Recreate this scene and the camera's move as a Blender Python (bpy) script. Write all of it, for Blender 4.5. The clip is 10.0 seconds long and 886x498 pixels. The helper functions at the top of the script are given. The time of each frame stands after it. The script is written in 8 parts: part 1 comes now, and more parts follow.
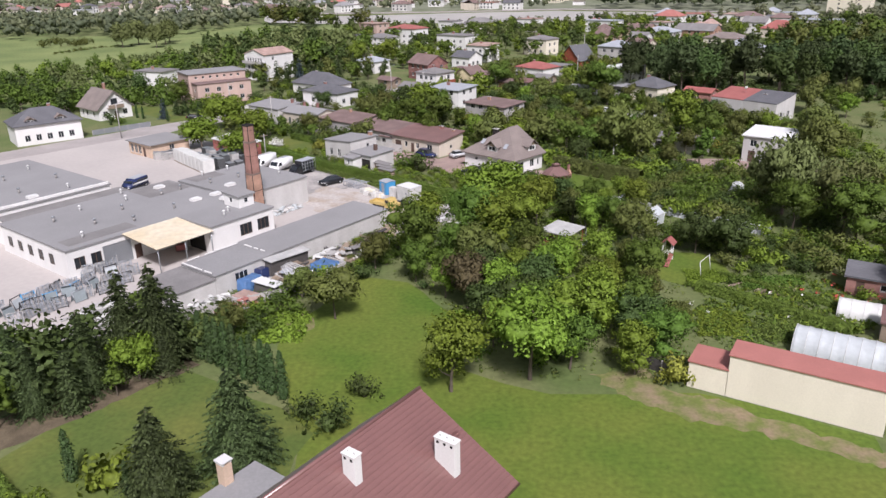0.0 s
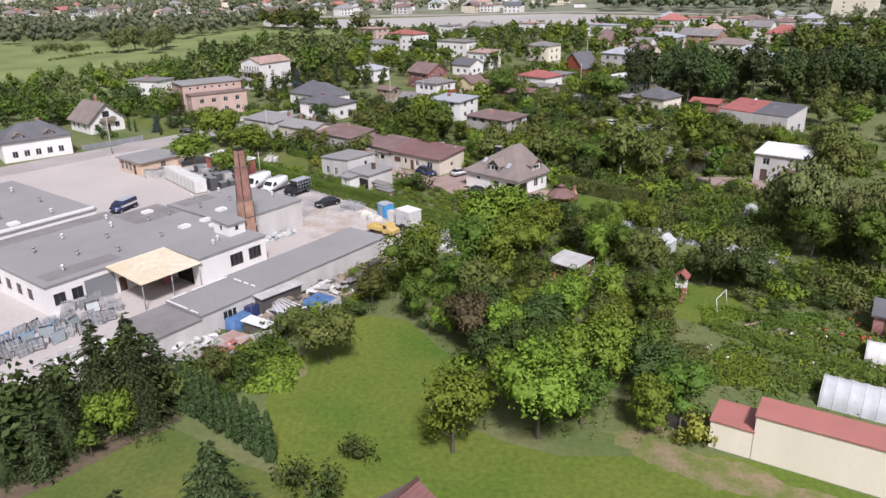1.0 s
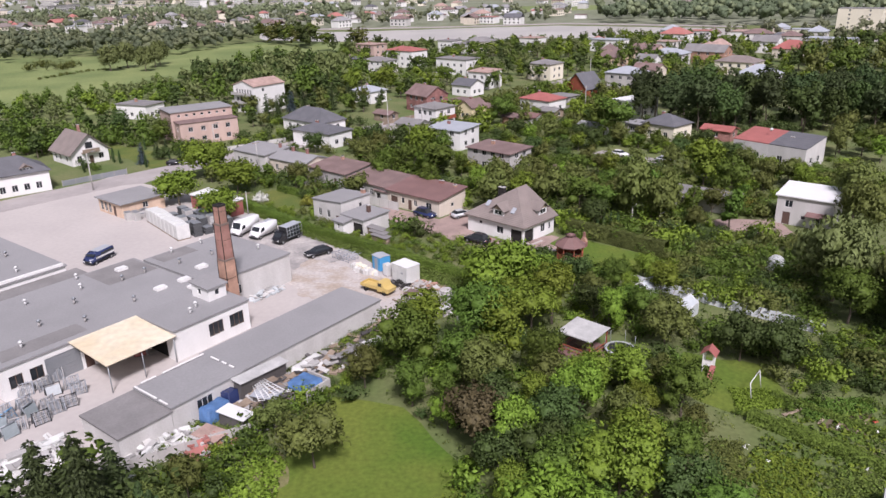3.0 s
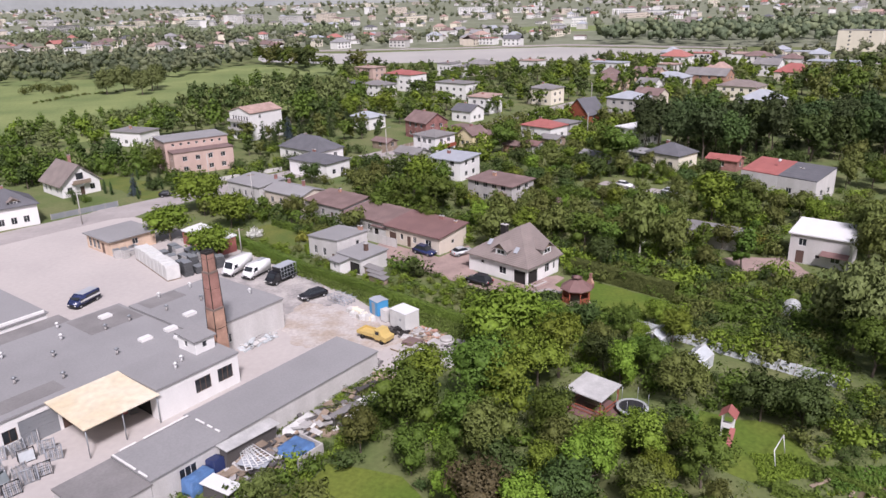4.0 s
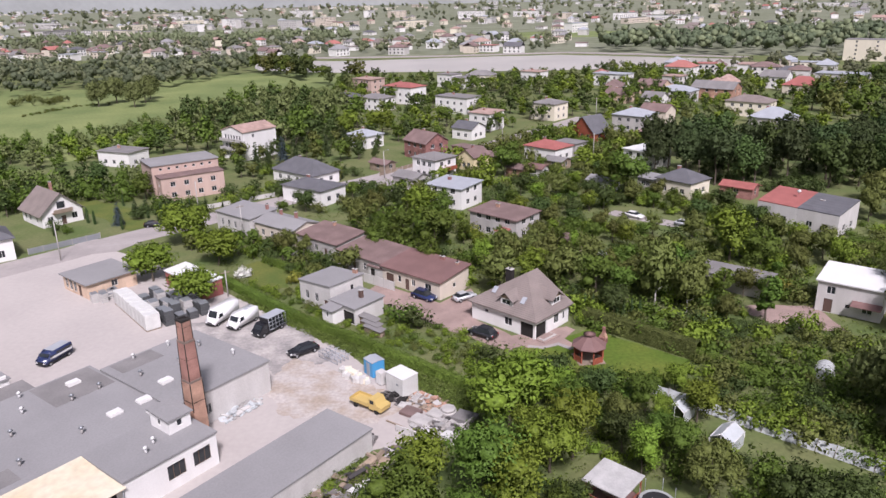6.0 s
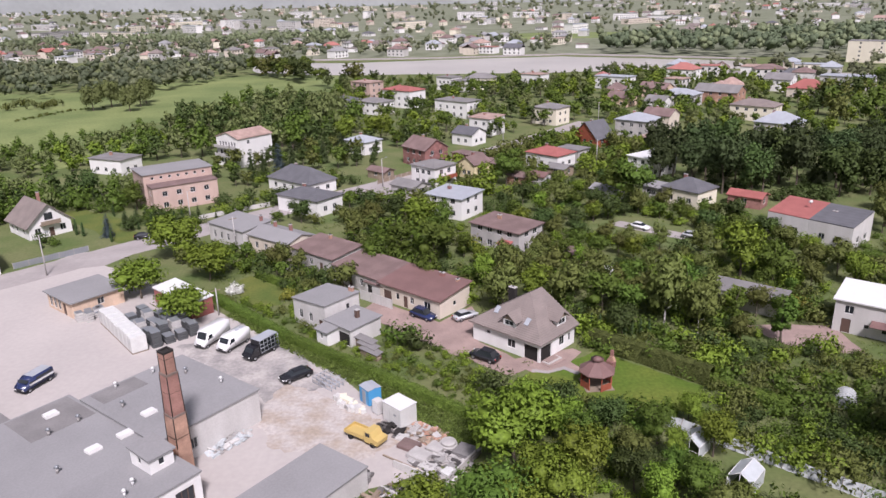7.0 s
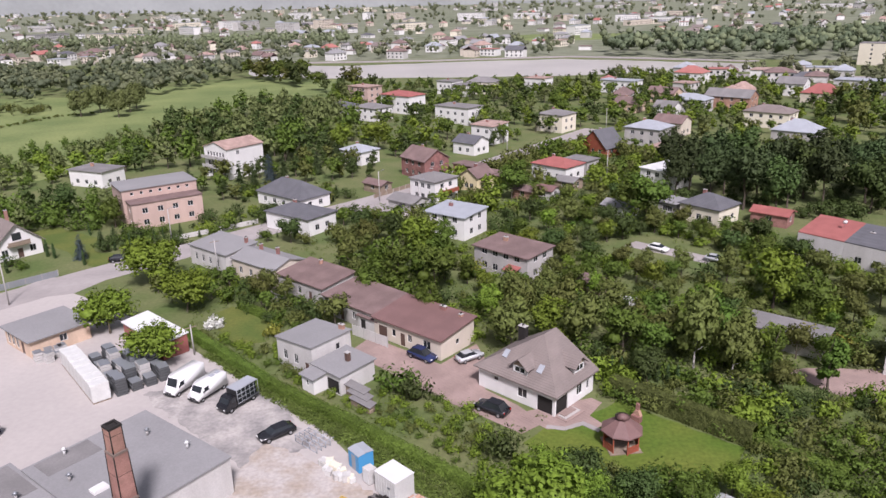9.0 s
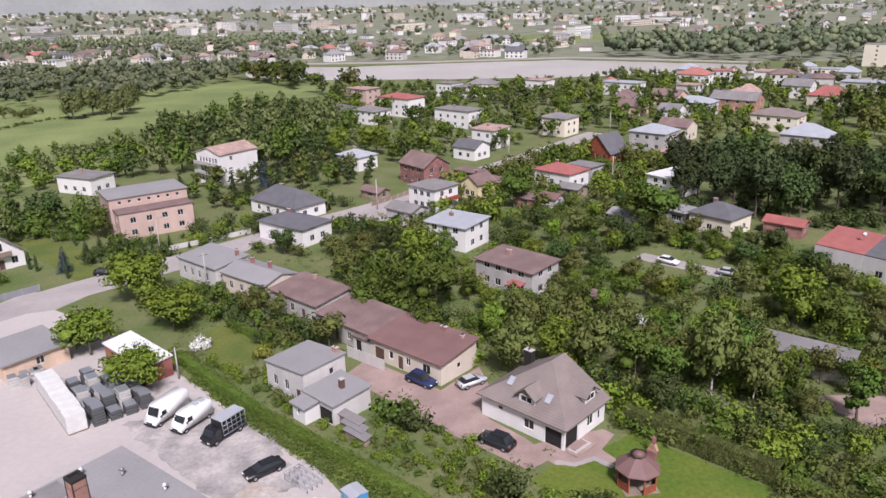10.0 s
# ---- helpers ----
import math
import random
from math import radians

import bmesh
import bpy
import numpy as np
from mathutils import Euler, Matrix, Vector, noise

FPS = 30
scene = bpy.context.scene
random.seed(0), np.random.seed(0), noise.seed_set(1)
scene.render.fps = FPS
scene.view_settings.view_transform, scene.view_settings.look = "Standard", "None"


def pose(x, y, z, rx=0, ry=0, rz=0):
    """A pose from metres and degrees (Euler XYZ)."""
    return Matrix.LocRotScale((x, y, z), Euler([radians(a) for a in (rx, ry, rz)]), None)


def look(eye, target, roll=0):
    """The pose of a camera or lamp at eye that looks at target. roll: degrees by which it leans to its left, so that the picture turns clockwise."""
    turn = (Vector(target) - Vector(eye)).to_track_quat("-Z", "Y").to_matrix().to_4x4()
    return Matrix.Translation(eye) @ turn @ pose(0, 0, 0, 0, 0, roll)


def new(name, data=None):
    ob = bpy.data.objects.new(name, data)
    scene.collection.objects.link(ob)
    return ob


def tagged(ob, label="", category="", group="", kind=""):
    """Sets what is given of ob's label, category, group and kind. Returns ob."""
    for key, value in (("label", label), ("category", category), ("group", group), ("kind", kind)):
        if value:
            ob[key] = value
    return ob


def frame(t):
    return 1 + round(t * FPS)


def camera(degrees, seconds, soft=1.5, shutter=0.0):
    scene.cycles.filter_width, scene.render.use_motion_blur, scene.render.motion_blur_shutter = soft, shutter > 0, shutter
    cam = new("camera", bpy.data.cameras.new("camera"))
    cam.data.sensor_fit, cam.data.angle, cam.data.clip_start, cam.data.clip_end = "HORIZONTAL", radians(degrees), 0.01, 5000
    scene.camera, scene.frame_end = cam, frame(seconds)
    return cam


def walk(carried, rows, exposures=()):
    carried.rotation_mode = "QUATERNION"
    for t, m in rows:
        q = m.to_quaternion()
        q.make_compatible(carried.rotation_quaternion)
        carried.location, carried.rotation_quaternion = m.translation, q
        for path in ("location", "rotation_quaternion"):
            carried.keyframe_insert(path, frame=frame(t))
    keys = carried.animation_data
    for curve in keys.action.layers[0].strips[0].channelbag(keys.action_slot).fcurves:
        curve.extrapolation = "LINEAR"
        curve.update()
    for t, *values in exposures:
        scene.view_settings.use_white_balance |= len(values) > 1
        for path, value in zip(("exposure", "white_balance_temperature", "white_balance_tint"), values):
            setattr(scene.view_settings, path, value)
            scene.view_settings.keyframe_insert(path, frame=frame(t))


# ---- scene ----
cam = camera(62.0, 10.0)
PATH = [
    (0, (0.000, -0.601, 38.013), (-0.234, 3.125, 36.578), -1.10),
    (0.5, (-0.177, 2.842, 39.101), (-0.411, 6.568, 37.668), -1.20),
    (1, (-0.332, 5.980, 40.162), (-0.570, 9.708, 38.726), -1.20),
    (1.5, (-0.492, 9.079, 41.167), (-0.730, 12.805, 39.732), -1.30),
    (2, (-0.668, 11.903, 42.082), (-0.904, 15.629, 40.649), -1.30),
    (3.5, (-1.175, 20.654, 45.091), (-1.410, 24.408, 43.728), -1.40),
    (4, (-1.437, 23.750, 46.083), (-1.669, 27.520, 44.764), -1.40),
    (4.5, (-1.618, 26.560, 47.101), (-1.848, 30.330, 45.783), -1.40),
    (5, (-1.791, 29.338, 48.133), (-2.021, 33.108, 46.818), -1.40),
    (5.5, (-2.004, 32.005, 49.166), (-2.232, 35.775, 47.853), -1.30),
    (6, (-2.204, 34.838, 50.117), (-2.432, 38.610, 48.806), -1.30),
    (7.5, (-2.703, 43.959, 51.075), (-2.929, 47.731, 49.766), -1.40),
    (8, (-2.966, 47.398, 51.163), (-3.192, 51.172, 49.856), -1.40),
    (8.5, (-3.215, 50.968, 51.239), (-3.441, 54.742, 49.930), -1.40),
    (9, (-3.402, 54.611, 51.156), (-3.630, 58.385, 49.850), -1.40),
    (9.5, (-3.636, 58.469, 51.270), (-3.866, 62.243, 49.962), -1.50),
    (10, (-3.942, 61.734, 51.315), (-4.166, 65.508, 50.010), -1.40),
]
walk(cam, [(t, look(eye, target, roll)) for t, eye, target, roll in PATH], [(0.0, 0.57, 5980, 20), (2.0, 0.57, 5980, 20), (3.5, 0.57, 5980, 25), (10.0, 0.57, 5980, 25)])

# ---------- light ----------
world = bpy.data.worlds.new("overcast_sky")
scene.world = world
world.use_nodes = True
wn, wl = world.node_tree.nodes, world.node_tree.links
sky = wn.new("ShaderNodeTexSky")
sky.sky_type = "NISHITA"
sky.sun_disc = False
sky.sun_elevation, sky.sun_rotation = radians(50), radians(165)
sky.air_density, sky.dust_density = 1.6, 4.0
pale = wn.new("ShaderNodeHueSaturation")
pale.inputs["Saturation"].default_value = 0.35
wl.new(sky.outputs[0], pale.inputs["Color"])
wl.new(pale.outputs[0], wn["Background"].inputs["Color"])
wn["Background"].inputs["Strength"].default_value = 0.054
sun = new("sun", bpy.data.lights.new("sun", "SUN"))
sun.data.energy, sun.data.angle, sun.data.color = 3.4, radians(9), (1.0, 0.95, 0.88)
sun.matrix_world = look((25, -95, 118), (0, 0, 0))


# ---------- materials ----------
def material(name, col, rough=0.8, metal=0.0, var=0.25, big=0.15, small=6.0, bump=0.15, tint=None, island=0.0, obrand=0.0,
             stripes=None, spec=0.3, streak=0.0, grain=None):
    """Base colour with stains at scale big and grain at scale small (per metre), optional stripes (axis, spacing, depth)."""
    m = bpy.data.materials.new(name)
    m.use_nodes = True
    n, l = m.node_tree.nodes, m.node_tree.links
    bs = n["Principled BSDF"]
    bs.inputs["Roughness"].default_value, bs.inputs["Metallic"].default_value = rough, metal
    bs.inputs["Specular IOR Level"].default_value = spec
    tc = n.new("ShaderNodeTexCoord")
    a, b = n.new("ShaderNodeTexNoise"), n.new("ShaderNodeTexNoise")
    a.inputs["Scale"].default_value, a.inputs["Detail"].default_value = big, 6
    b.inputs["Scale"].default_value, b.inputs["Detail"].default_value = small, 4
    l.new(tc.outputs["Object"], a.inputs["Vector"])
    l.new(tc.outputs["Object"], b.inputs["Vector"])
    if streak:
        sc = n.new("ShaderNodeMapping")
        sc.inputs["Scale"].default_value = (1, 1, streak)
        l.new(tc.outputs["Object"], sc.inputs["Vector"])
        l.new(sc.outputs[0], a.inputs["Vector"])
    t = tint or tuple(c * 0.55 for c in col)
    ramp = n.new("ShaderNodeValToRGB")
    ramp.color_ramp.elements[0].position, ramp.color_ramp.elements[1].position = 0.38, 0.68
    ramp.color_ramp.elements[0].color, ramp.color_ramp.elements[1].color = (0, 0, 0, 1), (1, 1, 1, 1)
    l.new(a.outputs["Fac"], ramp.inputs["Fac"])
    mx = n.new("ShaderNodeMix")
    mx.data_type = "RGBA"
    mx.inputs["A"].default_value, mx.inputs["B"].default_value = (*t, 1), (*col, 1)
    blend = n.new("ShaderNodeMapRange")
    blend.inputs["To Min"].default_value, blend.inputs["To Max"].default_value = 1 - min(1, var * 2.2), 1
    l.new(ramp.outputs["Color"], blend.inputs["Value"])
    l.new(blend.outputs[0], mx.inputs["Factor"])
    hs = n.new("ShaderNodeHueSaturation")
    l.new(mx.outputs["Result"], hs.inputs["Color"])
    val = n.new("ShaderNodeMapRange")
    val.inputs["From Min"].default_value, val.inputs["From Max"].default_value = 0.3, 0.7
    val.inputs["To Min"].default_value, val.inputs["To Max"].default_value = 1 - (var * 0.32 if grain is None else grain), 1 + (var * 0.32 if grain is None else grain)
    l.new(b.outputs["Fac"], val.inputs["Value"])
    last = val.outputs[0]
    for kind, amount in (("island", island), ("object", obrand)):
        if amount:
            src = n.new("ShaderNodeNewGeometry").outputs["Random Per Island"] if kind == "island" else n.new("ShaderNodeObjectInfo").outputs["Random"]
            r = n.new("ShaderNodeMapRange")
            r.inputs["To Min"].default_value, r.inputs["To Max"].default_value = 1 - amount, 1 + amount
            l.new(src, r.inputs["Value"])
            mu = n.new("ShaderNodeMath")
            mu.operation = "MULTIPLY"
            l.new(last, mu.inputs[0])
            l.new(r.outputs[0], mu.inputs[1])
            last = mu.outputs[0]
            if kind == "object":
                h = n.new("ShaderNodeMapRange")
                h.inputs["To Min"].default_value, h.inputs["To Max"].default_value = 0.5 - amount * 0.09, 0.5 + amount * 0.06
                l.new(src, h.inputs["Value"])
                l.new(h.outputs[0], hs.inputs["Hue"])
    l.new(last, hs.inputs["Value"])
    l.new(hs.outputs[0], bs.inputs["Base Color"])
    height = b.outputs["Fac"]
    if stripes:
        axis, gap, depth = stripes
        w = n.new("ShaderNodeTexWave")
        w.bands_direction = axis
        w.inputs["Scale"].default_value = 6.2832 / gap / 20.0
        l.new(tc.outputs["Object"], w.inputs["Vector"])
        add = n.new("ShaderNodeMath")
        add.operation = "MULTIPLY_ADD"
        l.new(w.outputs["Fac"], add.inputs[0])
        add.inputs[1].default_value = depth
        l.new(b.outputs["Fac"], add.inputs[2])
        height = add.outputs[0]
    bp = n.new("ShaderNodeBump")
    bp.inputs["Strength"].default_value, bp.inputs["Distance"].default_value = bump, 0.08
    l.new(height, bp.inputs["Height"])
    l.new(bp.outputs[0], bs.inputs["Normal"])
    return m


def leaf_material(name, col, island=0.13, obrand=0.26, through_light=0.24, rough=0.62):
    m = material(name, col, rough, var=0.2, big=0.22, small=4.5, bump=1.0, island=island, obrand=obrand, spec=0.2, grain=0.28)
    n, l = m.node_tree.nodes, m.node_tree.links
    bs = n["Principled BSDF"]
    tr = n.new("ShaderNodeBsdfTranslucent")
    l.new(bs.inputs["Base Color"].links[0].from_socket, tr.inputs["Color"])
    mix = n.new("ShaderNodeMixShader")
    mix.inputs[0].default_value = through_light
    l.new(bs.outputs[0], mix.inputs[1])
    l.new(tr.outputs[0], mix.inputs[2])
    l.new(mix.outputs[0], n["Material Output"].inputs["Surface"])
    return m


def glass_material(name, col=(0.03, 0.035, 0.04), rough=0.06):
    return material(name, col, rough, var=0.3, big=0.6, small=2.0, bump=0.0, spec=0.6)


M = {}
M["ground"] = material("rough_meadow_ground", (0.085, 0.122, 0.034), 0.95, var=0.42, big=0.09, small=1.5, bump=0.5, tint=(0.14, 0.15, 0.062))
M["meadow"] = material("meadow_grass", (0.20, 0.235, 0.085), 0.95, var=0.48, big=0.03, small=0.8, bump=0.4, tint=(0.125, 0.165, 0.055))
M["lawn"] = material("mown_lawn", (0.066, 0.12, 0.012), 0.95, var=0.45, big=0.085, small=2.0, bump=0.12, tint=(0.118, 0.146, 0.022), grain=0.2)
M["lawn_dry"] = material("dry_lawn", (0.12, 0.135, 0.03), 0.95, var=0.42, big=0.16, small=2.0, bump=0.12, tint=(0.075, 0.11, 0.022), grain=0.16)
M["soil"] = material("bare_soil", (0.23, 0.175, 0.11), 0.95, var=0.45, big=0.55, small=3.0, bump=0.6, tint=(0.12, 0.145, 0.035))
M["bed"] = material("garden_soil", (0.14, 0.11, 0.07), 0.95, var=0.35, big=0.8, small=5.0, bump=0.7)
M["yard"] = material("worn_concrete_yard", (0.43, 0.395, 0.37), 0.9, var=0.13, big=0.07, small=1.3, bump=0.04, tint=(0.30, 0.275, 0.262))
M["town"] = material("distant_town_ground", (0.125, 0.145, 0.08), 0.95, var=0.45, big=0.03, small=0.3, bump=0.1, tint=(0.20, 0.21, 0.15))
M["yard_dirt"] = material("trodden_dirt", (0.34, 0.285, 0.23), 0.95, var=0.45, big=0.35, small=2.0, bump=0.2, tint=(0.43, 0.395, 0.37))
M["yard_stain"] = material("oily_asphalt_patch", (0.21, 0.20, 0.195), 0.9, var=0.45, big=0.3, small=2.0, bump=0.1, tint=(0.41, 0.38, 0.355))
M["road"] = material("grey_street_paving", (0.35, 0.32, 0.305), 0.9, var=0.16, big=0.15, small=1.0, bump=0.06)
M["paving"] = material("reddish_paving", (0.34, 0.25, 0.22), 0.85, var=0.25, big=0.3, small=5.0, bump=0.3, stripes=("DIAGONAL", 0.4, 0.4))
# The sky's reflection is painted into the water's pale base colour.
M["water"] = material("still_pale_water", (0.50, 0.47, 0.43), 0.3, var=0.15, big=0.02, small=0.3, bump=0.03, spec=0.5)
M["white"] = material("white_render", (0.72, 0.71, 0.69), 0.9, var=0.12, big=0.5, small=8.0, bump=0.08, tint=(0.50, 0.485, 0.465), streak=0.3)
M["offwhite"] = material("weathered_white_wall", (0.55, 0.535, 0.515), 0.9, var=0.22, big=0.5, small=6.0, bump=0.12, tint=(0.38, 0.365, 0.345), streak=0.25)
M["cream"] = material("cream_render", (0.70, 0.65, 0.53), 0.9, var=0.12, big=0.4, small=7.0, bump=0.08, streak=0.3, tint=(0.52, 0.475, 0.38))
M["beige"] = material("beige_render", (0.62, 0.55, 0.46), 0.9, var=0.15, big=0.4, small=7.0, bump=0.1, streak=0.3)
M["pink"] = material("salmon_pink_render", (0.52, 0.385, 0.33), 0.9, var=0.15, big=0.4, small=6.0, bump=0.1, streak=0.3)
M["peach"] = material("peach_render", (0.64, 0.48, 0.36), 0.9, var=0.2, big=0.5, small=6.0, bump=0.1, streak=0.3)
M["greywall"] = material("grey_cement_render", (0.46, 0.44, 0.42), 0.92, var=0.22, big=0.5, small=6.0, bump=0.15, streak=0.3)
M["yellow"] = material("pale_yellow_render", (0.68, 0.58, 0.36), 0.9, var=0.15, big=0.4, small=6.0, bump=0.1)
M["brick"] = material("red_brick", (0.43, 0.245, 0.19), 0.9, var=0.42, big=0.5, small=9.0, bump=0.3, stripes=("Z", 0.075, 0.5), obrand=0.25)
M["mortar"] = material("sooty_mortar", (0.26, 0.20, 0.17), 0.95, var=0.35, big=0.5, small=8.0, bump=0.3)
# Soot black, used too as painted shade inside open doorways.
M["soot"] = material("soot_black", (0.03, 0.027, 0.025), 0.95, var=0.3)
M["felt"] = material("grey_roofing_felt", (0.262, 0.258, 0.258), 0.85, var=0.2, big=0.14, small=4.0, bump=0.12, tint=(0.195, 0.192, 0.192))
M["felt_dark"] = material("dark_roofing_felt", (0.225, 0.215, 0.21), 0.88, var=0.22, big=0.25, small=4.0, bump=0.12)
M["felt_brown"] = material("faded_brown_felt", (0.215, 0.15, 0.138), 0.88, var=0.28, big=0.3, small=4.0, bump=0.12)
M["tile_grey"] = material("grey_brown_tiles", (0.23, 0.192, 0.175), 0.75, var=0.18, big=0.4, small=7.0, bump=0.35, stripes=("Z", 0.22, 0.9))
M["tile_dark"] = material("dark_grey_tiles", (0.125, 0.125, 0.135), 0.7, var=0.18, big=0.4, small=7.0, bump=0.35, stripes=("Z", 0.22, 0.9))
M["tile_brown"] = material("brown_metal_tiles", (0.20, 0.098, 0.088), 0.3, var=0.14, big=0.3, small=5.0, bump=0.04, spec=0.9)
# Lit copy of the brown tiles: the light on the left slope is painted in.
M["tile_lit_slope"] = material("dusty_faded_metal_tiles", (0.52, 0.41, 0.37), 0.7, var=0.14, big=0.3, small=5.0, bump=0.04)
M["glass_sheet"] = material("bluish_glass_sheets", (0.26, 0.30, 0.31), 0.1, var=0.15, big=0.8, small=3.0, bump=0.0, spec=0.6)
M["metal_brown"] = material("red_brown_sheet_roof", (0.20, 0.118, 0.108), 0.55, var=0.18, big=0.3, small=5.0, bump=0.12)
M["metal_red"] = material("faded_red_sheet_roof", (0.35, 0.125, 0.11), 0.55, var=0.18, big=0.4, small=5.0, bump=0.15)
M["metal_coral"] = material("coral_red_sheet_roof", (0.40, 0.165, 0.14), 0.5, var=0.14, big=0.4, small=5.0, bump=0.1)
M["metal_rust"] = material("pinkish_rusty_roof", (0.42, 0.295, 0.25), 0.7, var=0.3, big=0.5, small=5.0, bump=0.15)
M["metal_white"] = material("white_sheet_roof", (0.66, 0.66, 0.65), 0.5, var=0.06, big=0.4, small=5.0, bump=0.08)
M["metal_dull"] = material("dull_white_sheet_roof", (0.47, 0.465, 0.45), 0.6, var=0.22, big=0.7, small=5.0, bump=0.1)
M["metal_grey"] = material("grey_blue_sheet_roof", (0.36, 0.38, 0.41), 0.5, var=0.12, big=0.4, small=5.0, bump=0.1)
M["canopy"] = material("stained_translucent_sheet", (0.66, 0.61, 0.50), 0.6, var=0.3, big=0.13, small=1.2, bump=0.03, tint=(0.52, 0.41, 0.24))
M["frame"] = material("white_window_frame", (0.62, 0.615, 0.60), 0.5, var=0.05)
M["frame_brown"] = material("brown_window_frame", (0.12, 0.075, 0.05), 0.6, var=0.1)
M["glass"] = glass_material("window_glass")
M["door"] = material("brown_door", (0.12, 0.075, 0.06), 0.6, var=0.15)
M["steel"] = material("grey_steel", (0.34, 0.36, 0.38), 0.45, 0.5, var=0.15)
M["wood"] = material("weathered_timber", (0.30, 0.235, 0.175), 0.85, var=0.25, big=0.8, small=6.0, island=0.25)
M["wood_red"] = material("red_stained_timber", (0.30, 0.085, 0.05), 0.7, var=0.15, big=0.8, small=6.0)
M["bark"] = material("grey_brown_bark", (0.13, 0.105, 0.08), 0.95, var=0.3, big=1.0, small=6.0, bump=0.5)
M["bark_birch"] = material("pale_birch_bark", (0.55, 0.53, 0.49), 0.9, var=0.4, big=2.0, small=6.0, bump=0.3, tint=(0.08, 0.07, 0.06))
M["tyre"] = material("black_rubber", (0.02, 0.02, 0.02), 0.8, var=0.1)
M["rim"] = material("alloy_rim", (0.45, 0.46, 0.47), 0.35, 0.7, var=0.1)
M["plastic_black"] = material("black_plastic", (0.03, 0.03, 0.032), 0.5, var=0.1)
M["lamp_glass"] = material("headlamp_glass", (0.7, 0.7, 0.68), 0.15, var=0.05)
M["lamp_red"] = material("red_tail_lamp", (0.4, 0.02, 0.02), 0.25, var=0.05)
M["leaf"] = leaf_material("broad_leaves", (0.1058, 0.1679, 0.0253))
M["leaf_light"] = leaf_material("light_leaves", (0.1782, 0.2592, 0.0302))
M["leaf_dark"] = leaf_material("dark_leaves", (0.072, 0.1104, 0.0288))
M["leaf_park"] = leaf_material("deep_park_leaves", (0.0631, 0.0939, 0.0322))
M["leaf_olive"] = leaf_material("olive_leaves", (0.1403, 0.1667, 0.0414))
M["leaf_pale"] = leaf_material("grey_green_leaves", (0.1595, 0.198, 0.066))
M["leaf_wine"] = leaf_material("brownish_leaves", (0.14, 0.122, 0.055))
M["leaf_gold"] = leaf_material("yellow_leaves", (0.27, 0.27, 0.045))
# Distance haze put into the colour of the added horizon backdrop.
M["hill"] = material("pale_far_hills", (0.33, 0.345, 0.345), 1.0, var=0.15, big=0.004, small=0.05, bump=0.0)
# Haze painted into both far-wood leaf colours: paler and greyer than near leaves.
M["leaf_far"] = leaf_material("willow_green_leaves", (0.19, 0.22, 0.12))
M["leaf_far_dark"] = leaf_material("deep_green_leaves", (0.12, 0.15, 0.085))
M["needle"] = leaf_material("spruce_needles", (0.07, 0.103, 0.034), 0.3, 0.2, 0.1)
M["needle_blue"] = leaf_material("blue_spruce_needles", (0.09, 0.1215, 0.1305), 0.3, 0.1, 0.1)
M["thuja"] = leaf_material("thuja_foliage", (0.05, 0.088, 0.026), 0.3, 0.15, 0.1)
M["hedge"] = leaf_material("hedge_foliage", (0.115, 0.175, 0.028), 0.35, 0.1, 0.15)
M["hedge_old"] = leaf_material("clipped_olive_hedge", (0.085, 0.105, 0.028), 0.25, 0.1, 0.1)
M["weeds"] = leaf_material("weeds", (0.145, 0.2, 0.042), 0.4, 0.0, 0.3)
M["bloom"] = material("white_blossom", (0.74, 0.74, 0.68), 0.8, var=0.1, island=0.15)
M["red_bloom"] = material("red_blossom", (0.48, 0.08, 0.06), 0.8, var=0.1, island=0.3)
M["tarp_blue"] = material("blue_tarpaulin", (0.10, 0.20, 0.40), 0.5, var=0.35, big=1.0)
M["film"] = material("white_stretch_film", (0.62, 0.62, 0.595), 0.35, var=0.12, big=0.8, small=4.0, bump=0.3)
M["junk_white"] = material("pale_scrap", (0.48, 0.465, 0.445), 0.7, var=0.25, island=0.35)
M["junk_dark"] = material("dark_scrap", (0.13, 0.12, 0.115), 0.7, var=0.3, island=0.5)
M["crate"] = material("dark_grey_crate", (0.085, 0.088, 0.09), 0.6, var=0.2, island=0.4)
M["net"] = material("white_garden_fleece", (0.37, 0.39, 0.385), 0.6, var=0.15, big=0.6, small=4.0, bump=0.3)
M["foil"] = material("translucent_tunnel_foil", (0.48, 0.51, 0.52), 0.3, var=0.15, big=0.8, small=3.0, bump=0.2)


def paint(name, col, rough=0.25):
    return material(name, col, rough, var=0.06, big=0.5, small=3.0, bump=0.0, spec=0.6)


M["paint_white"], M["paint_black"] = paint("white_car_paint", (0.72, 0.72, 0.71)), paint("black_car_paint", (0.015, 0.015, 0.018))
M["paint_silver"], M["paint_navy"] = paint("silver_car_paint", (0.42, 0.43, 0.44)), paint("navy_car_paint", (0.02, 0.03, 0.09))
M["paint_yellow"], M["paint_blue"] = paint("yellow_paint", (0.52, 0.38, 0.13), 0.55), paint("sky_blue_paint", (0.07, 0.30, 0.56), 0.5)


# ---------- building blocks ----------
def mesh_of(name, bm, mats):
    me = bpy.data.meshes.new(name)
    bm.to_mesh(me)
    bm.free()
    for m in mats if isinstance(mats, (list, tuple)) else [mats]:
        me.materials.append(m)
    return me


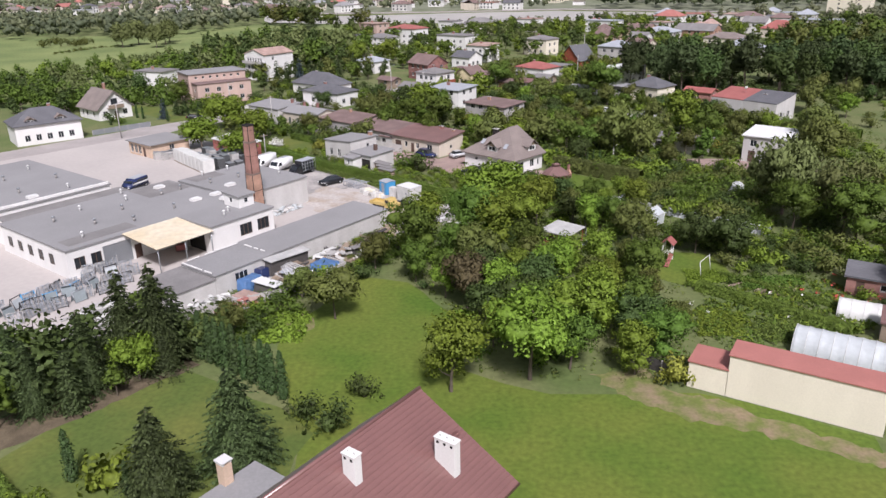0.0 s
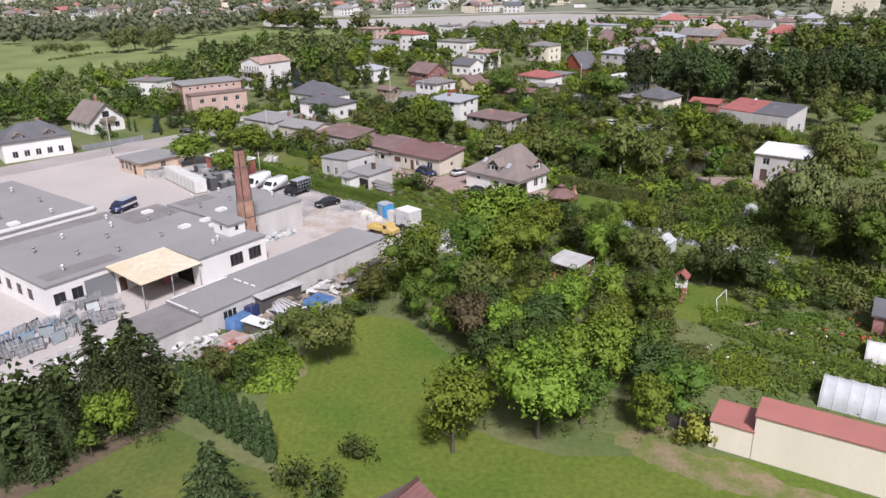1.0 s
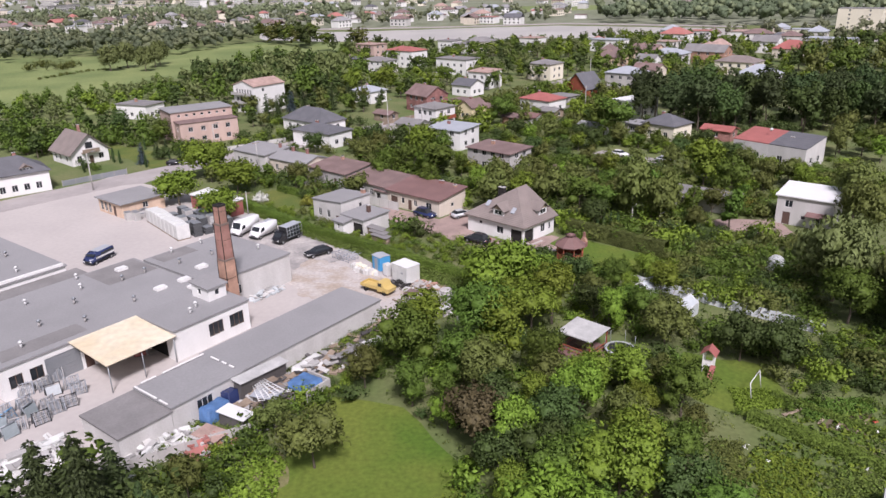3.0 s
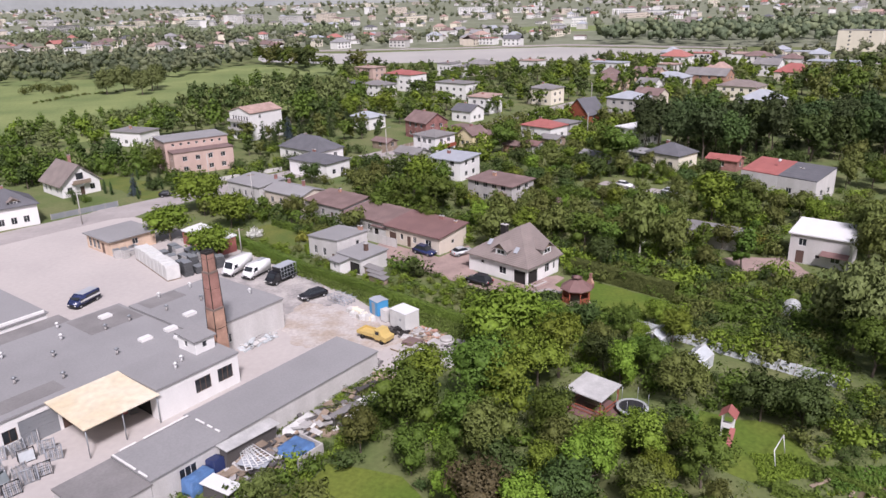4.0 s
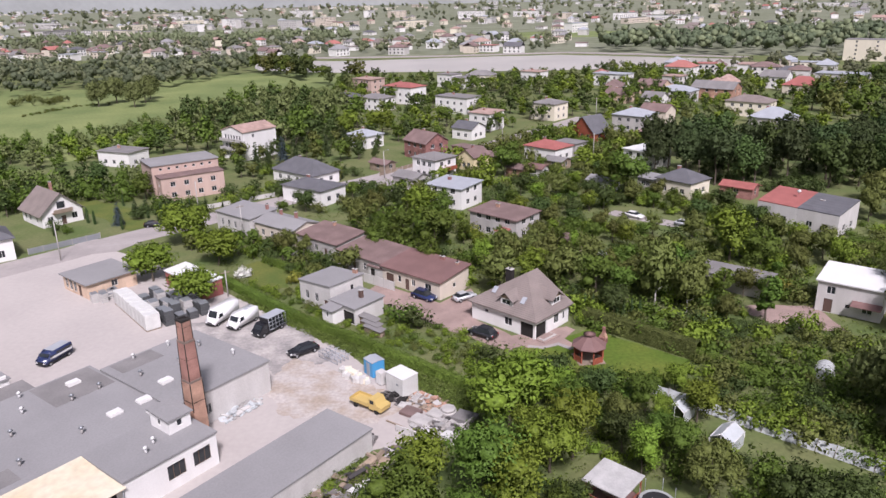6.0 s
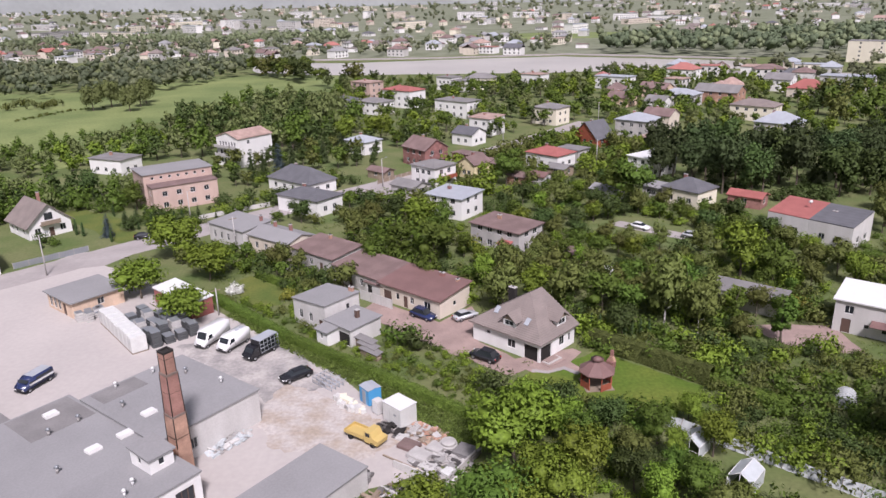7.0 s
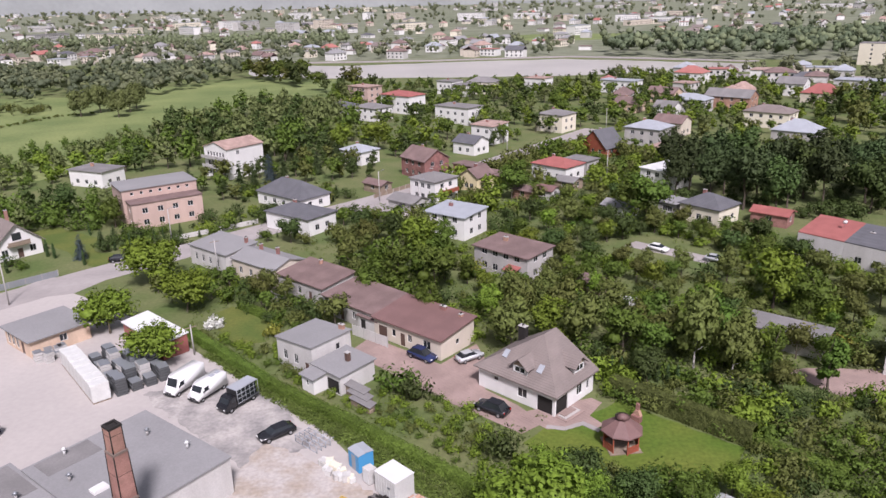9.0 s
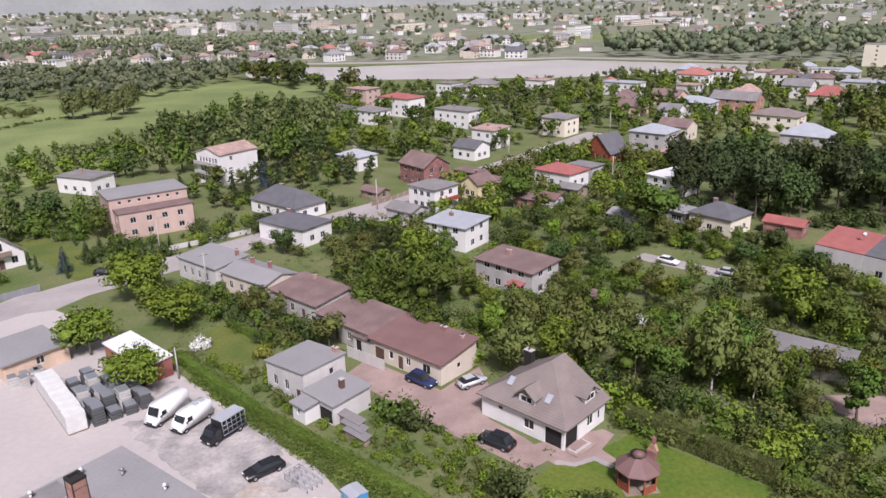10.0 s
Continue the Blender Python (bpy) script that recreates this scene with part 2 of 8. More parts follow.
def part(name, shape, mats=None, parent=None, label="", at=None):
    """Link a bmesh or a mesh as one object under parent."""
    me = mesh_of(name, shape, mats) if isinstance(shape, bmesh.types.BMesh) else shape
    ob = new(name, me)
    if parent is not None:
        ob.parent = parent
    if at is not None:
        ob.matrix_basis = at
    if label:
        ob["label"] = label
    return ob


def root(name, m, label, category, group="", kind=""):
    ob = new(name)
    ob.empty_display_size = 0.3
    ob.matrix_basis = m
    return tagged(ob, label, category, group, kind)


def box(bm, x0, x1, y0, y1, z0, z1, mi=0, turn=None):
    co = [(x, y, z) for z in (z0, z1) for x, y in ((x0, y0), (x1, y0), (x1, y1), (x0, y1))]
    vs = [bm.verts.new(turn @ Vector(c) if turn else c) for c in co]
    for f in ((3, 2, 1, 0), (4, 5, 6, 7), (0, 1, 5, 4), (1, 2, 6, 5), (2, 3, 7, 6), (3, 0, 4, 7)):
        bm.faces.new([vs[i] for i in f]).material_index = mi
    return bm


def boxes(*specs, bevel=0.0):
    bm = bmesh.new()
    for s in specs:
        box(bm, *s)
    if bevel:
        bmesh.ops.bevel(bm, geom=list(bm.edges), offset=bevel, segments=2, affect="EDGES")
    return bm


def tube(bm, p, q, r0, r1=None, n=7, caps=True):
    """A tapered round bar from p to q."""
    p, q = Vector(p), Vector(q)
    r1 = r0 if r1 is None else r1
    turn = (q - p).to_track_quat("Z", "Y").to_matrix()
    a = [bm.verts.new(p + turn @ Vector((r0 * math.cos(k * 2 * math.pi / n), r0 * math.sin(k * 2 * math.pi / n), 0))) for k in range(n)]
    b = [bm.verts.new(q + turn @ Vector((r1 * math.cos(k * 2 * math.pi / n), r1 * math.sin(k * 2 * math.pi / n), 0))) for k in range(n)]
    for k in range(n):
        bm.faces.new((a[k], a[(k + 1) % n], b[(k + 1) % n], b[k])).smooth = True
    if caps:
        bm.faces.new(a[::-1])
        bm.faces.new(b)
    return bm


def prism(bm, outline, y0, y1, mi=0):
    """An outline of (x, z), counter-clockwise seen from -y, drawn out along y."""
    a = [bm.verts.new((x, y0, z)) for x, z in outline]
    b = [bm.verts.new((x, y1, z)) for x, z in outline]
    n = len(outline)
    bm.faces.new(a).material_index = mi
    bm.faces.new(b[::-1]).material_index = mi
    for k in range(n):
        bm.faces.new((a[(k + 1) % n], a[k], b[k], b[(k + 1) % n])).material_index = mi
    return bm


def sheet(name, outline, z, mat, label, category, step=None, rough_edge=0.0, seed=1, kind="structure"):
    """A flat patch of ground; its outline is broken up by noise."""
    rnd = random.Random(seed)
    pts = []
    n = len(outline)
    for k in range(n):
        a, b = Vector(outline[k]), Vector(outline[(k + 1) % n])
        cuts = max(1, int((b - a).length / step)) if step else 1
        side = Vector((-(b - a).y, (b - a).x)).normalized()
        for c in range(cuts):
            p = a.lerp(b, c / cuts) + side * (rnd.uniform(-rough_edge, rough_edge) if c else 0)
            pts.append(p)
    bm = bmesh.new()
    top = [bm.verts.new((p.x, p.y, z)) for p in pts]
    low = [bm.verts.new((p.x, p.y, -0.05)) for p in pts]
    f = bm.faces.new(top)
    for k in range(len(top)):
        bm.faces.new((top[(k + 1) % len(top)], top[k], low[k], low[(k + 1) % len(top)]))
    bmesh.ops.recalc_face_normals(bm, faces=list(bm.faces))
    ob = part(name, bm, mat)
    return tagged(ob, label, category, kind=kind)


# ---------- foliage ----------
def ico(level):
    bm = bmesh.new()
    bmesh.ops.create_icosphere(bm, subdivisions=level, radius=1)
    v = np.array([x.co[:] for x in bm.verts])
    f = np.array([[w.index for w in x.verts] for x in bm.faces])
    bm.free()
    return v, f


ICO1, ICO2 = ico(1), ico(2)


def leaves(rng, centres, radii, count, size, up=0.35, flat=1.0, droop=0.0, middle=None, cores=(), ball=None):
    """Leaf sprays on the shells of many clumps, and rounded inner masses (centre, radius): vertices and faces."""
    V, F, base = [], [], 0
    centres, radii = np.asarray(centres, float), np.asarray(radii, float)
    iv, jf = ball or ICO2
    for c, r in cores:
        v = iv * (r * rng.uniform(0.7, 1.1, (len(iv), 1))) * (1, 1, flat) + c
        V.append(np.hstack([v, iv + (0, 0, 0.1)]))
        F += [tuple(x) for x in (jf + base).tolist()]
        base += len(v)
    ci = np.repeat(np.arange(len(centres)), count)
    n = len(ci)
    d = rng.normal(size=(n, 3))
    d /= np.linalg.norm(d, axis=1)[:, None]
    pos = centres[ci] + d * (radii[ci] * rng.uniform(0.45, 1.25, n))[:, None] * (1, 1, flat)
    nor = d + rng.normal(size=(n, 3)) * 0.5 + (0, 0, up)
    nor /= np.linalg.norm(nor, axis=1)[:, None]
    a = np.cross(nor, rng.normal(size=(n, 3)))
    a /= np.linalg.norm(a, axis=1)[:, None] + 1e-9
    a[:, 2] -= droop
    b = np.cross(nor, a)
    s = (size * rng.uniform(0.6, 1.35, n))[:, None]
    lift = nor * s * 0.22
    if middle is None:
        soft = nor * 0.5 + d * 0.4 + (0, 0, 0.4)
    else:
        whole = pos - middle
        soft = d * 0.5 + nor * 0.2 + whole / (np.linalg.norm(whole, axis=1)[:, None] + 0.01) * 0.6 + (0, 0, 0.1)
    soft /= np.linalg.norm(soft, axis=1)[:, None]
    quad = np.stack([pos - a * s, pos - b * s * 0.55 + lift, pos + a * s, pos + b * s * 0.55 + lift], 1).reshape(-1, 3)
    V.append(np.hstack([quad, np.repeat(soft, 4, axis=0)]))
    idx = base + np.arange(n * 4).reshape(-1, 4)
    F += [tuple(x) for x in idx.tolist()]
    return np.concatenate(V), F


NORMALS = {}


def soften(me, nv):
    """Rounded shading normals for foliage."""
    me.polygons.foreach_set("use_smooth", np.ones(len(me.polygons), bool))
    me.normals_split_custom_set_from_vertices(nv.tolist())
    NORMALS[me.name] = nv


def raw_mesh(name, V, F, mats, index=None):
    nv = None
    if hasattr(V, "shape") and V.shape[1] == 6:
        V, nv = V[:, :3], V[:, 3:]
    me = bpy.data.meshes.new(name)
    me.from_pydata(V.tolist() if hasattr(V, "tolist") else V, [], F)
    for m in mats if isinstance(mats, (list, tuple)) else [mats]:
        me.materials.append(m)
    if index is not None:
        me.polygons.foreach_set("material_index", index)
    me.update()
    if nv is not None:
        soften(me, nv)
    return me


def limb_mesh(name, rng, height, radius, tips, mat):
    """A tapered trunk with limbs that reach to the given tips."""
    bm = bmesh.new()
    pts = [Vector((0, 0, -0.1))]
    for k in range(1, 5):
        pts.append(Vector((rng.normal() * 0.05 * height * k / 4, rng.normal() * 0.05 * height * k / 4, height * k / 4)))
    for k in range(4):
        tube(bm, pts[k], pts[k + 1], radius * (1.25 if k == 0 else 1 - k * 0.2), radius * (0.8 - k * 0.2) if k < 3 else radius * 0.15, 7, False)
    for c in tips:
        c = Vector(c)
        k = min(3, max(1, int(c.z / height * 3)))
        mid = pts[k].lerp(c, 0.5) + Vector((0, 0, -0.06 * height))
        tube(bm, pts[k], mid, radius * 0.4, radius * 0.25, 5, False)
        tube(bm, mid, c, radius * 0.25, radius * 0.06, 5, False)
    return mesh_of(name, bm, mat)


def broad_tree(seed, h, spread, lobes, count, size, bottom=0.28, up=0.35, droop=0.0, flat=0.85, boughs=7, ragged=1.0, ball=None, core=0.6):
    """A crown of several boughs, each carrying many small leafy clumps: crown mesh data and the bough tips."""
    rng = np.random.default_rng(seed)
    cz, rz = h * (bottom + 1) / 2, h * (1 - bottom) / 2
    tips, br = [(0, 0, cz)], [spread * 0.56]
    for k in range(boughs):
        az = 2.4 * k + rng.uniform(-0.5, 0.5)
        el = rng.uniform(-1.0, 0.5) if k % 2 else rng.uniform(0.1, 1.1)
        q = rng.uniform(0.42, 0.66)
        tips.append((math.cos(az) * spread * q * math.cos(el * 0.9), math.sin(az) * spread * q * math.cos(el * 0.9), cz + math.sin(el) * rz * 0.58))
        br.append(spread * rng.uniform(0.36, 0.52) * ragged ** (k % 2))
    cs, rs = [], []
    for k in range(lobes):
        i = k % len(tips)
        d = rng.normal(size=3) + (0, 0, 0.25)
        d /= np.linalg.norm(d)
        r = spread * rng.uniform(0.12, 0.24)
        p = np.array(tips[i]) + d * (br[i] * rng.uniform(0.72, 1.08), br[i] * rng.uniform(0.72, 1.08), br[i] * rng.uniform(0.75, 1.1) * min(1.25, rz / spread))
        p[2] = min(max(p[2], r * 0.6), h - r * 0.8)
        cs.append(p)
        rs.append(r)
    wide = np.array(br) ** 2 / np.mean(np.array(br) ** 2)
    many = [int(count * 0.62)] * lobes + [int(q * lobes * count * 0.38 / len(br)) for q in wide]
    V, F = leaves(rng, cs + [np.array(t) for t in tips], rs + [r * 0.92 for r in br], many, size, up, droop=droop, flat=flat, middle=np.array((0, 0, cz - rz * 0.35)),
                  cores=[(np.array(t), r * core) for t, r in zip(tips, br)], ball=ball)
    return V, F, rng, tips


TREES = {}


def tree_kind(key, crown, bark, seed, h, spread, lobes, count, size, trunk=0.018, **kw):
    V, F, rng, tips = broad_tree(seed, h, spread, lobes, count, size, **kw)
    TREES[key] = (limb_mesh("trunk", rng, h * 0.8, h * trunk, tips, M[bark]), raw_mesh("crown", V, F, M[crown]), h)


def conifer_kind(key, crown, seed, h, spread, tiers, twigs, size):
    """A spruce: whorls of drooping boughs, each a double row of short sprays that hang at the edges."""
    rng = np.random.default_rng(seed)
    V, F = [], []
    for t in range(tiers):
        f = t / (tiers - 1)
        r = spread * (1 - f) ** 0.85 * rng.uniform(0.86, 1.1) + 0.12
        arms = max(5, int(12 * (1 - f) + 5))
        for k in range(arms):
            a = k * 2 * math.pi / arms + rng.uniform(-0.35, 0.35) + t * 1.7
            out, side = np.array((math.cos(a), math.sin(a), 0)), np.array((-math.sin(a), math.cos(a), 0))
            rr, z = r * rng.uniform(0.6, 1.2), h * (0.04 + 0.94 * f) + rng.uniform(-0.25, 0.25)
            steps = max(3, int(twigs * (0.35 + 0.65 * rr / spread)))
            for i in range(steps):
                q = (i + 0.7) / steps
                p = out * rr * q + (0, 0, z - 0.30 * rr * q * q + rng.uniform(-0.06, 0.06))
                for sd in (-1, 1):
                    L = size * (1.35 - 0.6 * q) * rng.uniform(0.6, 1.35)
                    tip = p + (out * rng.uniform(0.4, 0.9) + side * sd * rng.uniform(0.5, 1.0)) * L + (0, 0, -rng.uniform(0.1, 0.55) * L)
                    mid, w = (p + tip) / 2, (out * 0.6 - side * sd * 0.4) * L * rng.uniform(0.22, 0.36)
                    n = out * 0.6 + (0, 0, 0.7) + rng.normal(size=3) * 0.35
                    b = len(V)
                    V += [np.hstack([x, n]) for x in (p, mid - w, tip, mid + w + (0, 0, 0.05))]
                    F.append((b, b + 1, b + 2, b + 3) if sd < 0 else (b + 3, b + 2, b + 1, b))
    b = len(V)
    for k in range(9):
        c, q = math.cos(k * 0.6981), math.sin(k * 0.6981)
        V.append(np.array((spread * 0.42 * c, spread * 0.42 * q, h * 0.06, c, q, 0.4)))
    V.append(np.array((0, 0, h * 0.88, 0, 0, 1.0)))
    F += [(b + k, b + (k + 1) % 9, b + 9) for k in range(9)]
    bm = bmesh.new()
    tube(bm, (0, 0, -0.1), (0, 0, h * 0.99), h * 0.016, 0.02, 7)
    TREES[key] = (mesh_of("trunk", bm, M["bark"]), raw_mesh("crown", np.array(V), F, M[crown]), h)


def column_kind(key, crown, seed, h, spread, size, count=34):
    rng = np.random.default_rng(seed)
    cs, rs = [], []
    for k in range(22):
        f = k / 21
        r = spread * math.sin(math.pi * min(1, 0.25 + 0.75 * f)) ** 0.7 * 0.62 + 0.08
        a = rng.uniform(0, 6.28)
        cs.append((math.cos(a) * spread * 0.25 * (1 - f), math.sin(a) * spread * 0.25 * (1 - f), h * (0.05 + 0.9 * f)))
        rs.append(r)
    V, F = leaves(rng, cs, rs, count, size, 0.5, flat=1.2, cores=[(np.array(c), r * 0.7) for c, r in zip(cs[::2], rs[::2])])
    bm = bmesh.new()
    tube(bm, (0, 0, -0.1), (0, 0, h * 0.6), 0.07, 0.03, 6)
    TREES[key] = (mesh_of("trunk", bm, M["bark"]), raw_mesh("crown", V, F, M[crown]), h)


def bush_kind(key, crown, seed, h, spread, lobes, count, size):
    rng = np.random.default_rng(seed)
    cs, rs = [], []
    for k in range(lobes):
        a, q = rng.uniform(0, 6.28), rng.uniform(0, 0.75) ** 0.7
        r = h * rng.uniform(0.2, 0.34)
        cs.append((math.cos(a) * spread * q, math.sin(a) * spread * q, max(r * 0.75, h * rng.uniform(0.3, 0.8) - r * 0.3)))
        rs.append(r)
    V, F = leaves(rng, cs, rs, count, size, 0.4, flat=0.9, middle=np.array((0, 0, h * 0.2)), cores=[(np.array((0, 0, h * 0.3)), h * 0.3)], ball=ICO1)
    bm = bmesh.new()
    for k in range(4):
        tube(bm, (0, 0, -0.05), cs[k], 0.05, 0.015, 5, False)
    TREES[key] = (mesh_of("stem", bm, M["bark"]), raw_mesh("foliage", V, F, M[crown]), h)


FIRST = {}


def plant(key, x, y, height, label, category, group="", turn=0.0, wide=1.0, z=0.0, name=None):
    """Stand a tree or bush of that kind at (x, y)."""
    trunk, crown, h = TREES[key]
    s = height / h
    m = pose(x, y, z, 0, 0, turn)
    ob = root(name or category.split()[-1], m, label, category, group)
    ob.scale = (s * wide, s * wide, s)
    part(trunk.name.split(".")[0], trunk, parent=ob)
    part(crown.name.split(".")[0], crown, parent=ob)
    return ob


# ---------- houses ----------
WINDOWS = {}


def window_meshes(w, h, frame_mat, bars):
    key = (round(w, 2), round(h, 2), frame_mat, bars)
    if key not in WINDOWS:
        bm = bmesh.new()
        t = 0.07
        for s in ((-w / 2, w / 2, 0, t), (-w / 2, w / 2, h - t, h), (-w / 2, -w / 2 + t, t, h - t), (w / 2 - t, w / 2, t, h - t)):
            box(bm, s[0], s[1], 0.03, 0.10, s[2], s[3])
        for k in range(1, bars + 1):
            x = -w / 2 + w * k / (bars + 1)
            box(bm, x - t / 2, x + t / 2, 0.034, 0.095, t, h - t)
        fr = mesh_of("window_frame", bm, M[frame_mat])
        pane = mesh_of("pane", boxes((-w / 2 + t, w / 2 - t, 0.06, 0.075, t, h - t)), M["glass"])
        sill = mesh_of("window_sill", boxes((-w / 2 - 0.06, w / 2 + 0.06, -0.06, 0.12, -0.06, -0.003)), M["frame"])
        WINDOWS[key] = (fr, pane, sill)
    return WINDOWS[key]


def facade(bm, a, b, z0, z1, holes, reveal=0.16):
    """One outer wall from a to b (outside on its right), with holes (from, to, low, high) and their reveals."""
    a, b = Vector((*a, 0)), Vector((*b, 0))
    along = (b - a).normalized()
    inward = Vector((-along.y, along.x, 0))
    L = (b - a).length
    xs = sorted({0, L, *[q for h in holes for q in h[:2]]})
    zs = sorted({z0, z1, *[q for h in holes for q in h[2:4]]})
    put = lambda x, z, d=0.0: bm.verts.new(a + along * x + inward * d + Vector((0, 0, z)))
    for i in range(len(xs) - 1):
        for j in range(len(zs) - 1):
            cx, cz = (xs[i] + xs[i + 1]) / 2, (zs[j] + zs[j + 1]) / 2
            if not any(h[0] < cx < h[1] and h[2] < cz < h[3] for h in holes):
                bm.faces.new((put(xs[i], zs[j]), put(xs[i + 1], zs[j]), put(xs[i + 1], zs[j + 1]), put(xs[i], zs[j + 1])))
    for s, e, lo, hi in holes:
        ring = ((s, lo), (e, lo), (e, hi), (s, hi))
        for k in range(4):
            p, q = ring[k], ring[(k + 1) % 4]
            bm.faces.new((put(*p), put(*q), put(*q, reveal), put(*p, reveal)))


def roof_shape(kind, x0, x1, y0, y1, z, rise, thick=0.2, ridge=None):
    """Top faces of a roof over the rectangle, then closed to a slab of the given thickness."""
    bm = bmesh.new()
    mx, my = (x0 + x1) / 2, (y0 + y1) / 2
    if kind == "flat":
        P, Fs = [(x0, y0, z), (x1, y0, z), (x1, y1, z), (x0, y1, z)], [(0, 1, 2, 3)]
    elif kind == "shed":
        P, Fs = [(x0, y0, z), (x1, y0, z), (x1, y1, z + rise), (x0, y1, z + rise)], [(0, 1, 2, 3)]
    elif kind == "shed_x":
        P, Fs = [(x0, y0, z), (x1, y0, z + rise), (x1, y1, z + rise), (x0, y1, z)], [(0, 1, 2, 3)]
    elif kind == "gable":
        P = [(x0, y0, z), (x1, y0, z), (x1, my, z + rise), (x0, my, z + rise), (x1, y1, z), (x0, y1, z)]
        Fs = [(0, 1, 2, 3), (3, 2, 4, 5)]
    elif kind == "gable_y":
        P = [(x0, y0, z), (mx, y0, z + rise), (mx, y1, z + rise), (x0, y1, z), (x1, y0, z), (x1, y1, z)]
        Fs = [(0, 1, 2, 3), (1, 4, 5, 2)]
    else:
        if isinstance(ridge, tuple):
            mx, y_a, y_b = ridge
            my, r = (y_a + y_b) / 2, (y_b - y_a) / 2
        else:
            r = ridge if ridge is not None else max(0.2, (x1 - x0) - (y1 - y0)) / 2
        if kind == "hip_y":
            P = [(x0, y0, z), (x1, y0, z), (x1, y1, z), (x0, y1, z), (mx, my - r, z + rise), (mx, my + r, z + rise)]
            Fs = [(0, 1, 4), (1, 2, 5, 4), (2, 3, 5), (3, 0, 4, 5)]
        else:
            P = [(x0, y0, z), (x1, y0, z), (x1, y1, z), (x0, y1, z), (mx - r, my, z + rise), (mx + r, my, z + rise)]
            Fs = [(0, 1, 5, 4), (1, 2, 5), (2, 3, 4, 5), (3, 0, 4)]
    top = [bm.verts.new(p) for p in P]
    for f in Fs:
        bm.faces.new([top[i] for i in f])
    low = [bm.verts.new((p[0], p[1], p[2] - thick)) for p in P]
    for f in Fs:
        bm.faces.new([low[i] for i in reversed(f)])
    for e in [e for e in bm.edges if len(e.link_faces) == 1 and e.verts[0] in top]:
        i, j = top.index(e.verts[0]), top.index(e.verts[1])
        f = e.link_faces[0]
        vs = list(f.verts)
        k = vs.index(e.verts[0])
        if vs[(k + 1) % len(vs)] == e.verts[1]:
            i, j = j, i
        bm.faces.new((top[i], top[j], low[j], low[i]))
    bmesh.ops.recalc_face_normals(bm, faces=list(bm.faces))
    return bm


def chimney_part(parent, x, y, z0, z1, sx=0.5, sy=0.6, mat="brick", pots=2):
    c = part("chimney", boxes((-sx / 2, sx / 2, -sy / 2, sy / 2, z0, z1)), M[mat], parent, at=pose(x, y, 0))
    part("chimney_cap", boxes((-sx / 2 - 0.06, sx / 2 + 0.06, -sy / 2 - 0.06, sy / 2 + 0.06, z1, z1 + 0.1), bevel=0.015), M["greywall"], c)
    for k in range(pots):
        bm = bmesh.new()
        tube(bm, (0, (k - (pots - 1) / 2) * 0.26, z1 + 0.1), (0, (k - (pots - 1) / 2) * 0.26, z1 + 0.34), 0.08, 0.08, 8)
        part("chimney_pot", bm, M["soot"], c)
    return c


FOOT = []


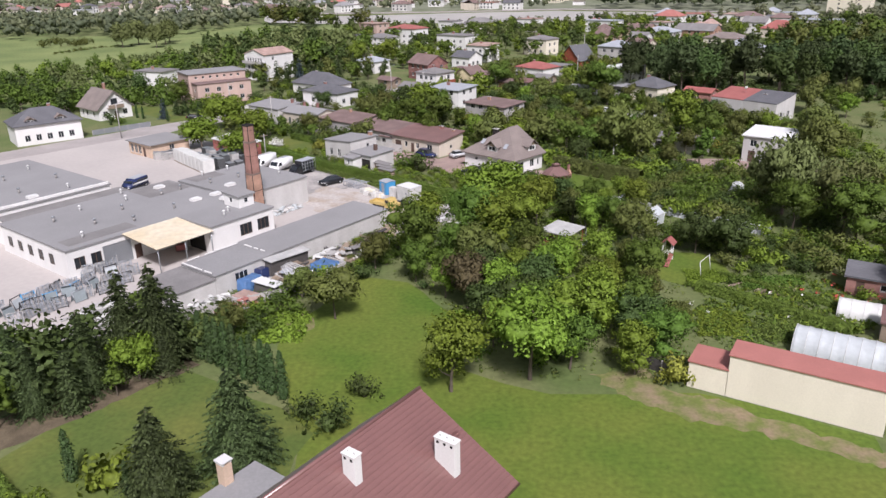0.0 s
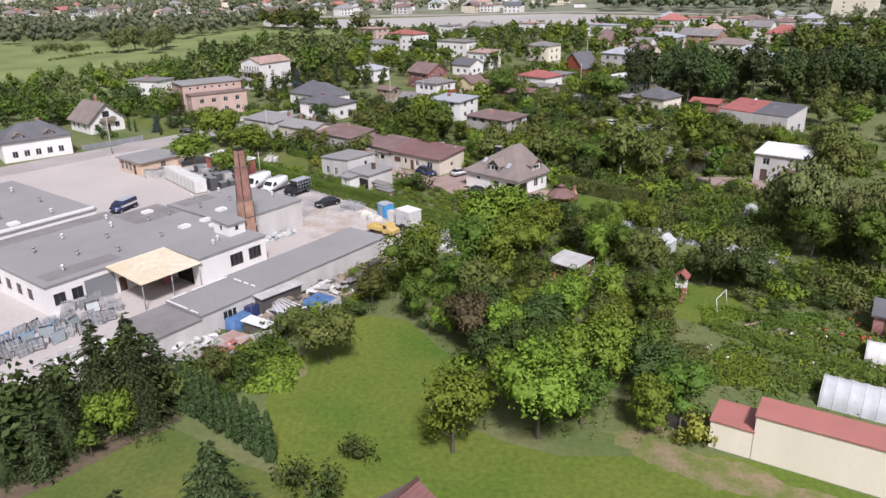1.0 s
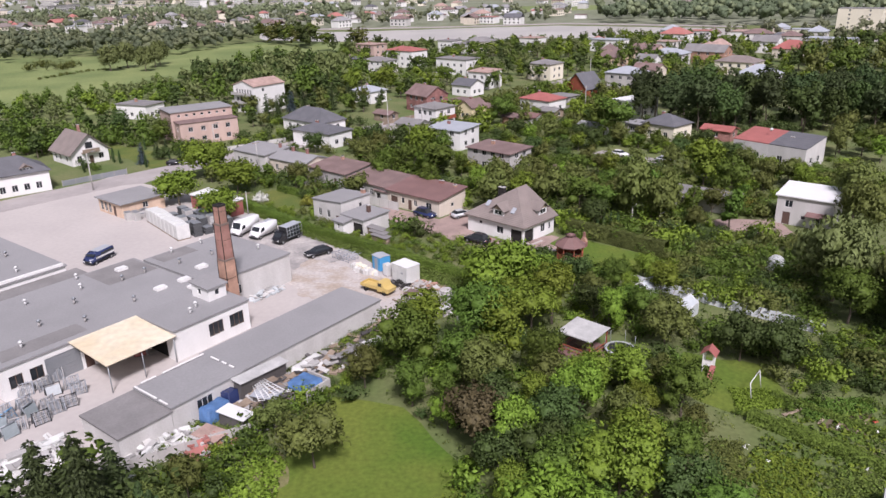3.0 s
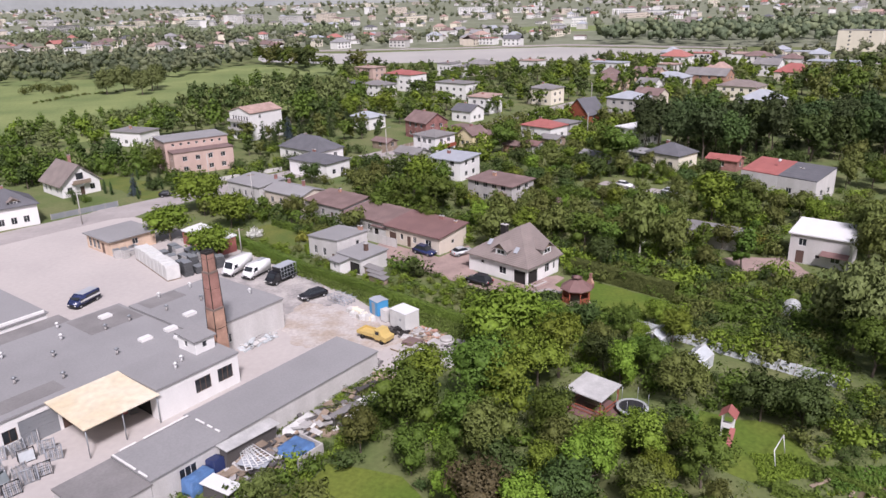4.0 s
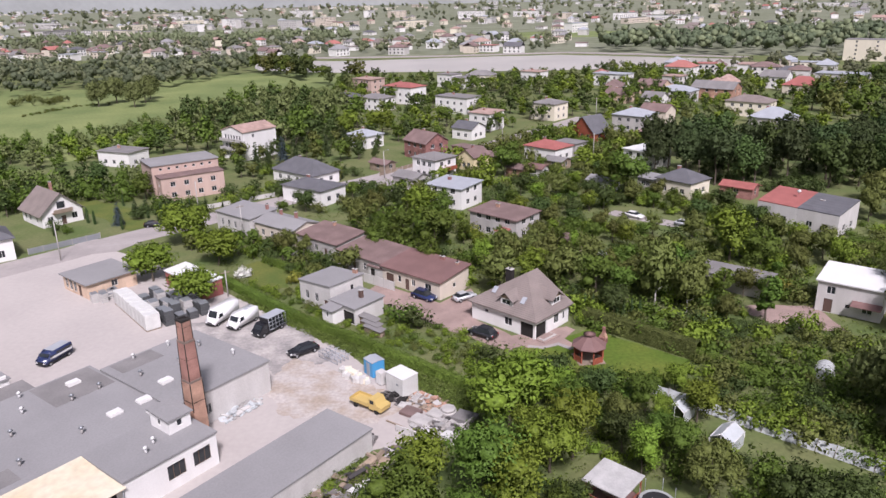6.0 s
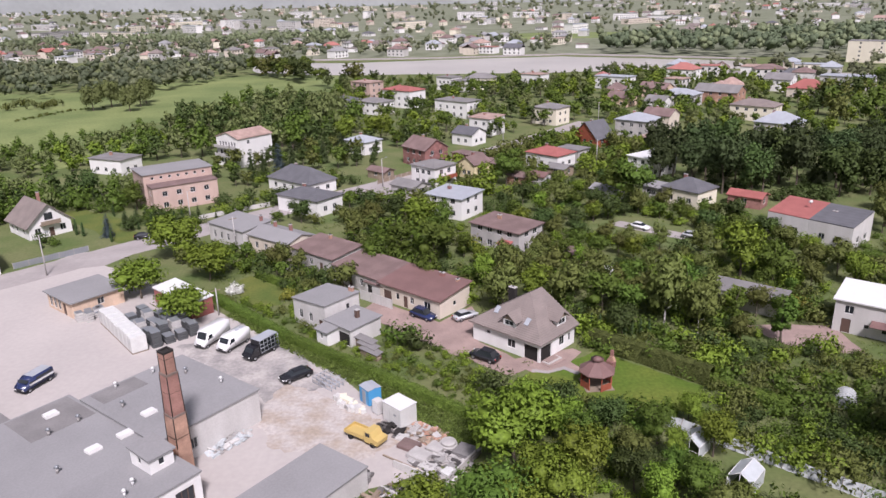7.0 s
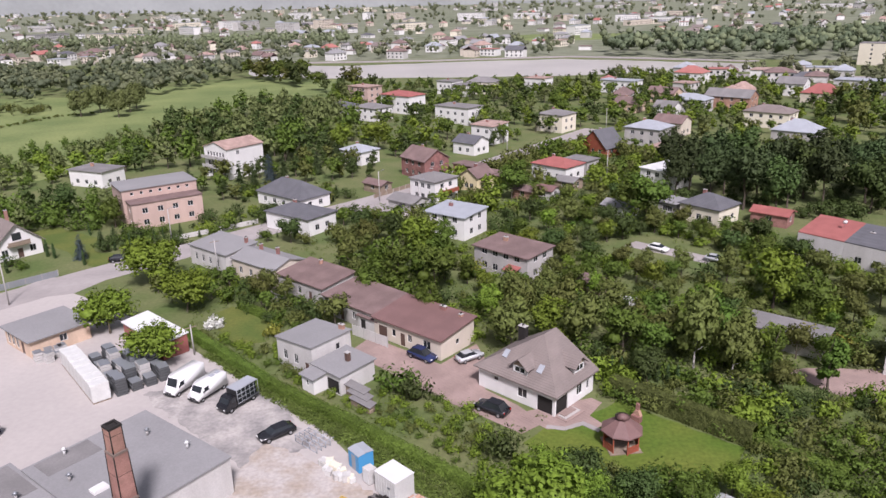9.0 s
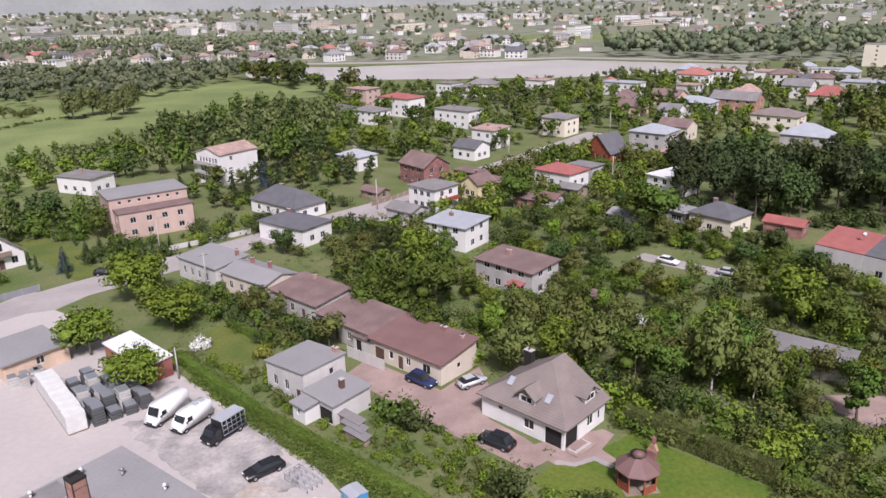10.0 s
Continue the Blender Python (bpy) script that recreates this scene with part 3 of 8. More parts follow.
def house(x, y, rot, w, d, h, roof="gable", rise=2.5, over=0.5, wall="white", roof_mat="tile_grey", sides="", label="", category="house",
          group="", name="house", ridge=None, chimneys=(), frame_mat="frame", gables=None, thick=0.2, lift=0.0):
    """A building: wall with real openings, windows (frame, pane, sill), doors, roof slab, chimneys.
    sides: per side (f front -y, r right +x, b back +y, l left -x) 'f:w1.2x1.4@2,1 d1x2.1@4' = kind size @ centre along the wall, sill height."""
    ob = root(name, pose(x, y, lift, 0, 0, rot), label, category, group)
    FOOT.append((x, y, rot, w / 2 + over, d / 2 + over))
    c = [(-w / 2, -d / 2), (w / 2, -d / 2), (w / 2, d / 2), (-w / 2, d / 2)]
    runs = {"f": (0, 1), "r": (1, 2), "b": (2, 3), "l": (3, 0)}
    holes, things = {k: [] for k in runs}, []
    for spec in sides.split(";"):
        if ":" not in spec:
            continue
        side, items = spec.strip().split(":")
        for it in items.split():
            kind, rest = it[0], it[1:]
            size, at = rest.split("@")
            ww, hh = (float(q) for q in size.split("x"))
            pos, low = (float(q) for q in at.split(",")) if "," in at else (float(at), 0.02)
            if hh + low > h - 0.05 and not (gables and side in gables):
                hh = h - 0.05 - low
            holes[side].append((pos - ww / 2, pos + ww / 2, low, low + hh))
            things.append((kind, side, ww, hh, pos, low))
    bm = bmesh.new()
    for side, (i, j) in runs.items():
        hi = h
        if roof == "shed":
            hi = h
        facade(bm, c[i], c[j], -0.15, hi, holes[side])
    if roof in ("gable", "gable_y", "shed", "shed_x"):
        if roof == "gable":
            tri = [((w / 2, -d / 2, h), (w / 2, d / 2, h), (w / 2, 0, h + rise * d / (d + 2 * over))), ((-w / 2, d / 2, h), (-w / 2, -d / 2, h), (-w / 2, 0, h + rise * d / (d + 2 * over)))]
        elif roof == "gable_y":
            tri = [((-w / 2, -d / 2, h), (w / 2, -d / 2, h), (0, -d / 2, h + rise * w / (w + 2 * over))), ((w / 2, d / 2, h), (-w / 2, d / 2, h), (0, d / 2, h + rise * w / (w + 2 * over)))]
        elif roof == "shed":
            tri = [((w / 2, -d / 2, h), (w / 2, d / 2, h), (w / 2, d / 2, h + rise)), ((-w / 2, d / 2, h), (-w / 2, -d / 2, h), (-w / 2, d / 2, h + rise)),
                   ((w / 2, d / 2, h), (-w / 2, d / 2, h), (-w / 2, d / 2, h + rise), (w / 2, d / 2, h + rise))]
        else:
            tri = [((-w / 2, -d / 2, h), (w / 2, -d / 2, h), (w / 2, -d / 2, h + rise)), ((w / 2, d / 2, h), (-w / 2, d / 2, h), (w / 2, d / 2, h + rise)),
                   ((w / 2, -d / 2, h), (w / 2, d / 2, h), (w / 2, d / 2, h + rise), (w / 2, -d / 2, h + rise))]
        for t in tri:
            bm.faces.new([bm.verts.new(p) for p in t])
    bm.faces.new([bm.verts.new((*p, h - 0.02)) for p in c])
    part("wall", bm, M[wall], ob)
    part("plinth", boxes((-w / 2 - 0.03, w / 2 + 0.03, -d / 2 - 0.03, d / 2 + 0.03, -0.15, 0.0)), M["greywall"], ob)
    zr = h + thick * 0.9
    drop = rise * over / (d / 2 + over) if roof == "gable" else rise * over / (w / 2 + over) if roof == "gable_y" else 0
    part("roof", roof_shape(roof, -w / 2 - over, w / 2 + over, -d / 2 - over, d / 2 + over, zr - drop, rise, thick, ridge), M[roof_mat], ob)
    for kind, side, ww, hh, pos, low in things:
        i, j = runs[side]
        a, b = Vector((*c[i], 0)), Vector((*c[j], 0))
        u = (b - a).normalized()
        p = a + u * pos + Vector((-u.y, u.x, 0)) * 0.06
        m = pose(p.x, p.y, low, 0, 0, math.degrees(math.atan2(u.y, u.x)))
        if kind == "w":
            fr, pane, sill = window_meshes(ww, hh, frame_mat, 2 if ww > 1.9 else 1 if ww > 0.8 else 0)
            wi = root("window", m, "", "")
            wi.parent = ob
            part("window_frame", fr, parent=wi)
            part("pane", pane, parent=wi)
            part("window_sill", sill, parent=wi)
        elif kind == "d":
            part("door", boxes((-ww / 2, ww / 2, 0.03, 0.09, 0, hh), (-ww / 2 + 0.12, ww / 2 - 0.12, 0.015, 0.03, 0.2, hh - 0.2)), M["door"], ob, at=m)
        elif kind == "g":
            gd = part("garage_door", boxes((-ww / 2, ww / 2, 0.06, 0.09, 0, hh)), M["steel"], ob, at=m)
            for k in range(int(hh / 0.5)):
                part("slat", boxes((-ww / 2 + 0.02, ww / 2 - 0.02, 0.03, 0.058, 0.02 + k * 0.5, 0.48 + k * 0.5), bevel=0.008), M["steel"], gd)
        elif kind == "o":
            # Black panel in the hole: the unlit inside put in as colour.
            part("dark_opening", boxes((-ww / 2, ww / 2, 0.085, 0.1, 0, hh)), M["soot"], ob, at=m)
    for q in chimneys:
        chimney_part(ob, *q)
    return ob


def rows_of(width, n, w, h, low, margin=1.2):
    """n openings of one size, evenly set along a wall."""
    return " ".join("w%gx%g@%.2f,%g" % (w, h, margin + (width - 2 * margin) * (k + 0.5) / n, low) for k in range(n))
# ---------- ground ----------
bm = bmesh.new()
bmesh.ops.create_grid(bm, x_segments=60, y_segments=60, size=1)
for v in bm.verts:
    v.co = (math.copysign(abs(v.co.x) ** 2.2, v.co.x) * 4200, 300 + math.copysign(abs(v.co.y) ** 2.2, v.co.y) * 4200, 0)
tagged(part("ground", bm, M["ground"]), "rough green grassy ground between the gardens", "ground", kind="structure")

sheet("yard", [(-64, 62), (-44, 68), (-37, 74), (-17, 107), (-4, 114), (-13, 123), (-33, 141), (-46, 153), (-62, 166), (-80, 178), (-96, 172), (-130, 130), (-130, 90)], 0.03,
      M["yard"], "worn pale concrete factory yard", "yard", 4, 0.5)
sheet("yard_patch", [(-32.4, 122.5), (-30.2, 130.8), (-25, 128), (-19, 124.5), (-12, 117), (-17, 112.5), (-27.9, 114.8)], 0.036, M["yard_dirt"], "trodden brown dirt on the yard", "dirt", 0.8, 0.5, 21)
sheet("yard_patch", [(-50.5, 141.5), (-44, 147.5), (-31.1, 140.6), (-24.5, 129.5), (-31.0, 125.2), (-38.0, 130.7)], 0.034, M["yard_stain"], "dark stained asphalt where vans park", "asphalt", 0.9, 0.5, 22)
sheet("verge", [(-112, 214), (-107, 220), (-92, 211.5), (-88, 202), (-76, 198), (-71, 193), (-79, 188), (-88, 196), (-100, 206)], 0.022, M["lawn_dry"], "light green mown grass beside the street", "grass", 2, 0.6, 23)
sheet("road", [(-150, 96), (-78, 184), (-28, 240), (42, 343), (36, 347), (-34, 247), (-84, 191), (-156, 102)], 0.05, M["road"], "pale grey paved residential street", "road", 8, 0.15)
sheet("road", [(-96, 172), (-80, 178), (-76, 188), (-90, 186)], 0.046, M["road"], "pale grey street junction by the yard gate", "road")
sheet("lawn", [(-22.5, 69), (-18, 88), (-10, 86), (-4, 77), (-2, 64), (6, 60), (20, 60.5), (33, 54), (30, 34), (-12, 34), (-16, 52), (-18.5, 58)], 0.02, M["lawn"],
      "bright green mown orchard lawn", "lawn", 3, 0.5, 2)
sheet("lawn", [(-41, 48), (-37, 58), (-30.5, 63.5), (-19, 57), (-15, 53), (-17, 40), (-34, 36)], 0.025, M["lawn_dry"], "patchy dry mown lawn edged by conifers", "lawn", 3, 0.4, 3)
sheet("soil_strip", [(10.1, 63.8), (15.3, 65.3), (17.2, 61.1), (20.1, 60.2), (23.7, 57.4), (28, 54.6), (34, 51.4), (33, 49.5), (27, 52.4), (21.6, 54.8), (17.5, 56.4), (13.5, 59.2)], 0.028, M["soil"],
      "bare sandy soil strip with thin grass", "soil", 0.7, 0.55, 4)
sheet("litter", [(-42.5, 48.5), (-36.4, 55.6), (-34, 58.8), (-29.4, 64.6), (-31.5, 66), (-40, 60), (-46, 52)], 0.026, M["bed"], "brown needle litter under the boundary conifers", "soil", 0.9, 0.35, 18)
sheet("soil_patch", [(-24, 75), (-21.5, 78), (-19.5, 74), (-20, 71)], 0.028, M["soil"], "small bare soil patch in the lawn", "soil", 1, 0.35, 5)
sheet("lawn", [(19.5, 90), (23, 99), (31, 96), (32, 88), (26, 85)], 0.02, M["lawn"], "bright play lawn with slide tower", "lawn", 2, 0.5, 6)
sheet("lawn", [(1, 131), (4, 134.5), (8, 136), (14, 141), (27, 130.5), (24, 124), (10, 126), (5, 128)], 0.02, M["lawn"], "neat bright lawn round the gazebo", "lawn", 2, 0.3, 7)
sheet("lawn", [(-51, 168), (-43, 157), (-38, 158), (-40, 168), (-48, 172)], 0.02, M["lawn_dry"], "small mown garden lawn behind the hedge", "lawn", 2, 0.4, 8)
sheet("driveway", [(-21.5, 160), (-10, 150.8), (-4.8, 157.5), (-3, 151), (-3.9, 145.6), (-3.4, 143.6), (0.8, 139.6), (3.8, 135.4), (1, 133), (-8, 140), (-19, 150), (-24, 155)], 0.035, M["paving"],
      "reddish paved driveway between the houses", "driveway", 4, 0.1)
sheet("terrace", [(0.5, 137.6), (4.2, 134.0), (6.6, 134.6), (8.6, 135.8), (10.2, 134.2), (11.3, 135.2), (9.8, 137.2), (11.8, 140.4), (10.6, 141.6)], 0.045, M["paving"], "patterned red and grey paved terrace", "terrace")
sheet("field", [(-330, 300), (-140, 268), (-128, 300), (-150, 380), (-120, 450), (-90, 470), (-95, 540), (-160, 560), (-240, 470), (-400, 480)], 0.02, M["meadow"],
      "wide pale green meadow", "meadow", 12, 3, 9)
sheet("field", [(-60, 880), (120, 905), (300, 880), (300, 1010), (60, 1040), (-60, 1010)], 0.03, M["meadow"], "far pale yellow-green field", "meadow", 25, 6, 10)
sheet("town_ground", [(-3600, 700), (-200, 690), (70, 700), (200, 630), (420, 570), (3600, 700), (3600, 3850), (-3600, 3850)], 0.012, M["town"], "mottled grey and green ground of the distant town", "ground", 60, 8, 19)
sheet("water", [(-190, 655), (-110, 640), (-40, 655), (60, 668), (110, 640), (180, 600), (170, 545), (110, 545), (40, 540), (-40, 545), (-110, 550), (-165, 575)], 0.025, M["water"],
      "pale still reservoir with sky reflection painted in", "water", 15, 3, 11)
sheet("embankment", [(-200, 668), (-40, 666), (65, 680), (190, 610), (196, 616), (70, 690), (-42, 676), (-200, 680)], 0.6, M["road"], "pale embankment road along the water", "embankment", 20, 1, 12)
sheet("bed", [(21, 76), (31.5, 86), (43, 87), (46, 78), (36, 68), (24, 71)], 0.022, M["ground"], "weedy green vegetable garden soil", "garden bed", 2, 0.3, 13)
sheet("forecourt", [(38, 150), (52, 150), (53, 140), (44, 141)], 0.03, M["paving"], "reddish paved forecourt beside a house", "forecourt", 2, 0.3, 14)
sheet("path", [(4.0, 134.2), (6.4, 133.8), (8.6, 135.0), (10.3, 133.5), (10.9, 134.1), (8.8, 135.9), (6.4, 134.6), (4.2, 135.0)], 0.05, M["road"], "grey curved paved garden path", "path", 0.5, 0.05, 24)
sheet("lane", [(-40, 232), (-28, 251), (-14, 244), (-24, 224)], 0.055, M["road"], "pale paved side lane with planting", "lane", 4, 0.3, 15)
sheet("lane", [(26, 204), (40, 193), (43, 196), (29, 207)], 0.03, M["road"], "grey parking lane in the gardens", "lane", 4, 0.3, 16)
sheet("car_park", [(120, 520), (230, 480), (240, 500), (125, 545)], 0.03, M["road"], "pale asphalt car park", "car park", 10, 1, 17)

# ---------- factory ----------
FX, FY, FR = -32.5, 104.8, 55.9


def F(x, y):
    c, s = math.cos(radians(FR)), math.sin(radians(FR))
    return FX + c * x - s * y, FY + s * x + c * y


def fhouse(x0, x1, y0, y1, h, **kw):
    x, y = F((x0 + x1) / 2, (y0 + y1) / 2)
    return house(x, y, FR, x1 - x0, y1 - y0, h, **kw)


hall_a = fhouse(-28, -0.1, 7.9, 27, 4.0, roof="flat", rise=0, over=0.15, wall="white", roof_mat="felt", name="factory_hall", category="factory hall", thick=0.25,
                label="long white factory hall with flat grey felt roof",
                sides="f:w1.5x1.6@1.6,1.2 w1.5x1.6@3.9,1.2 g4.2x3.2@7 d1.1x2.1@10;l:w1.5x1.6@2.5,1.2 w1.5x1.6@5.5,1.2 w1.5x1.6@8.5,1.2 w1.5x1.6@11.5,1.2 w1.5x1.6@14.5,1.2", frame_mat="frame_brown")
hall_b = fhouse(-11.2, 0, 0, 7.85, 4.05, roof="flat", rise=0, over=0.15, wall="white", roof_mat="felt", name="factory_hall", category="factory hall", thick=0.25,
                label="white factory wing with two barred windows", sides="f:w2.2x1.8@6,1.3 w2.2x1.8@9.2,1.3;l:o4x3@4", frame_mat="frame_brown")
hall_c = fhouse(0, 14.3, 7.9, 24, 4.4, roof="flat", rise=0, over=0.15, wall="offwhite", roof_mat="felt", name="factory_hall", category="factory hall", thick=0.25,
                label="weathered white workshop with grey felt roof", sides="f:w1.4x1.5@2.6,1.3 d1.2x2.2@0.9 w1.0x1.4@4.6,1.3")
hall_d = fhouse(-55, -8.5, 31, 60, 4.8, roof="flat", rise=0, over=0.2, wall="white", roof_mat="felt", name="factory_hall", category="factory hall", thick=0.25,
                label="large rear factory hall with flat grey roof", sides="r:w1.5x1.5@5,1.5 w1.5x1.5@10,1.5 w1.5x1.5@15,1.5")
patch = fhouse(-27, -7, 27.05, 30.95, 3.9, roof="flat", rise=0, over=0.0, wall="white", roof_mat="felt_dark", name="factory_link", category="factory link", label="low link roof between two factory halls")
for (x0, x1, y0, y1, hh, mat, lab) in ((-11.4, 12.0, -12.6, -5.4, 2.8, "felt", "long low store with grey felt roof"), (-20.3, -11.45, -12.9, -6.2, 2.9, "felt", "low shed with grey roof and brick-white parapet"),
                                       (-26.2, -20.35, -12.9, -5.9, 2.5, "felt_dark", "low shed with dark sloping roof")):
    ob = fhouse(x0, x1, y0, y1, hh, roof="flat", rise=0, over=0.12, wall="offwhite", roof_mat=mat, name="store_shed", category="shed", label=lab,
                sides="f:w2x1.2@4,1.1" if x0 < -12 and x0 > -21 else "")

# white upstand along the shed roof edges
for (x0, y0, x1, y1, z) in ((-11.45, -12.9, -11.45, -6.2, 3.1), (-20.3, -6.2, -11.5, -6.2, 3.1), (-20.3, -12.9, -20.3, -6.3, 3.1)):
    n = 10
    rnd = random.Random(int(x0 * 10))
    kerb = root("roof_kerb", pose(*F(x0, y0), z + 0.06, 0, 0, FR), "broken white kerb along the shed roof edge", "kerb")
    for k in range(n):
        if rnd.random() < 0.3:
            continue
        a, b = k / n, (k + 0.85) / n
        bm = boxes((min((x1 - x0) * a, (x1 - x0) * b) - 0.1, max((x1 - x0) * a, (x1 - x0) * b) + 0.1, min((y1 - y0) * a, (y1 - y0) * b) - 0.1, max((y1 - y0) * a, (y1 - y0) * b) + 0.1, 0, 0.14), bevel=0.02)
        part("stone", bm, M["white"], kerb)

# canopy between the halls
can = root("canopy", pose(*F(-15.6, 3.9), 0, 0, 0, FR), "stained pale sheet canopy on thin steel posts", "canopy")
part("roof_sheet", roof_shape("shed", -4.5, 4.5, -4.3, 3.95, 3.7, 0.55, 0.1), M["canopy"], can)
for x in (-4.2, 0, 4.2):
    bm = bmesh.new()
    tube(bm, (x, -4.0, 0), (x, -4.0, 3.6), 0.07, 0.07, 8)
    part("post", bm, M["steel"], can)
for y in (-4.0, -1.5, 1.0, 3.5):
    part("beam", boxes((-4.4, 4.4, y - 0.05, y + 0.05, 3.45 + (y + 4.3) * 0.066, 3.58 + (y + 4.3) * 0.066)), M["steel"], can)

# penthouse at the foot of the stack
pent = fhouse(-3.5, -0.7, 3.4, 7.0, 1.75, roof="shed", rise=0.25, over=0.25, wall="white", roof_mat="felt", name="roof_penthouse", category="penthouse",
              label="small white penthouse on the factory roof", lift=4.25, sides="f:w0.7x0.8@1.4,0.6;l:w0.7x0.8@1.6,0.6")

# tall brick stack: stepped shafts with iron bands and corner irons
stack = root("factory_chimney", pose(*F(1.65, 5.9), 0, 0, 0, FR), "tall tapered red brick stack with sooty top", "chimney")
for name, z0, z1, r0, r1, mat in (("shaft", 0, 8.2, 0.9, 0.82, "brick"), ("shaft", 8.2, 13.2, 0.77, 0.68, "brick"), ("shaft", 13.2, 15.7, 0.59, 0.57, "brick")):
    bm = bmesh.new()
    a = [bm.verts.new((sx * r0, sy * r0, z0)) for sx, sy in ((-1, -1), (1, -1), (1, 1), (-1, 1))]
    b = [bm.verts.new((sx * r1, sy * r1, z1)) for sx, sy in ((-1, -1), (1, -1), (1, 1), (-1, 1))]
    for k in range(4):
        bm.faces.new((a[k], a[(k + 1) % 4], b[(k + 1) % 4], b[k]))
    bm.faces.new(b)
    bmesh.ops.bevel(bm, geom=[e for e in bm.edges if abs(e.verts[0].co.z - e.verts[1].co.z) > 1], offset=0.03, segments=2, affect="EDGES")
    part(name, bm, M[mat], stack)
for z, r in ((8.1, 0.87), (13.1, 0.73), (11.0, 0.735), (15.0, 0.595), (5.5, 0.88)):
    tall = 0.26 if z in (8.1, 13.1) else 0.07
    bm = boxes((-r, r, -r, r, z, z + tall), bevel=0.02)
    part("band", bm, M["mortar"] if tall > 0.1 else M["soot"], stack)
for z0, z1, r0, r1 in ((4.4, 8.1, 0.862, 0.825), (8.36, 13.1, 0.772, 0.685), (13.36, 15.65, 0.592, 0.575)):
    for sx, sy in ((-1, -1), (1, -1), (1, 1), (-1, 1)):
        bm = bmesh.new()
        tube(bm, (sx * r0, sy * r0, z0), (sx * r1, sy * r1, z1), 0.06, 0.055, 4)
        part("corner_iron", bm, M["soot"], stack)
rim = bmesh.new()
for s in ((-0.63, 0.63, -0.63, -0.42), (-0.63, 0.63, 0.42, 0.63), (-0.63, -0.42, -0.42, 0.42), (0.42, 0.63, -0.42, 0.42)):
    box(rim, *s, 15.7, 15.95)
part("rim", rim, M["soot"], stack)
part("flue", boxes((-0.42, 0.42, -0.42, 0.42, 15.7, 15.74)), M["soot"], stack)

# roof furniture
def roof_vent(x, y, z, kind):
    if kind == "sky":
        ob = root("skylight", pose(*F(x, y), z, 0, 0, FR), "white domed roof skylight", "skylight", "skylights on the factory roof")
        part("kerb", boxes((-0.8, 0.8, -0.55, 0.55, 0, 0.3)), M["white"], ob)
        part("dome", boxes((-0.74, 0.74, -0.5, 0.5, 0.3, 0.42), bevel=0.08), M["metal_white"], ob)
    else:
        ob = root("roof_vent", pose(*F(x, y), z, 0, 0, FR), "small metal roof vent pipe with cap", "vent", "vents on the factory roof")
        bm = bmesh.new()
        tube(bm, (0, 0, 0), (0, 0, 0.7), 0.16, 0.16, 8)
        part("pipe", bm, M["metal_white"] if kind == "w" else M["greywall"], ob)
        bm = bmesh.new()
        tube(bm, (0, 0, 0.7), (0, 0, 0.92), 0.32, 0.08, 10)
        part("cap", bm, M["metal_white"] if kind == "w" else M["steel"], ob)
    return ob


for x, y, k in ((-0.9, 12.7, "sky"), (-4.6, 12.8, "sky"), (-3.8, 24.0, "sky"), (-1.5, 9.5, "sky"), (-14, 18, "v"), (-9, 12, "v"), (-20, 15, "v"), (-24, 11, "w"), (-16, 11.5, "v"), (-11, 22, "w"), (-6, 20, "v"),
                (-2.5, 20, "v"), (-23, 21, "v"), (-7, 2.5, "w"), (-5.5, 3.5, "w"), (-18, 23, "w"), (-9.5, 26, "w")):
    roof_vent(x, y, 4.24, k)
for x, y, k in ((4, 23, "w"), (9, 22.6, "w"), (7, 17, "v"), (11.5, 19, "v"), (3, 14, "sky"), (12.6, 13, "w"), (2, 18, "v")):
    roof_vent(x, y, 4.64, k)
for x, y, k in ((-14, 34, "w"), (-20, 33.5, "sky"), (-20, 38, "v"), (-30, 40, "v"), (-26, 36, "w"), (-12, 42, "v"), (-36, 36, "sky"), (-18, 48, "v"), (-12, 52, "w")):
    roof_vent(x, y, 5.04, k)
for x0, x1, y in ((-26, -8.7, 31.1),):
    tagged(part("parapet", boxes((x0, x1, -0.15, 0.15, 0, 0.5), bevel=0.03), M["white"], at=pose(*F(0, y), 4.9, 0, 0, FR)), "white rendered roof parapet", "parapet")
for (x0, x1, y0, y1) in ((-8, -0.4, 20, 26.8), (1, 7, 20.5, 23.8), (-27, -17, 9, 12)):
    tagged(part("roof_patch", boxes((x0, x1, y0, y1, 0, 0.012)), M["felt_dark"], at=pose(FX, FY, 4.235 if x0 < 0 else 4.635, 0, 0, FR)), "darker strip of newer roofing felt", "roofing")

# ---------- houses round the yard ----------
gray = house(-28.7, 151.9, -37, 7.8, 7.5, 4.2, roof="shed_x", rise=0.5, over=0.2, wall="offwhite", roof_mat="felt", thick=0.18, label="two-storey pale house with flat grey felt roof",
             sides="f:w0.9x1.5@1.8,1.2 w0.9x1.5@4.2,1.2 d0.9x2.0@6.6;r:w0.8x1.0@5.0,2.6", chimneys=((2.7, 3.2, 4.1, 5.5, 0.9, 0.5),))
annex = house(-23.3, 146.0, -40, 6.0, 6.2, 2.8, roof="shed", rise=0.3, over=0.25, wall="offwhite", roof_mat="felt", name="annex", category="annex", label="low white annex with grey roof and brick chimney",
              sides="f:w0.7x1.2@1.5,1.1 o2.6x2@4.4", chimneys=((0.6, 0.4, 2.8, 4.4, 0.6, 0.6, "door", 0),))
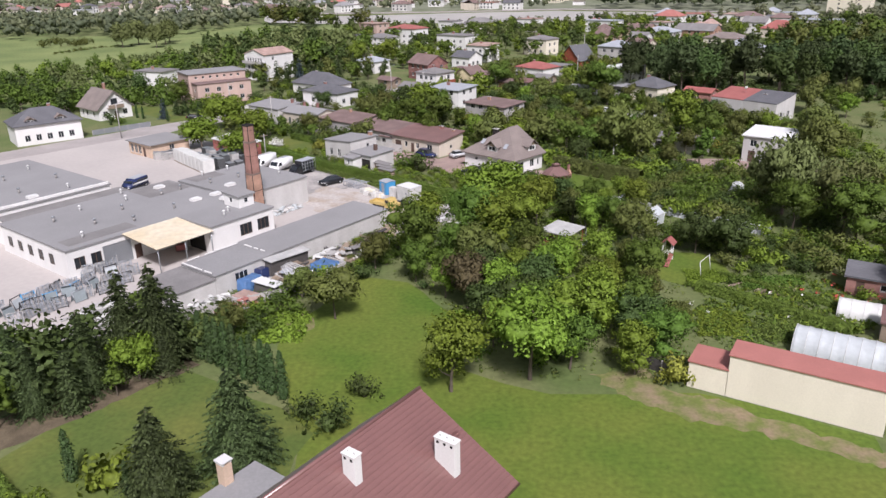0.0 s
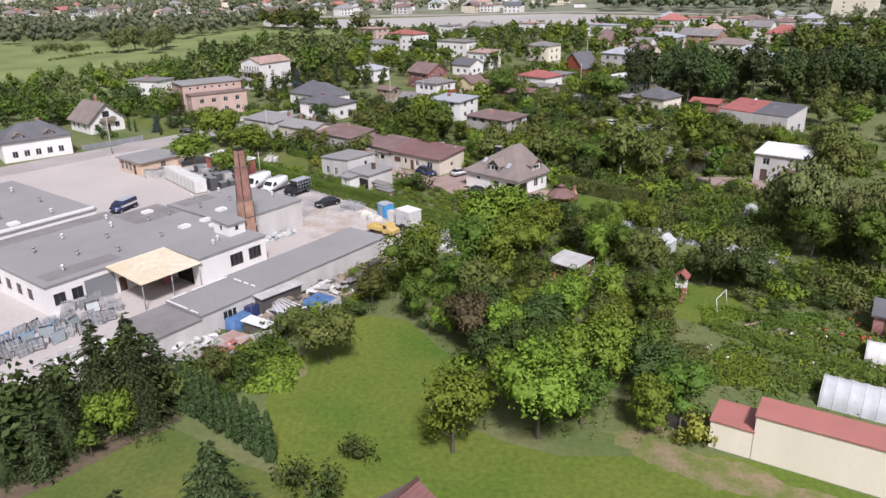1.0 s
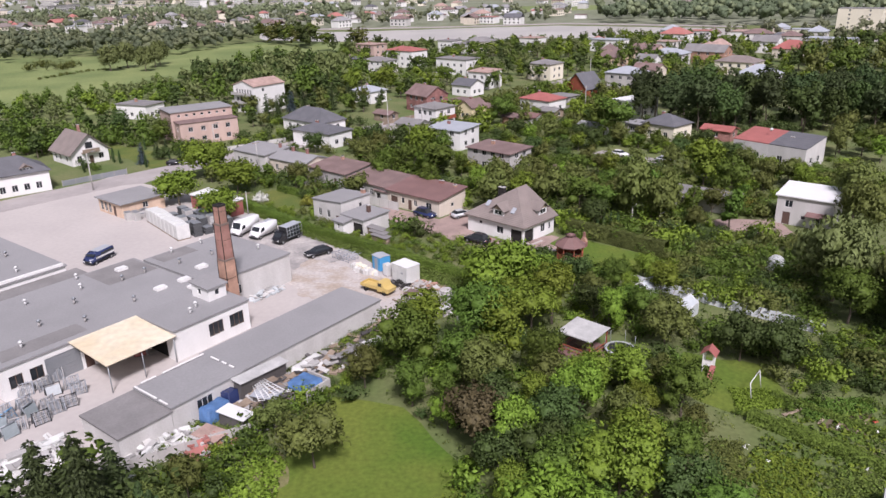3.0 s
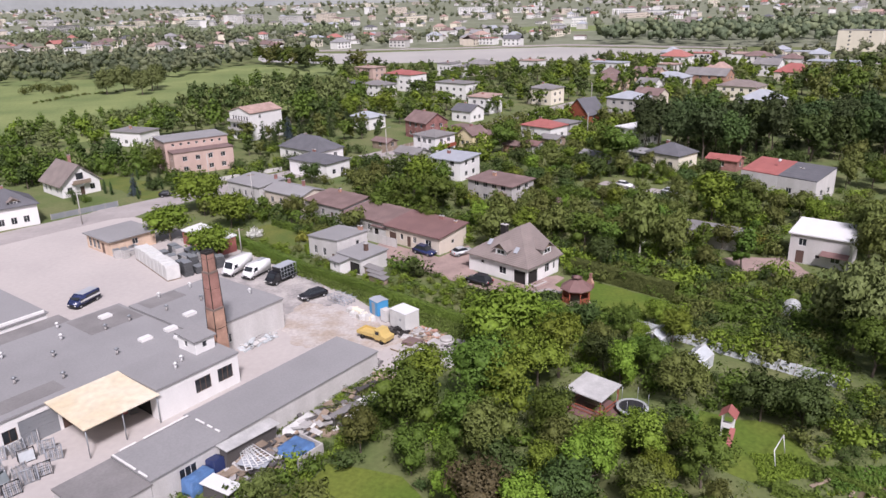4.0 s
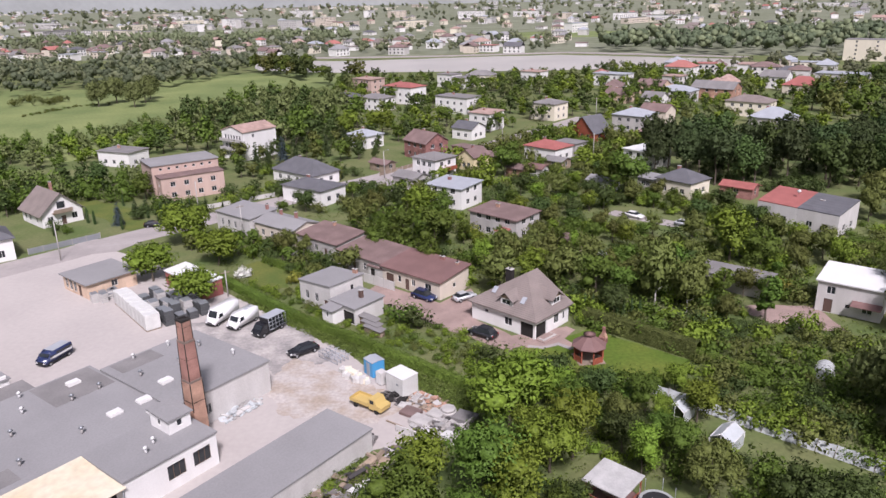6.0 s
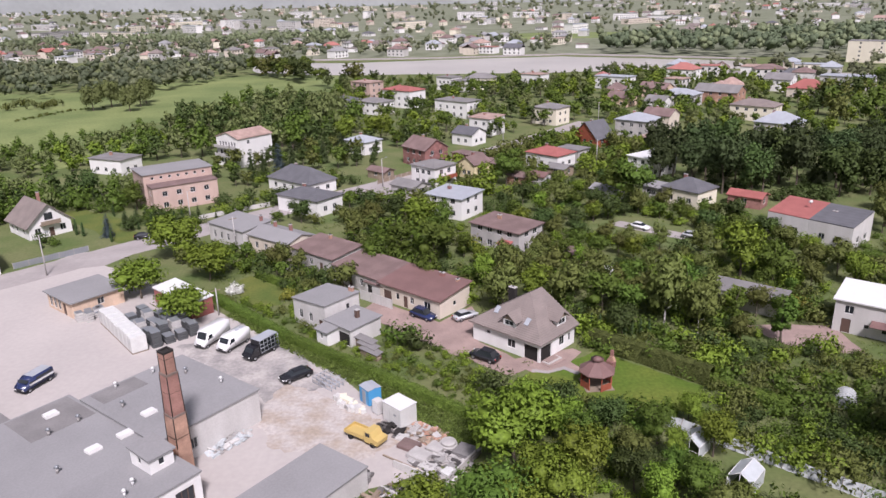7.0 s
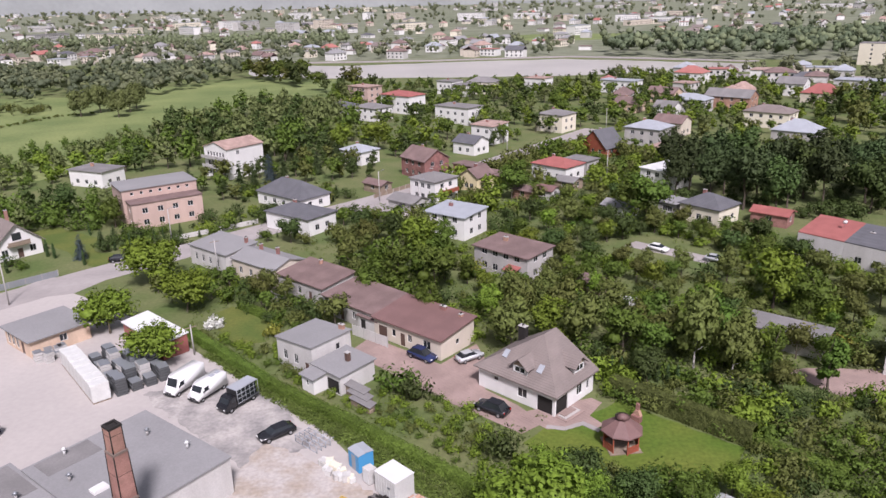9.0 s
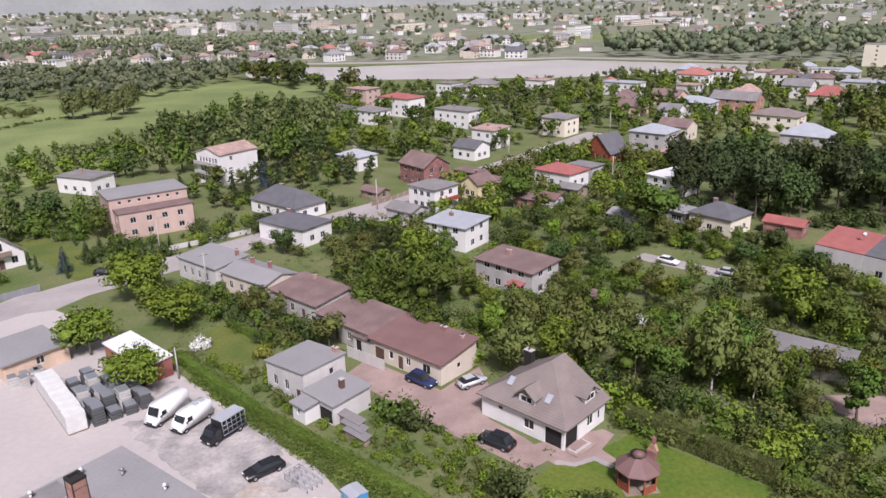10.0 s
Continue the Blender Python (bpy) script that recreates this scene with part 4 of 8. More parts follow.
porch = house(-26.9, 143.6, -40, 2.6, 2.4, 2.3, roof="shed", rise=0.3, over=0.3, wall="white", roof_mat="felt", name="porch", category="porch", label="small white entrance porch with grey roof", sides="l:d0.8x1.9@1.2;f:w0.5x0.9@1.2,1")
row_a = house(-13.1, 159.3, -38, 14.0, 7.8, 3.2, roof="shed", rise=1.1, over=0.4, wall="beige", roof_mat="metal_brown", label="long single-storey beige house with red-brown roof",
              sides="f:d1.9x2.2@1.9 w0.8x1.2@4.3,1.1 d1.0x2.1@6.2 w0.9x1.2@7.7,1.1 w1.5x1.4@11.2,1.0;r:w0.8x0.8@3.9,1.3", chimneys=((1.5, 3.2, 3.6, 4.9, 1.0, 0.5, "brick", 3), (5.2, 3.0, 3.6, 4.6)))
row_b = house(-23.6, 168.4, -40, 13.0, 7.8, 3.2, roof="shed", rise=0.9, over=0.3, wall="greywall", roof_mat="felt_brown", label="old row house with faded brown felt roof", sides="f:w0.9x1.3@3,1 d0.9x2@5 w0.9x1.3@8,1")
row_c = house(-34.2, 178.6, -38, 12.4, 7.6, 3.3, roof="shed", rise=0.9, over=0.3, wall="greywall", roof_mat="felt_brown", label="old row house with patched brown roof", sides="f:w1x1.3@3,1 w1x1.3@6,1 d0.9x2@9", chimneys=((-2, 3, 3.8, 5),))
row_d = house(-45.4, 186.9, -35, 12.4, 7.6, 3.6, roof="gable", rise=1.2, over=0.3, wall="beige", roof_mat="felt", label="grey-roofed row house with low gable", sides="f:w1x1.4@2.5,1 w1x1.4@5.5,1 d0.9x2@8;r:w1x1@3.8,1.2", chimneys=((2, 1, 4.3, 5.9), (-3, 1, 4.3, 5.7)))
row_e = house(-56.6, 194.0, -36, 12.2, 7.6, 4.0, roof="shed", rise=0.7, over=0.25, wall="offwhite", roof_mat="felt", label="pale row house end with grey felt roof", sides="f:w0.9x1.5@2,1.2 w0.9x1.5@4.4,1.2 w0.9x1.5@6.8,1.2 w0.9x1.5@9.2,1.2", chimneys=((4.5, 2.5, 4.4, 5.8),))
court = house(-21.0, 163.4, -38, 4.6, 4.2, 2.3, roof="shed", rise=0.4, over=0.2, wall="offwhite", roof_mat="felt_brown", name="lean_to", category="lean-to", label="low lean-to with faded brown roof", sides="f:o1.2x1.9@1.2")
guard = house(-73.3, 158.3, -36, 9.2, 9.2, 2.9, roof="flat", rise=0, over=0.5, wall="peach", roof_mat="felt", name="gatehouse", category="gatehouse", label="low peach gatehouse with flat grey roof",
              sides="f:w1.2x1.9@1.2,0.5 w1.2x1.9@2.8,0.5 w1.2x1.9@4.4,0.5 d1.2x2.1@6.2;r:w1.2x1.2@5,1.2")
shedw = house(-55.2, 157.1, -39, 12.4, 4.2, 2.7, roof="shed", rise=0.4, over=0.2, wall="metal_red", roof_mat="metal_white", name="long_shed", category="shed", label="long shed with white roof and red end wall", sides="f:o2x2@3")

# ---------- white house with hipped roof ----------
wh = house(3.35, 144.25, -40, 12.6, 8.9, 3.0, roof="hip_y", rise=4.85, over=0.55, wall="white", roof_mat="tile_grey", ridge=(0.7, 0.85, 3.6), label="white house with steep hipped grey-brown tiled roof",
           sides="f:w1.5x1.3@7.4,0.9 w0.8x0.6@3,1.8 o2.4x2.3@11.0;r:o2.6x2.3@1.6 w1.3x1.5@5.6,0.9 w0.6x1.3@7.6,0.9", chimneys=((-5.0, 3.8, 3.2, 6.4, 1.2, 0.8, "soot", 2),))


def dormer(parent, m, w, depth, h, rise):
    d = part("dormer", boxes((-w / 2, w / 2, 0, depth, 0, h)), M["white"], parent, at=m)
    part("dormer_roof", roof_shape("gable_y", -w / 2 - 0.45, w / 2 + 0.45, -0.5, depth + 1.2, h - 0.15, rise, 0.12), M["tile_grey"], d)
    bm = bmesh.new()
    bm.faces.new([bm.verts.new(p) for p in ((-w / 2, -0.005, h - 0.1), (w / 2, -0.005, h - 0.1), (0, -0.005, h + rise * 0.75))])
    part("dormer_gable", bm, M["wood"], d)
    fr, pane, sill = window_meshes(w * 0.72, h * 0.72, "frame", 1)
    wi = part("window", fr, None, d, at=pose(0, -0.09, h * 0.16))
    wi2 = part("pane", pane, None, d, at=pose(0, -0.09, h * 0.16))
    return d


dormer(wh, pose(0.4, -4.0, 3.95), 2.3, 1.6, 1.15, 1.25)
dormer(wh, pose(5.85, 1.6, 3.95, 0, 0, 90), 2.3, 1.6, 1.15, 1.25)
for x, y, z in ((-3.0, -2.55, 5.05), (2.9, -2.85, 4.82)):
    part("roof_window", boxes((-0.4, 0.4, -0.6, 0.6, 0, 0.12), bevel=0.02), M["metal_grey"], wh, "pale tilting roof window", pose(x, y, z + 0.2, 39.7, 0, 0))
for x, y in ((6.05, -4.2),):
    bm = bmesh.new()
    tube(bm, (x, y, 0), (x, y, 3.0), 0.2, 0.2, 10)
    part("porch_pillar", bm, M["white"], wh)

steps = root("terrace_steps", pose(7.2, 137.6, 0.05, 0, 0, 46), "low curved terrace steps in pale stone", "steps")
for k in range(3):
    part("step", boxes((-1.9 + k * 0.35, 1.9 - k * 0.35, -1.1 + k * 0.4, 0.6, k * 0.1, k * 0.1 + 0.1), bevel=0.02), M["yard" if k % 2 else "paving"], steps)

# ---------- gazebo, grill, pavilion ----------
gz = root("gazebo", pose(12.6, 130.8, 0, 0, 0, 10), "octagonal red-brown wooden gazebo with felt roof", "gazebo")
bm = bmesh.new()
ring8 = [(math.cos(k * math.pi / 4) * 2.55, math.sin(k * math.pi / 4) * 2.55) for k in range(8)]
lo, hi, cup = [bm.verts.new((x, y, 2.35)) for x, y in ring8], [bm.verts.new((x * 0.22, y * 0.22, 3.75)) for x, y in ring8], [bm.verts.new((x, y, 2.22)) for x, y in ring8]
for k in range(8):
    bm.faces.new((lo[k], lo[(k + 1) % 8], hi[(k + 1) % 8], hi[k]))
    bm.faces.new((cup[k], cup[(k + 1) % 8], lo[(k + 1) % 8], lo[k]))
bm.faces.new(hi)
bm.faces.new(cup[::-1])
part("roof", bm, M["metal_brown"], gz)
bm = bmesh.new()
tube(bm, (0, 0, 3.7), (0, 0, 3.95), 0.75, 0.72, 8)
tube(bm, (0, 0, 3.95), (0, 0, 4.25), 0.95, 0.1, 8)
part("lantern_roof", bm, M["metal_brown"], gz)
for k in range(8):
    x, y = ring8[k][0] * 0.84, ring8[k][1] * 0.84
    part("post", boxes((x - 0.07, x + 0.07, y - 0.07, y + 0.07, 0, 2.3)), M["wood_red"], gz)
    if k != 5:
        q = ring8[(k + 1) % 8]
        a = math.atan2(q[1] * 0.84 - y, q[0] * 0.84 - x)
        L = math.hypot(q[1] * 0.84 - y, q[0] * 0.84 - x)
        for i in range(6):
            part("board", boxes((0, L, -0.03, 0.03, 0.08 + i * 0.16, 0.21 + i * 0.16)), M["wood_red"], gz, at=pose(x, y, 0, 0, 0, math.degrees(a)))
part("floor", boxes((-1.95, 1.95, -1.95, 1.95, -0.05, 0.09)), M["wood"], gz)
grill = root("garden_grill", pose(15.4, 136.0, 0, 0, 0, -40), "red brick garden grill with chimney", "grill")
part("base", boxes((-0.6, 0.6, -0.4, 0.4, 0, 0.9), bevel=0.02), M["brick"], grill)
part("hood", prism(bmesh.new(), [(-0.6, 0.9), (0.6, 0.9), (0.22, 1.6), (-0.22, 1.6)], -0.1, 0.4), M["brick"], grill)
part("flue", boxes((-0.2, 0.2, 0.0, 0.38, 1.6, 2.5), bevel=0.02), M["brick"], grill)

pav = root("garden_pavilion", pose(10.9, 99.5, 0, 0, 0, -40), "open timber garden pavilion with white flat roof", "pavilion")
part("roof", roof_shape("shed", -2.4, 2.4, -2.2, 2.2, 2.6, 0.3, 0.12), M["metal_dull"], pav)
for x in (-2.1, 2.1):
    for y in (-1.9, 1.9):
        part("post", boxes((x - 0.07, x + 0.07, y - 0.07, y + 0.07, 0, 2.5)), M["wood_red"], pav)
part("deck", boxes((-3.0, 3.0, -2.8, 2.4, -0.05, 0.16)), M["metal_brown"], pav)
for s in ((-2.1, 2.1, -1.95, -1.87), (-2.1, -2.02, -1.9, 1.9), (2.02, 2.1, -1.9, 1.9)):
    bm = boxes((*s, 0.85, 0.95), (*s, 0.35, 0.42))
    part("rail", bm, M["wood_red"], pav)
part("table", boxes((-0.9, 0.9, -0.5, 0.5, 0.7, 0.76), (-0.7, -0.6, -0.05, 0.05, 0.16, 0.7), (0.6, 0.7, -0.05, 0.05, 0.16, 0.7)), M["wood"], pav)

tr = root("trampoline", pose(15.2, 98.4, 0), "round black trampoline with blue-white edge", "trampoline")
bm = bmesh.new()
tube(bm, (0, 0, 0.72), (0, 0, 0.78), 1.55, 1.55, 24)
part("mat", bm, M["plastic_black"], tr)
bm = bmesh.new()
for k in range(24):
    a, b = k * math.pi / 12, (k + 1) * math.pi / 12
    vs = [bm.verts.new((r * math.cos(q), r * math.sin(q), z)) for q, r, z in ((a, 1.5, 0.83), (a, 1.85, 0.80), (b, 1.85, 0.80), (b, 1.5, 0.83), (a, 1.5, 0.7), (a, 1.85, 0.7), (b, 1.85, 0.7), (b, 1.5, 0.7))]
    for f in ((0, 1, 2, 3), (1, 5, 6, 2), (4, 0, 3, 7), (7, 6, 5, 4)):
        bm.faces.new([vs[i] for i in f])
part("edge_pad", bm, M["net"], tr)
for k in range(6):
    a = k * math.pi / 3
    bm = bmesh.new()
    tube(bm, (1.8 * math.cos(a), 1.8 * math.sin(a), 0), (1.8 * math.cos(a), 1.8 * math.sin(a), 2.4), 0.03, 0.03, 6)
    part("pole", bm, M["steel"], tr)

pt = root("slide_tower", pose(24.6, 94.2, 0, 0, 0, 62), "wooden play tower with red roof and slide", "play tower")
for x in (-0.55, 0.55):
    for y in (-0.55, 0.55):
        part("post", boxes((x - 0.06, x + 0.06, y - 0.06, y + 0.06, 0, 2.6)), M["white"], pt)
part("platform", boxes((-0.62, 0.62, -0.62, 0.62, 1.1, 1.2), (-0.62, 0.62, -0.62, -0.56, 1.2, 1.7), (-0.62, -0.56, -0.5, 0.62, 1.2, 1.7)), M["white"], pt)
part("roof", roof_shape("gable", -0.9, 0.9, -0.9, 0.9, 2.5, 0.8, 0.06), M["metal_red"], pt)
part("slide", prism(bmesh.new(), [(-2.9, 0.15), (-2.6, 0.1), (-0.6, 1.15), (-0.6, 1.3), (-2.6, 0.25), (-2.9, 0.3)], -0.9, -0.35), M["metal_red"], pt)

# ---------- near house with brown metal-tile roof ----------
bh = root("brown_roofed_house", pose(-8.8, 34.8, 0, 0, 0, 57), "white house with brown metal-tile gable roof", "house")
FOOT.append((-8.8, 34.8, 57, 9, 8.5))
bm = bmesh.new()
c4 = [(-7.6, -6.9), (7.6, -6.9), (7.6, 5.2), (-7.6, 5.2)]
for i in range(4):
    facade(bm, c4[i], c4[(i + 1) % 4], -0.15, 6.5, [(3, 4.5, 4.2, 5.6), (9, 10.5, 4.2, 5.6)] if i in (0, 2) else [(3, 4.5, 4.2, 5.6), (7.5, 9, 4.2, 5.6)])
for s in (1, -1):
    bm.faces.new([bm.verts.new(p) for p in ((7.6 * s, -6.9, 6.5), (7.6 * s, 5.2, 6.5), (7.6 * s, 5.2, 6.95), (7.6 * s, 0, 11.65), (7.6 * s, -6.9, 8.05))])
bm.faces.new([bm.verts.new(p) for p in ((-7.6, -6.9, 6.5), (7.6, -6.9, 6.5), (7.6, -6.9, 8.05), (-7.6, -6.9, 8.05))])
part("wall", bm, M["white"], bh)
bm = bmesh.new()
ends = [[bm.verts.new((x, y, z)) for y, z in ((-7.7, 7.75), (0, 11.87), (5.8, 6.6), (5.8, 6.4), (0, 11.6), (-7.7, 7.55))] for x in (-8.0, 8.0)]
for k in range(6):
    bm.faces.new((ends[0][k], ends[0][(k + 1) % 6], ends[1][(k + 1) % 6], ends[1][k]))
for e in ends:
    bm.faces.new((e[0], e[1], e[4], e[5]))
    bm.faces.new((e[1], e[2], e[3], e[4]))
rf = part("roof", bm, M["metal_brown"], bh)
for side in (-1, 1):
    for k in range(24):
        bm = bmesh.new()
        a, b = k / 24, (k + 1) / 24 + 0.006
        run = 7.75 if side < 0 else 5.85
        y0, y1 = side * run * (1 - a), side * run * (1 - b)
        drop = 4.15 if side < 0 else 5.3
        z0, z1 = 11.91 - drop * (1 - a), 11.91 - drop * (1 - b)
        n = 40
        lo, hi = [], []
        for i in range(n + 1):
            x = -8.05 + 16.1 * i / n
            wv = 0.018 * math.cos(i * math.pi)
            lo.append(bm.verts.new((x, y0, z0 + 0.05 + wv)))
            hi.append(bm.verts.new((x, y1, z1 + 0.012 + wv)))
        for i in range(n):
            f = (lo[i], lo[i + 1], hi[i + 1], hi[i]) if side < 0 else (lo[i + 1], lo[i], hi[i], hi[i + 1])
            bm.faces.new(f).smooth = True
        low = [bm.verts.new(v.co - Vector((0, 0, 0.06))) for v in lo]
        for i in range(n):
            bm.faces.new((low[i], low[i + 1], lo[i + 1], lo[i]) if side < 0 else (low[i + 1], low[i], lo[i], lo[i + 1]))
        part("tile_course", bm, M["tile_brown" if side < 0 else "tile_lit_slope"], rf)
bm = bmesh.new()
tube(bm, (-8.1, 0, 11.9), (8.1, 0, 11.9), 0.14, 0.14, 10)
part("ridge_cap", bm, M["tile_brown"], rf)
for y in (-7.75, 5.85):
    bm = bmesh.new()
    tube(bm, (-8.1, y, 7.68 if y < 0 else 6.52), (8.1, y, 7.68 if y < 0 else 6.52), 0.09, 0.09, 8)
    part("gutter", bm, M["frame_brown"], bh)
for x, y, sx, sy, zt in ((5.0, -4.5, 0.6, 1.5, 11.5), (-0.4, -1.8, 0.6, 0.95, 12.6)):
    c = part("chimney", boxes((x - sx / 2, x + sx / 2, y - sy / 2, y + sy / 2, 8.5, zt), bevel=0.02), M["white"], bh)
    part("cap", boxes((x - sx / 2 - 0.04, x + sx / 2 + 0.04, y - sy / 2 - 0.04, y + sy / 2 + 0.04, zt, zt + 0.06)), M["white"], c)
    n = int(sy / 0.45)
    for k in range(n):
        yy = y - sy / 2 + sy * (k + 0.5) / n
        part("flue_opening", boxes((x - sx / 2 - 0.012, x - sx / 2 + 0.01, yy - 0.09, yy + 0.09, zt - 0.32, zt - 0.14)), M["soot"], c)
        bm = bmesh.new()
        tube(bm, (x, yy, zt + 0.06), (x, yy, zt + 0.2), 0.07, 0.06, 8)
        part("chimney_pot", bm, M["frame"], c)
part("roof_hatch", boxes((-0.45, 0.45, -0.4, 0.4, 0, 0.16), bevel=0.03), M["tile_brown"], bh, at=pose(7.0, -3.5, 10.1, -28, 0, 0))
house(-16.6, 40.0, 57, 7, 6.5, 2.9, roof="flat", rise=0, over=0.3, wall="white", roof_mat="felt", name="garage", category="garage", label="low garage with flat grey roof")
bc = root("brick_vent_stack", pose(-18.9, 42.6, 2.9, 0, 0, 57), "pale brick vent stack on the garage roof", "chimney")
part("shaft", boxes((-0.4, 0.4, -0.4, 0.4, 0, 1.9), bevel=0.02), M["peach"], bc)
part("cap", boxes((-0.48, 0.48, -0.48, 0.48, 2.1, 2.2), (-0.4, -0.25, -0.4, 0.4, 1.9, 2.1), (0.25, 0.4, -0.4, 0.4, 1.9, 2.1)), M["frame"], bc)

# ---------- cream outbuilding, tunnels and sheds by the allotment ----------
for x0, x1, hh, dd in ((0, 3.5, 2.7, 3.6), (3.55, 16.4, 4.3, 3.2)):
    a = radians(-28.5)
    cx, cy = 19.2 + math.cos(a) * (x0 + x1) / 2 - math.sin(a) * dd / 2, 61.8 + math.sin(a) * (x0 + x1) / 2 + math.cos(a) * dd / 2
    house(cx, cy, -28.5, x1 - x0, dd, hh, roof="flat", rise=0, over=0.12, wall="cream", roof_mat="metal_coral", name="outbuilding", category="outbuilding", label="plain cream outbuilding with coral sheet roof", thick=0.12)


def tunnel(x, y, rot, length, r, h, mat, label, hoops=7):
    ob = root("poly_tunnel", pose(x, y, 0, 0, 0, rot), label, "greenhouse")
    bm = bmesh.new()
    prev = None
    n = hoops * 4
    for i in range(n + 1):
        xx = -length / 2 + length * i / n
        sag = 1 - 0.03 * abs(math.sin(i * math.pi / 4))
        ring = [bm.verts.new((xx, r * sag * math.cos(q * math.pi / 10), h * sag * math.sin(q * math.pi / 10))) for q in range(11)]
        if prev:
            for q in range(10):
                bm.faces.new((prev[q], ring[q], ring[q + 1], prev[q + 1])).smooth = True
        else:
            bm.faces.new(ring)
        prev = ring
    bm.faces.new(prev[::-1])
    part("foil", bm, M[mat], ob)
    for i in range(hoops + 1):
        bm = bmesh.new()
        xx = -length / 2 + length * i / hoops
        for q in range(10):
            p = [(xx, (r + 0.02) * math.cos(w * math.pi / 10), (h + 0.02) * math.sin(w * math.pi / 10)) for w in (q, q + 1)]
            tube(bm, p[0], p[1], 0.03, 0.03, 5, False)
        part("hoop", bm, M["frame"], ob)
    FOOT.append((x, y, rot, length / 2, r))
    return ob


tunnel(37.2, 67.6, -30, 11, 2.2, 2.3, "foil", "arched garden tunnel with cloudy foil", 9)
tunnel(44.0, 76.8, -28, 8, 1.7, 1.7, "film", "low white film garden tunnel", 6)
tunnel(43.7, 126.5, 62, 3.2, 1.3, 1.5, "net", "short arched tunnel among shrubs", 5)
tunnel(21.5, 173.5, -25, 3.6, 1.0, 1.2, "film", "tiny white garden tunnel", 3)
house(47.0, 84.0, -28, 6, 4.5, 2.5, roof="gable", rise=1.2, over=0.3, wall="brick", roof_mat="tile_dark", name="garden_shed", category="shed", label="brick garden shed with dark roof", sides="f:d0.9x1.9@1.5 w0.8x0.8@4,1.1")
house(44.5, 71.5, -28, 5, 3.5, 2.2, roof="shed", rise=0.4, over=0.2, wall="wood", roof_mat="metal_brown", name="garden_shed", category="shed", label="small timber shed with red-brown roof")

# glasshouses and fleece fence
for x, y, rot, L, w in ((25.4, 109.2, 50, 3.6, 2.6), (21.7, 115.5, 50, 3.0, 2.4)):
    ob = root("glasshouse", pose(x, y, 0, 0, 0, rot), "small white-framed garden glasshouse", "greenhouse")
    bm = bmesh.new()
    for sx in (-L / 2, L / 2):
        for sy in (-w / 2, w / 2):
            tube(bm, (sx, sy, 0), (sx, sy, 1.7), 0.05, 0.05, 5)
        tube(bm, (sx, -w / 2, 1.7), (sx, 0, 2.6), 0.05, 0.05, 5)
        tube(bm, (sx, w / 2, 1.7), (sx, 0, 2.6), 0.05, 0.05, 5)
        tube(bm, (sx, -w / 2, 0.9), (sx, w / 2, 0.9), 0.035, 0.035, 5)
        tube(bm, (sx, 0, 0), (sx, 0, 2.6), 0.035, 0.035, 5)
    for sy, z in ((-w / 2, 1.7), (w / 2, 1.7), (0, 2.6), (-w / 2, 0.05), (w / 2, 0.05)):
        tube(bm, (-L / 2, sy, z), (L / 2, sy, z), 0.05, 0.05, 5)
    part("glazing_frame", bm, M["frame"], ob)
    for s in (-1, 1):
        bm = bmesh.new()
        bm.faces.new([bm.verts.new(p) for p in ((-L / 2, s * w / 2, 1.7), (L / 2, s * w / 2, 1.7), (L / 2, 0, 2.6), (-L / 2, 0, 2.6))])
        part("roof_pane", bm, M["foil"], ob)
    for s in (-1, 1):
        part("side_pane", boxes((-L / 2 + 0.05, L / 2 - 0.05, s * w / 2 - 0.01, s * w / 2 + 0.01, 0.05, 1.65)), M["foil"], ob)
rnd = random.Random(8)
fl = root("fleece_fence", pose(19.5, 121.0, 0, 0, 0, -38.5), "long sagging white fleece garden fence", "fence")
for k in range(14):
    x0, x1 = k * 2.0, k * 2.0 + 2.02
    h = 1.2 + rnd.uniform(-0.12, 0.12)
    bm = bmesh.new()
    n = 8
    rows = [[bm.verts.new((x0 + (x1 - x0) * i / n, 0.04 * math.sin(i * 1.9 + j) + rnd.uniform(-0.03, 0.03) + j * 0.3, h * j / 3 * (1 - 0.1 * math.sin(math.pi * i / n)))) for i in range(n + 1)] for j in range(4)]
    for j in range(3):
        for i in range(n):
            bm.faces.new((rows[j][i], rows[j][i + 1], rows[j + 1][i + 1], rows[j + 1][i])).smooth = True
    part("panel", bm, M["net"], fl)
    bm = bmesh.new()
    tube(bm, (x0, -0.1, 0), (x0, 0.95, 1.3), 0.03, 0.03, 5)
    part("post", bm, M["wood"], fl)

# ---------- town houses ----------
def simple(x, y, w, d, h, roof, rise, wall, roof_mat, label, rot=-38, nf=3, nr=2, storeys=1, over=0.4, chim=1, name="house", **kw):
    """A town house with even rows of windows on the two sides turned to the camera."""
    s = []
    for k in range(storeys):
        low = 1.0 + k * 2.8
        if low + 1.3 < h + 0.2:
            s.append("f:" + rows_of(w, nf, min(1.3, w / nf * 0.55), 1.3, low))
            if nr:
                s.append("r:" + rows_of(d, nr, min(1.3, d / nr * 0.55), 1.3, low))
                s.append("l:" + rows_of(d, nr, min(1.3, d / nr * 0.55), 1.3, low))
    ch = [(-w * 0.2, d * 0.12, h, h + (rise * 0.75 if roof not in ("flat", "shed") else 0.3) + 0.9, 0.9, 0.5, "brick", 1)] if chim else []
    return house(x, y, rot, w, d, h, roof=roof, rise=rise, over=over, wall=wall, roof_mat=roof_mat, sides=";".join(s), label=label, chimneys=ch, name=name, **kw)


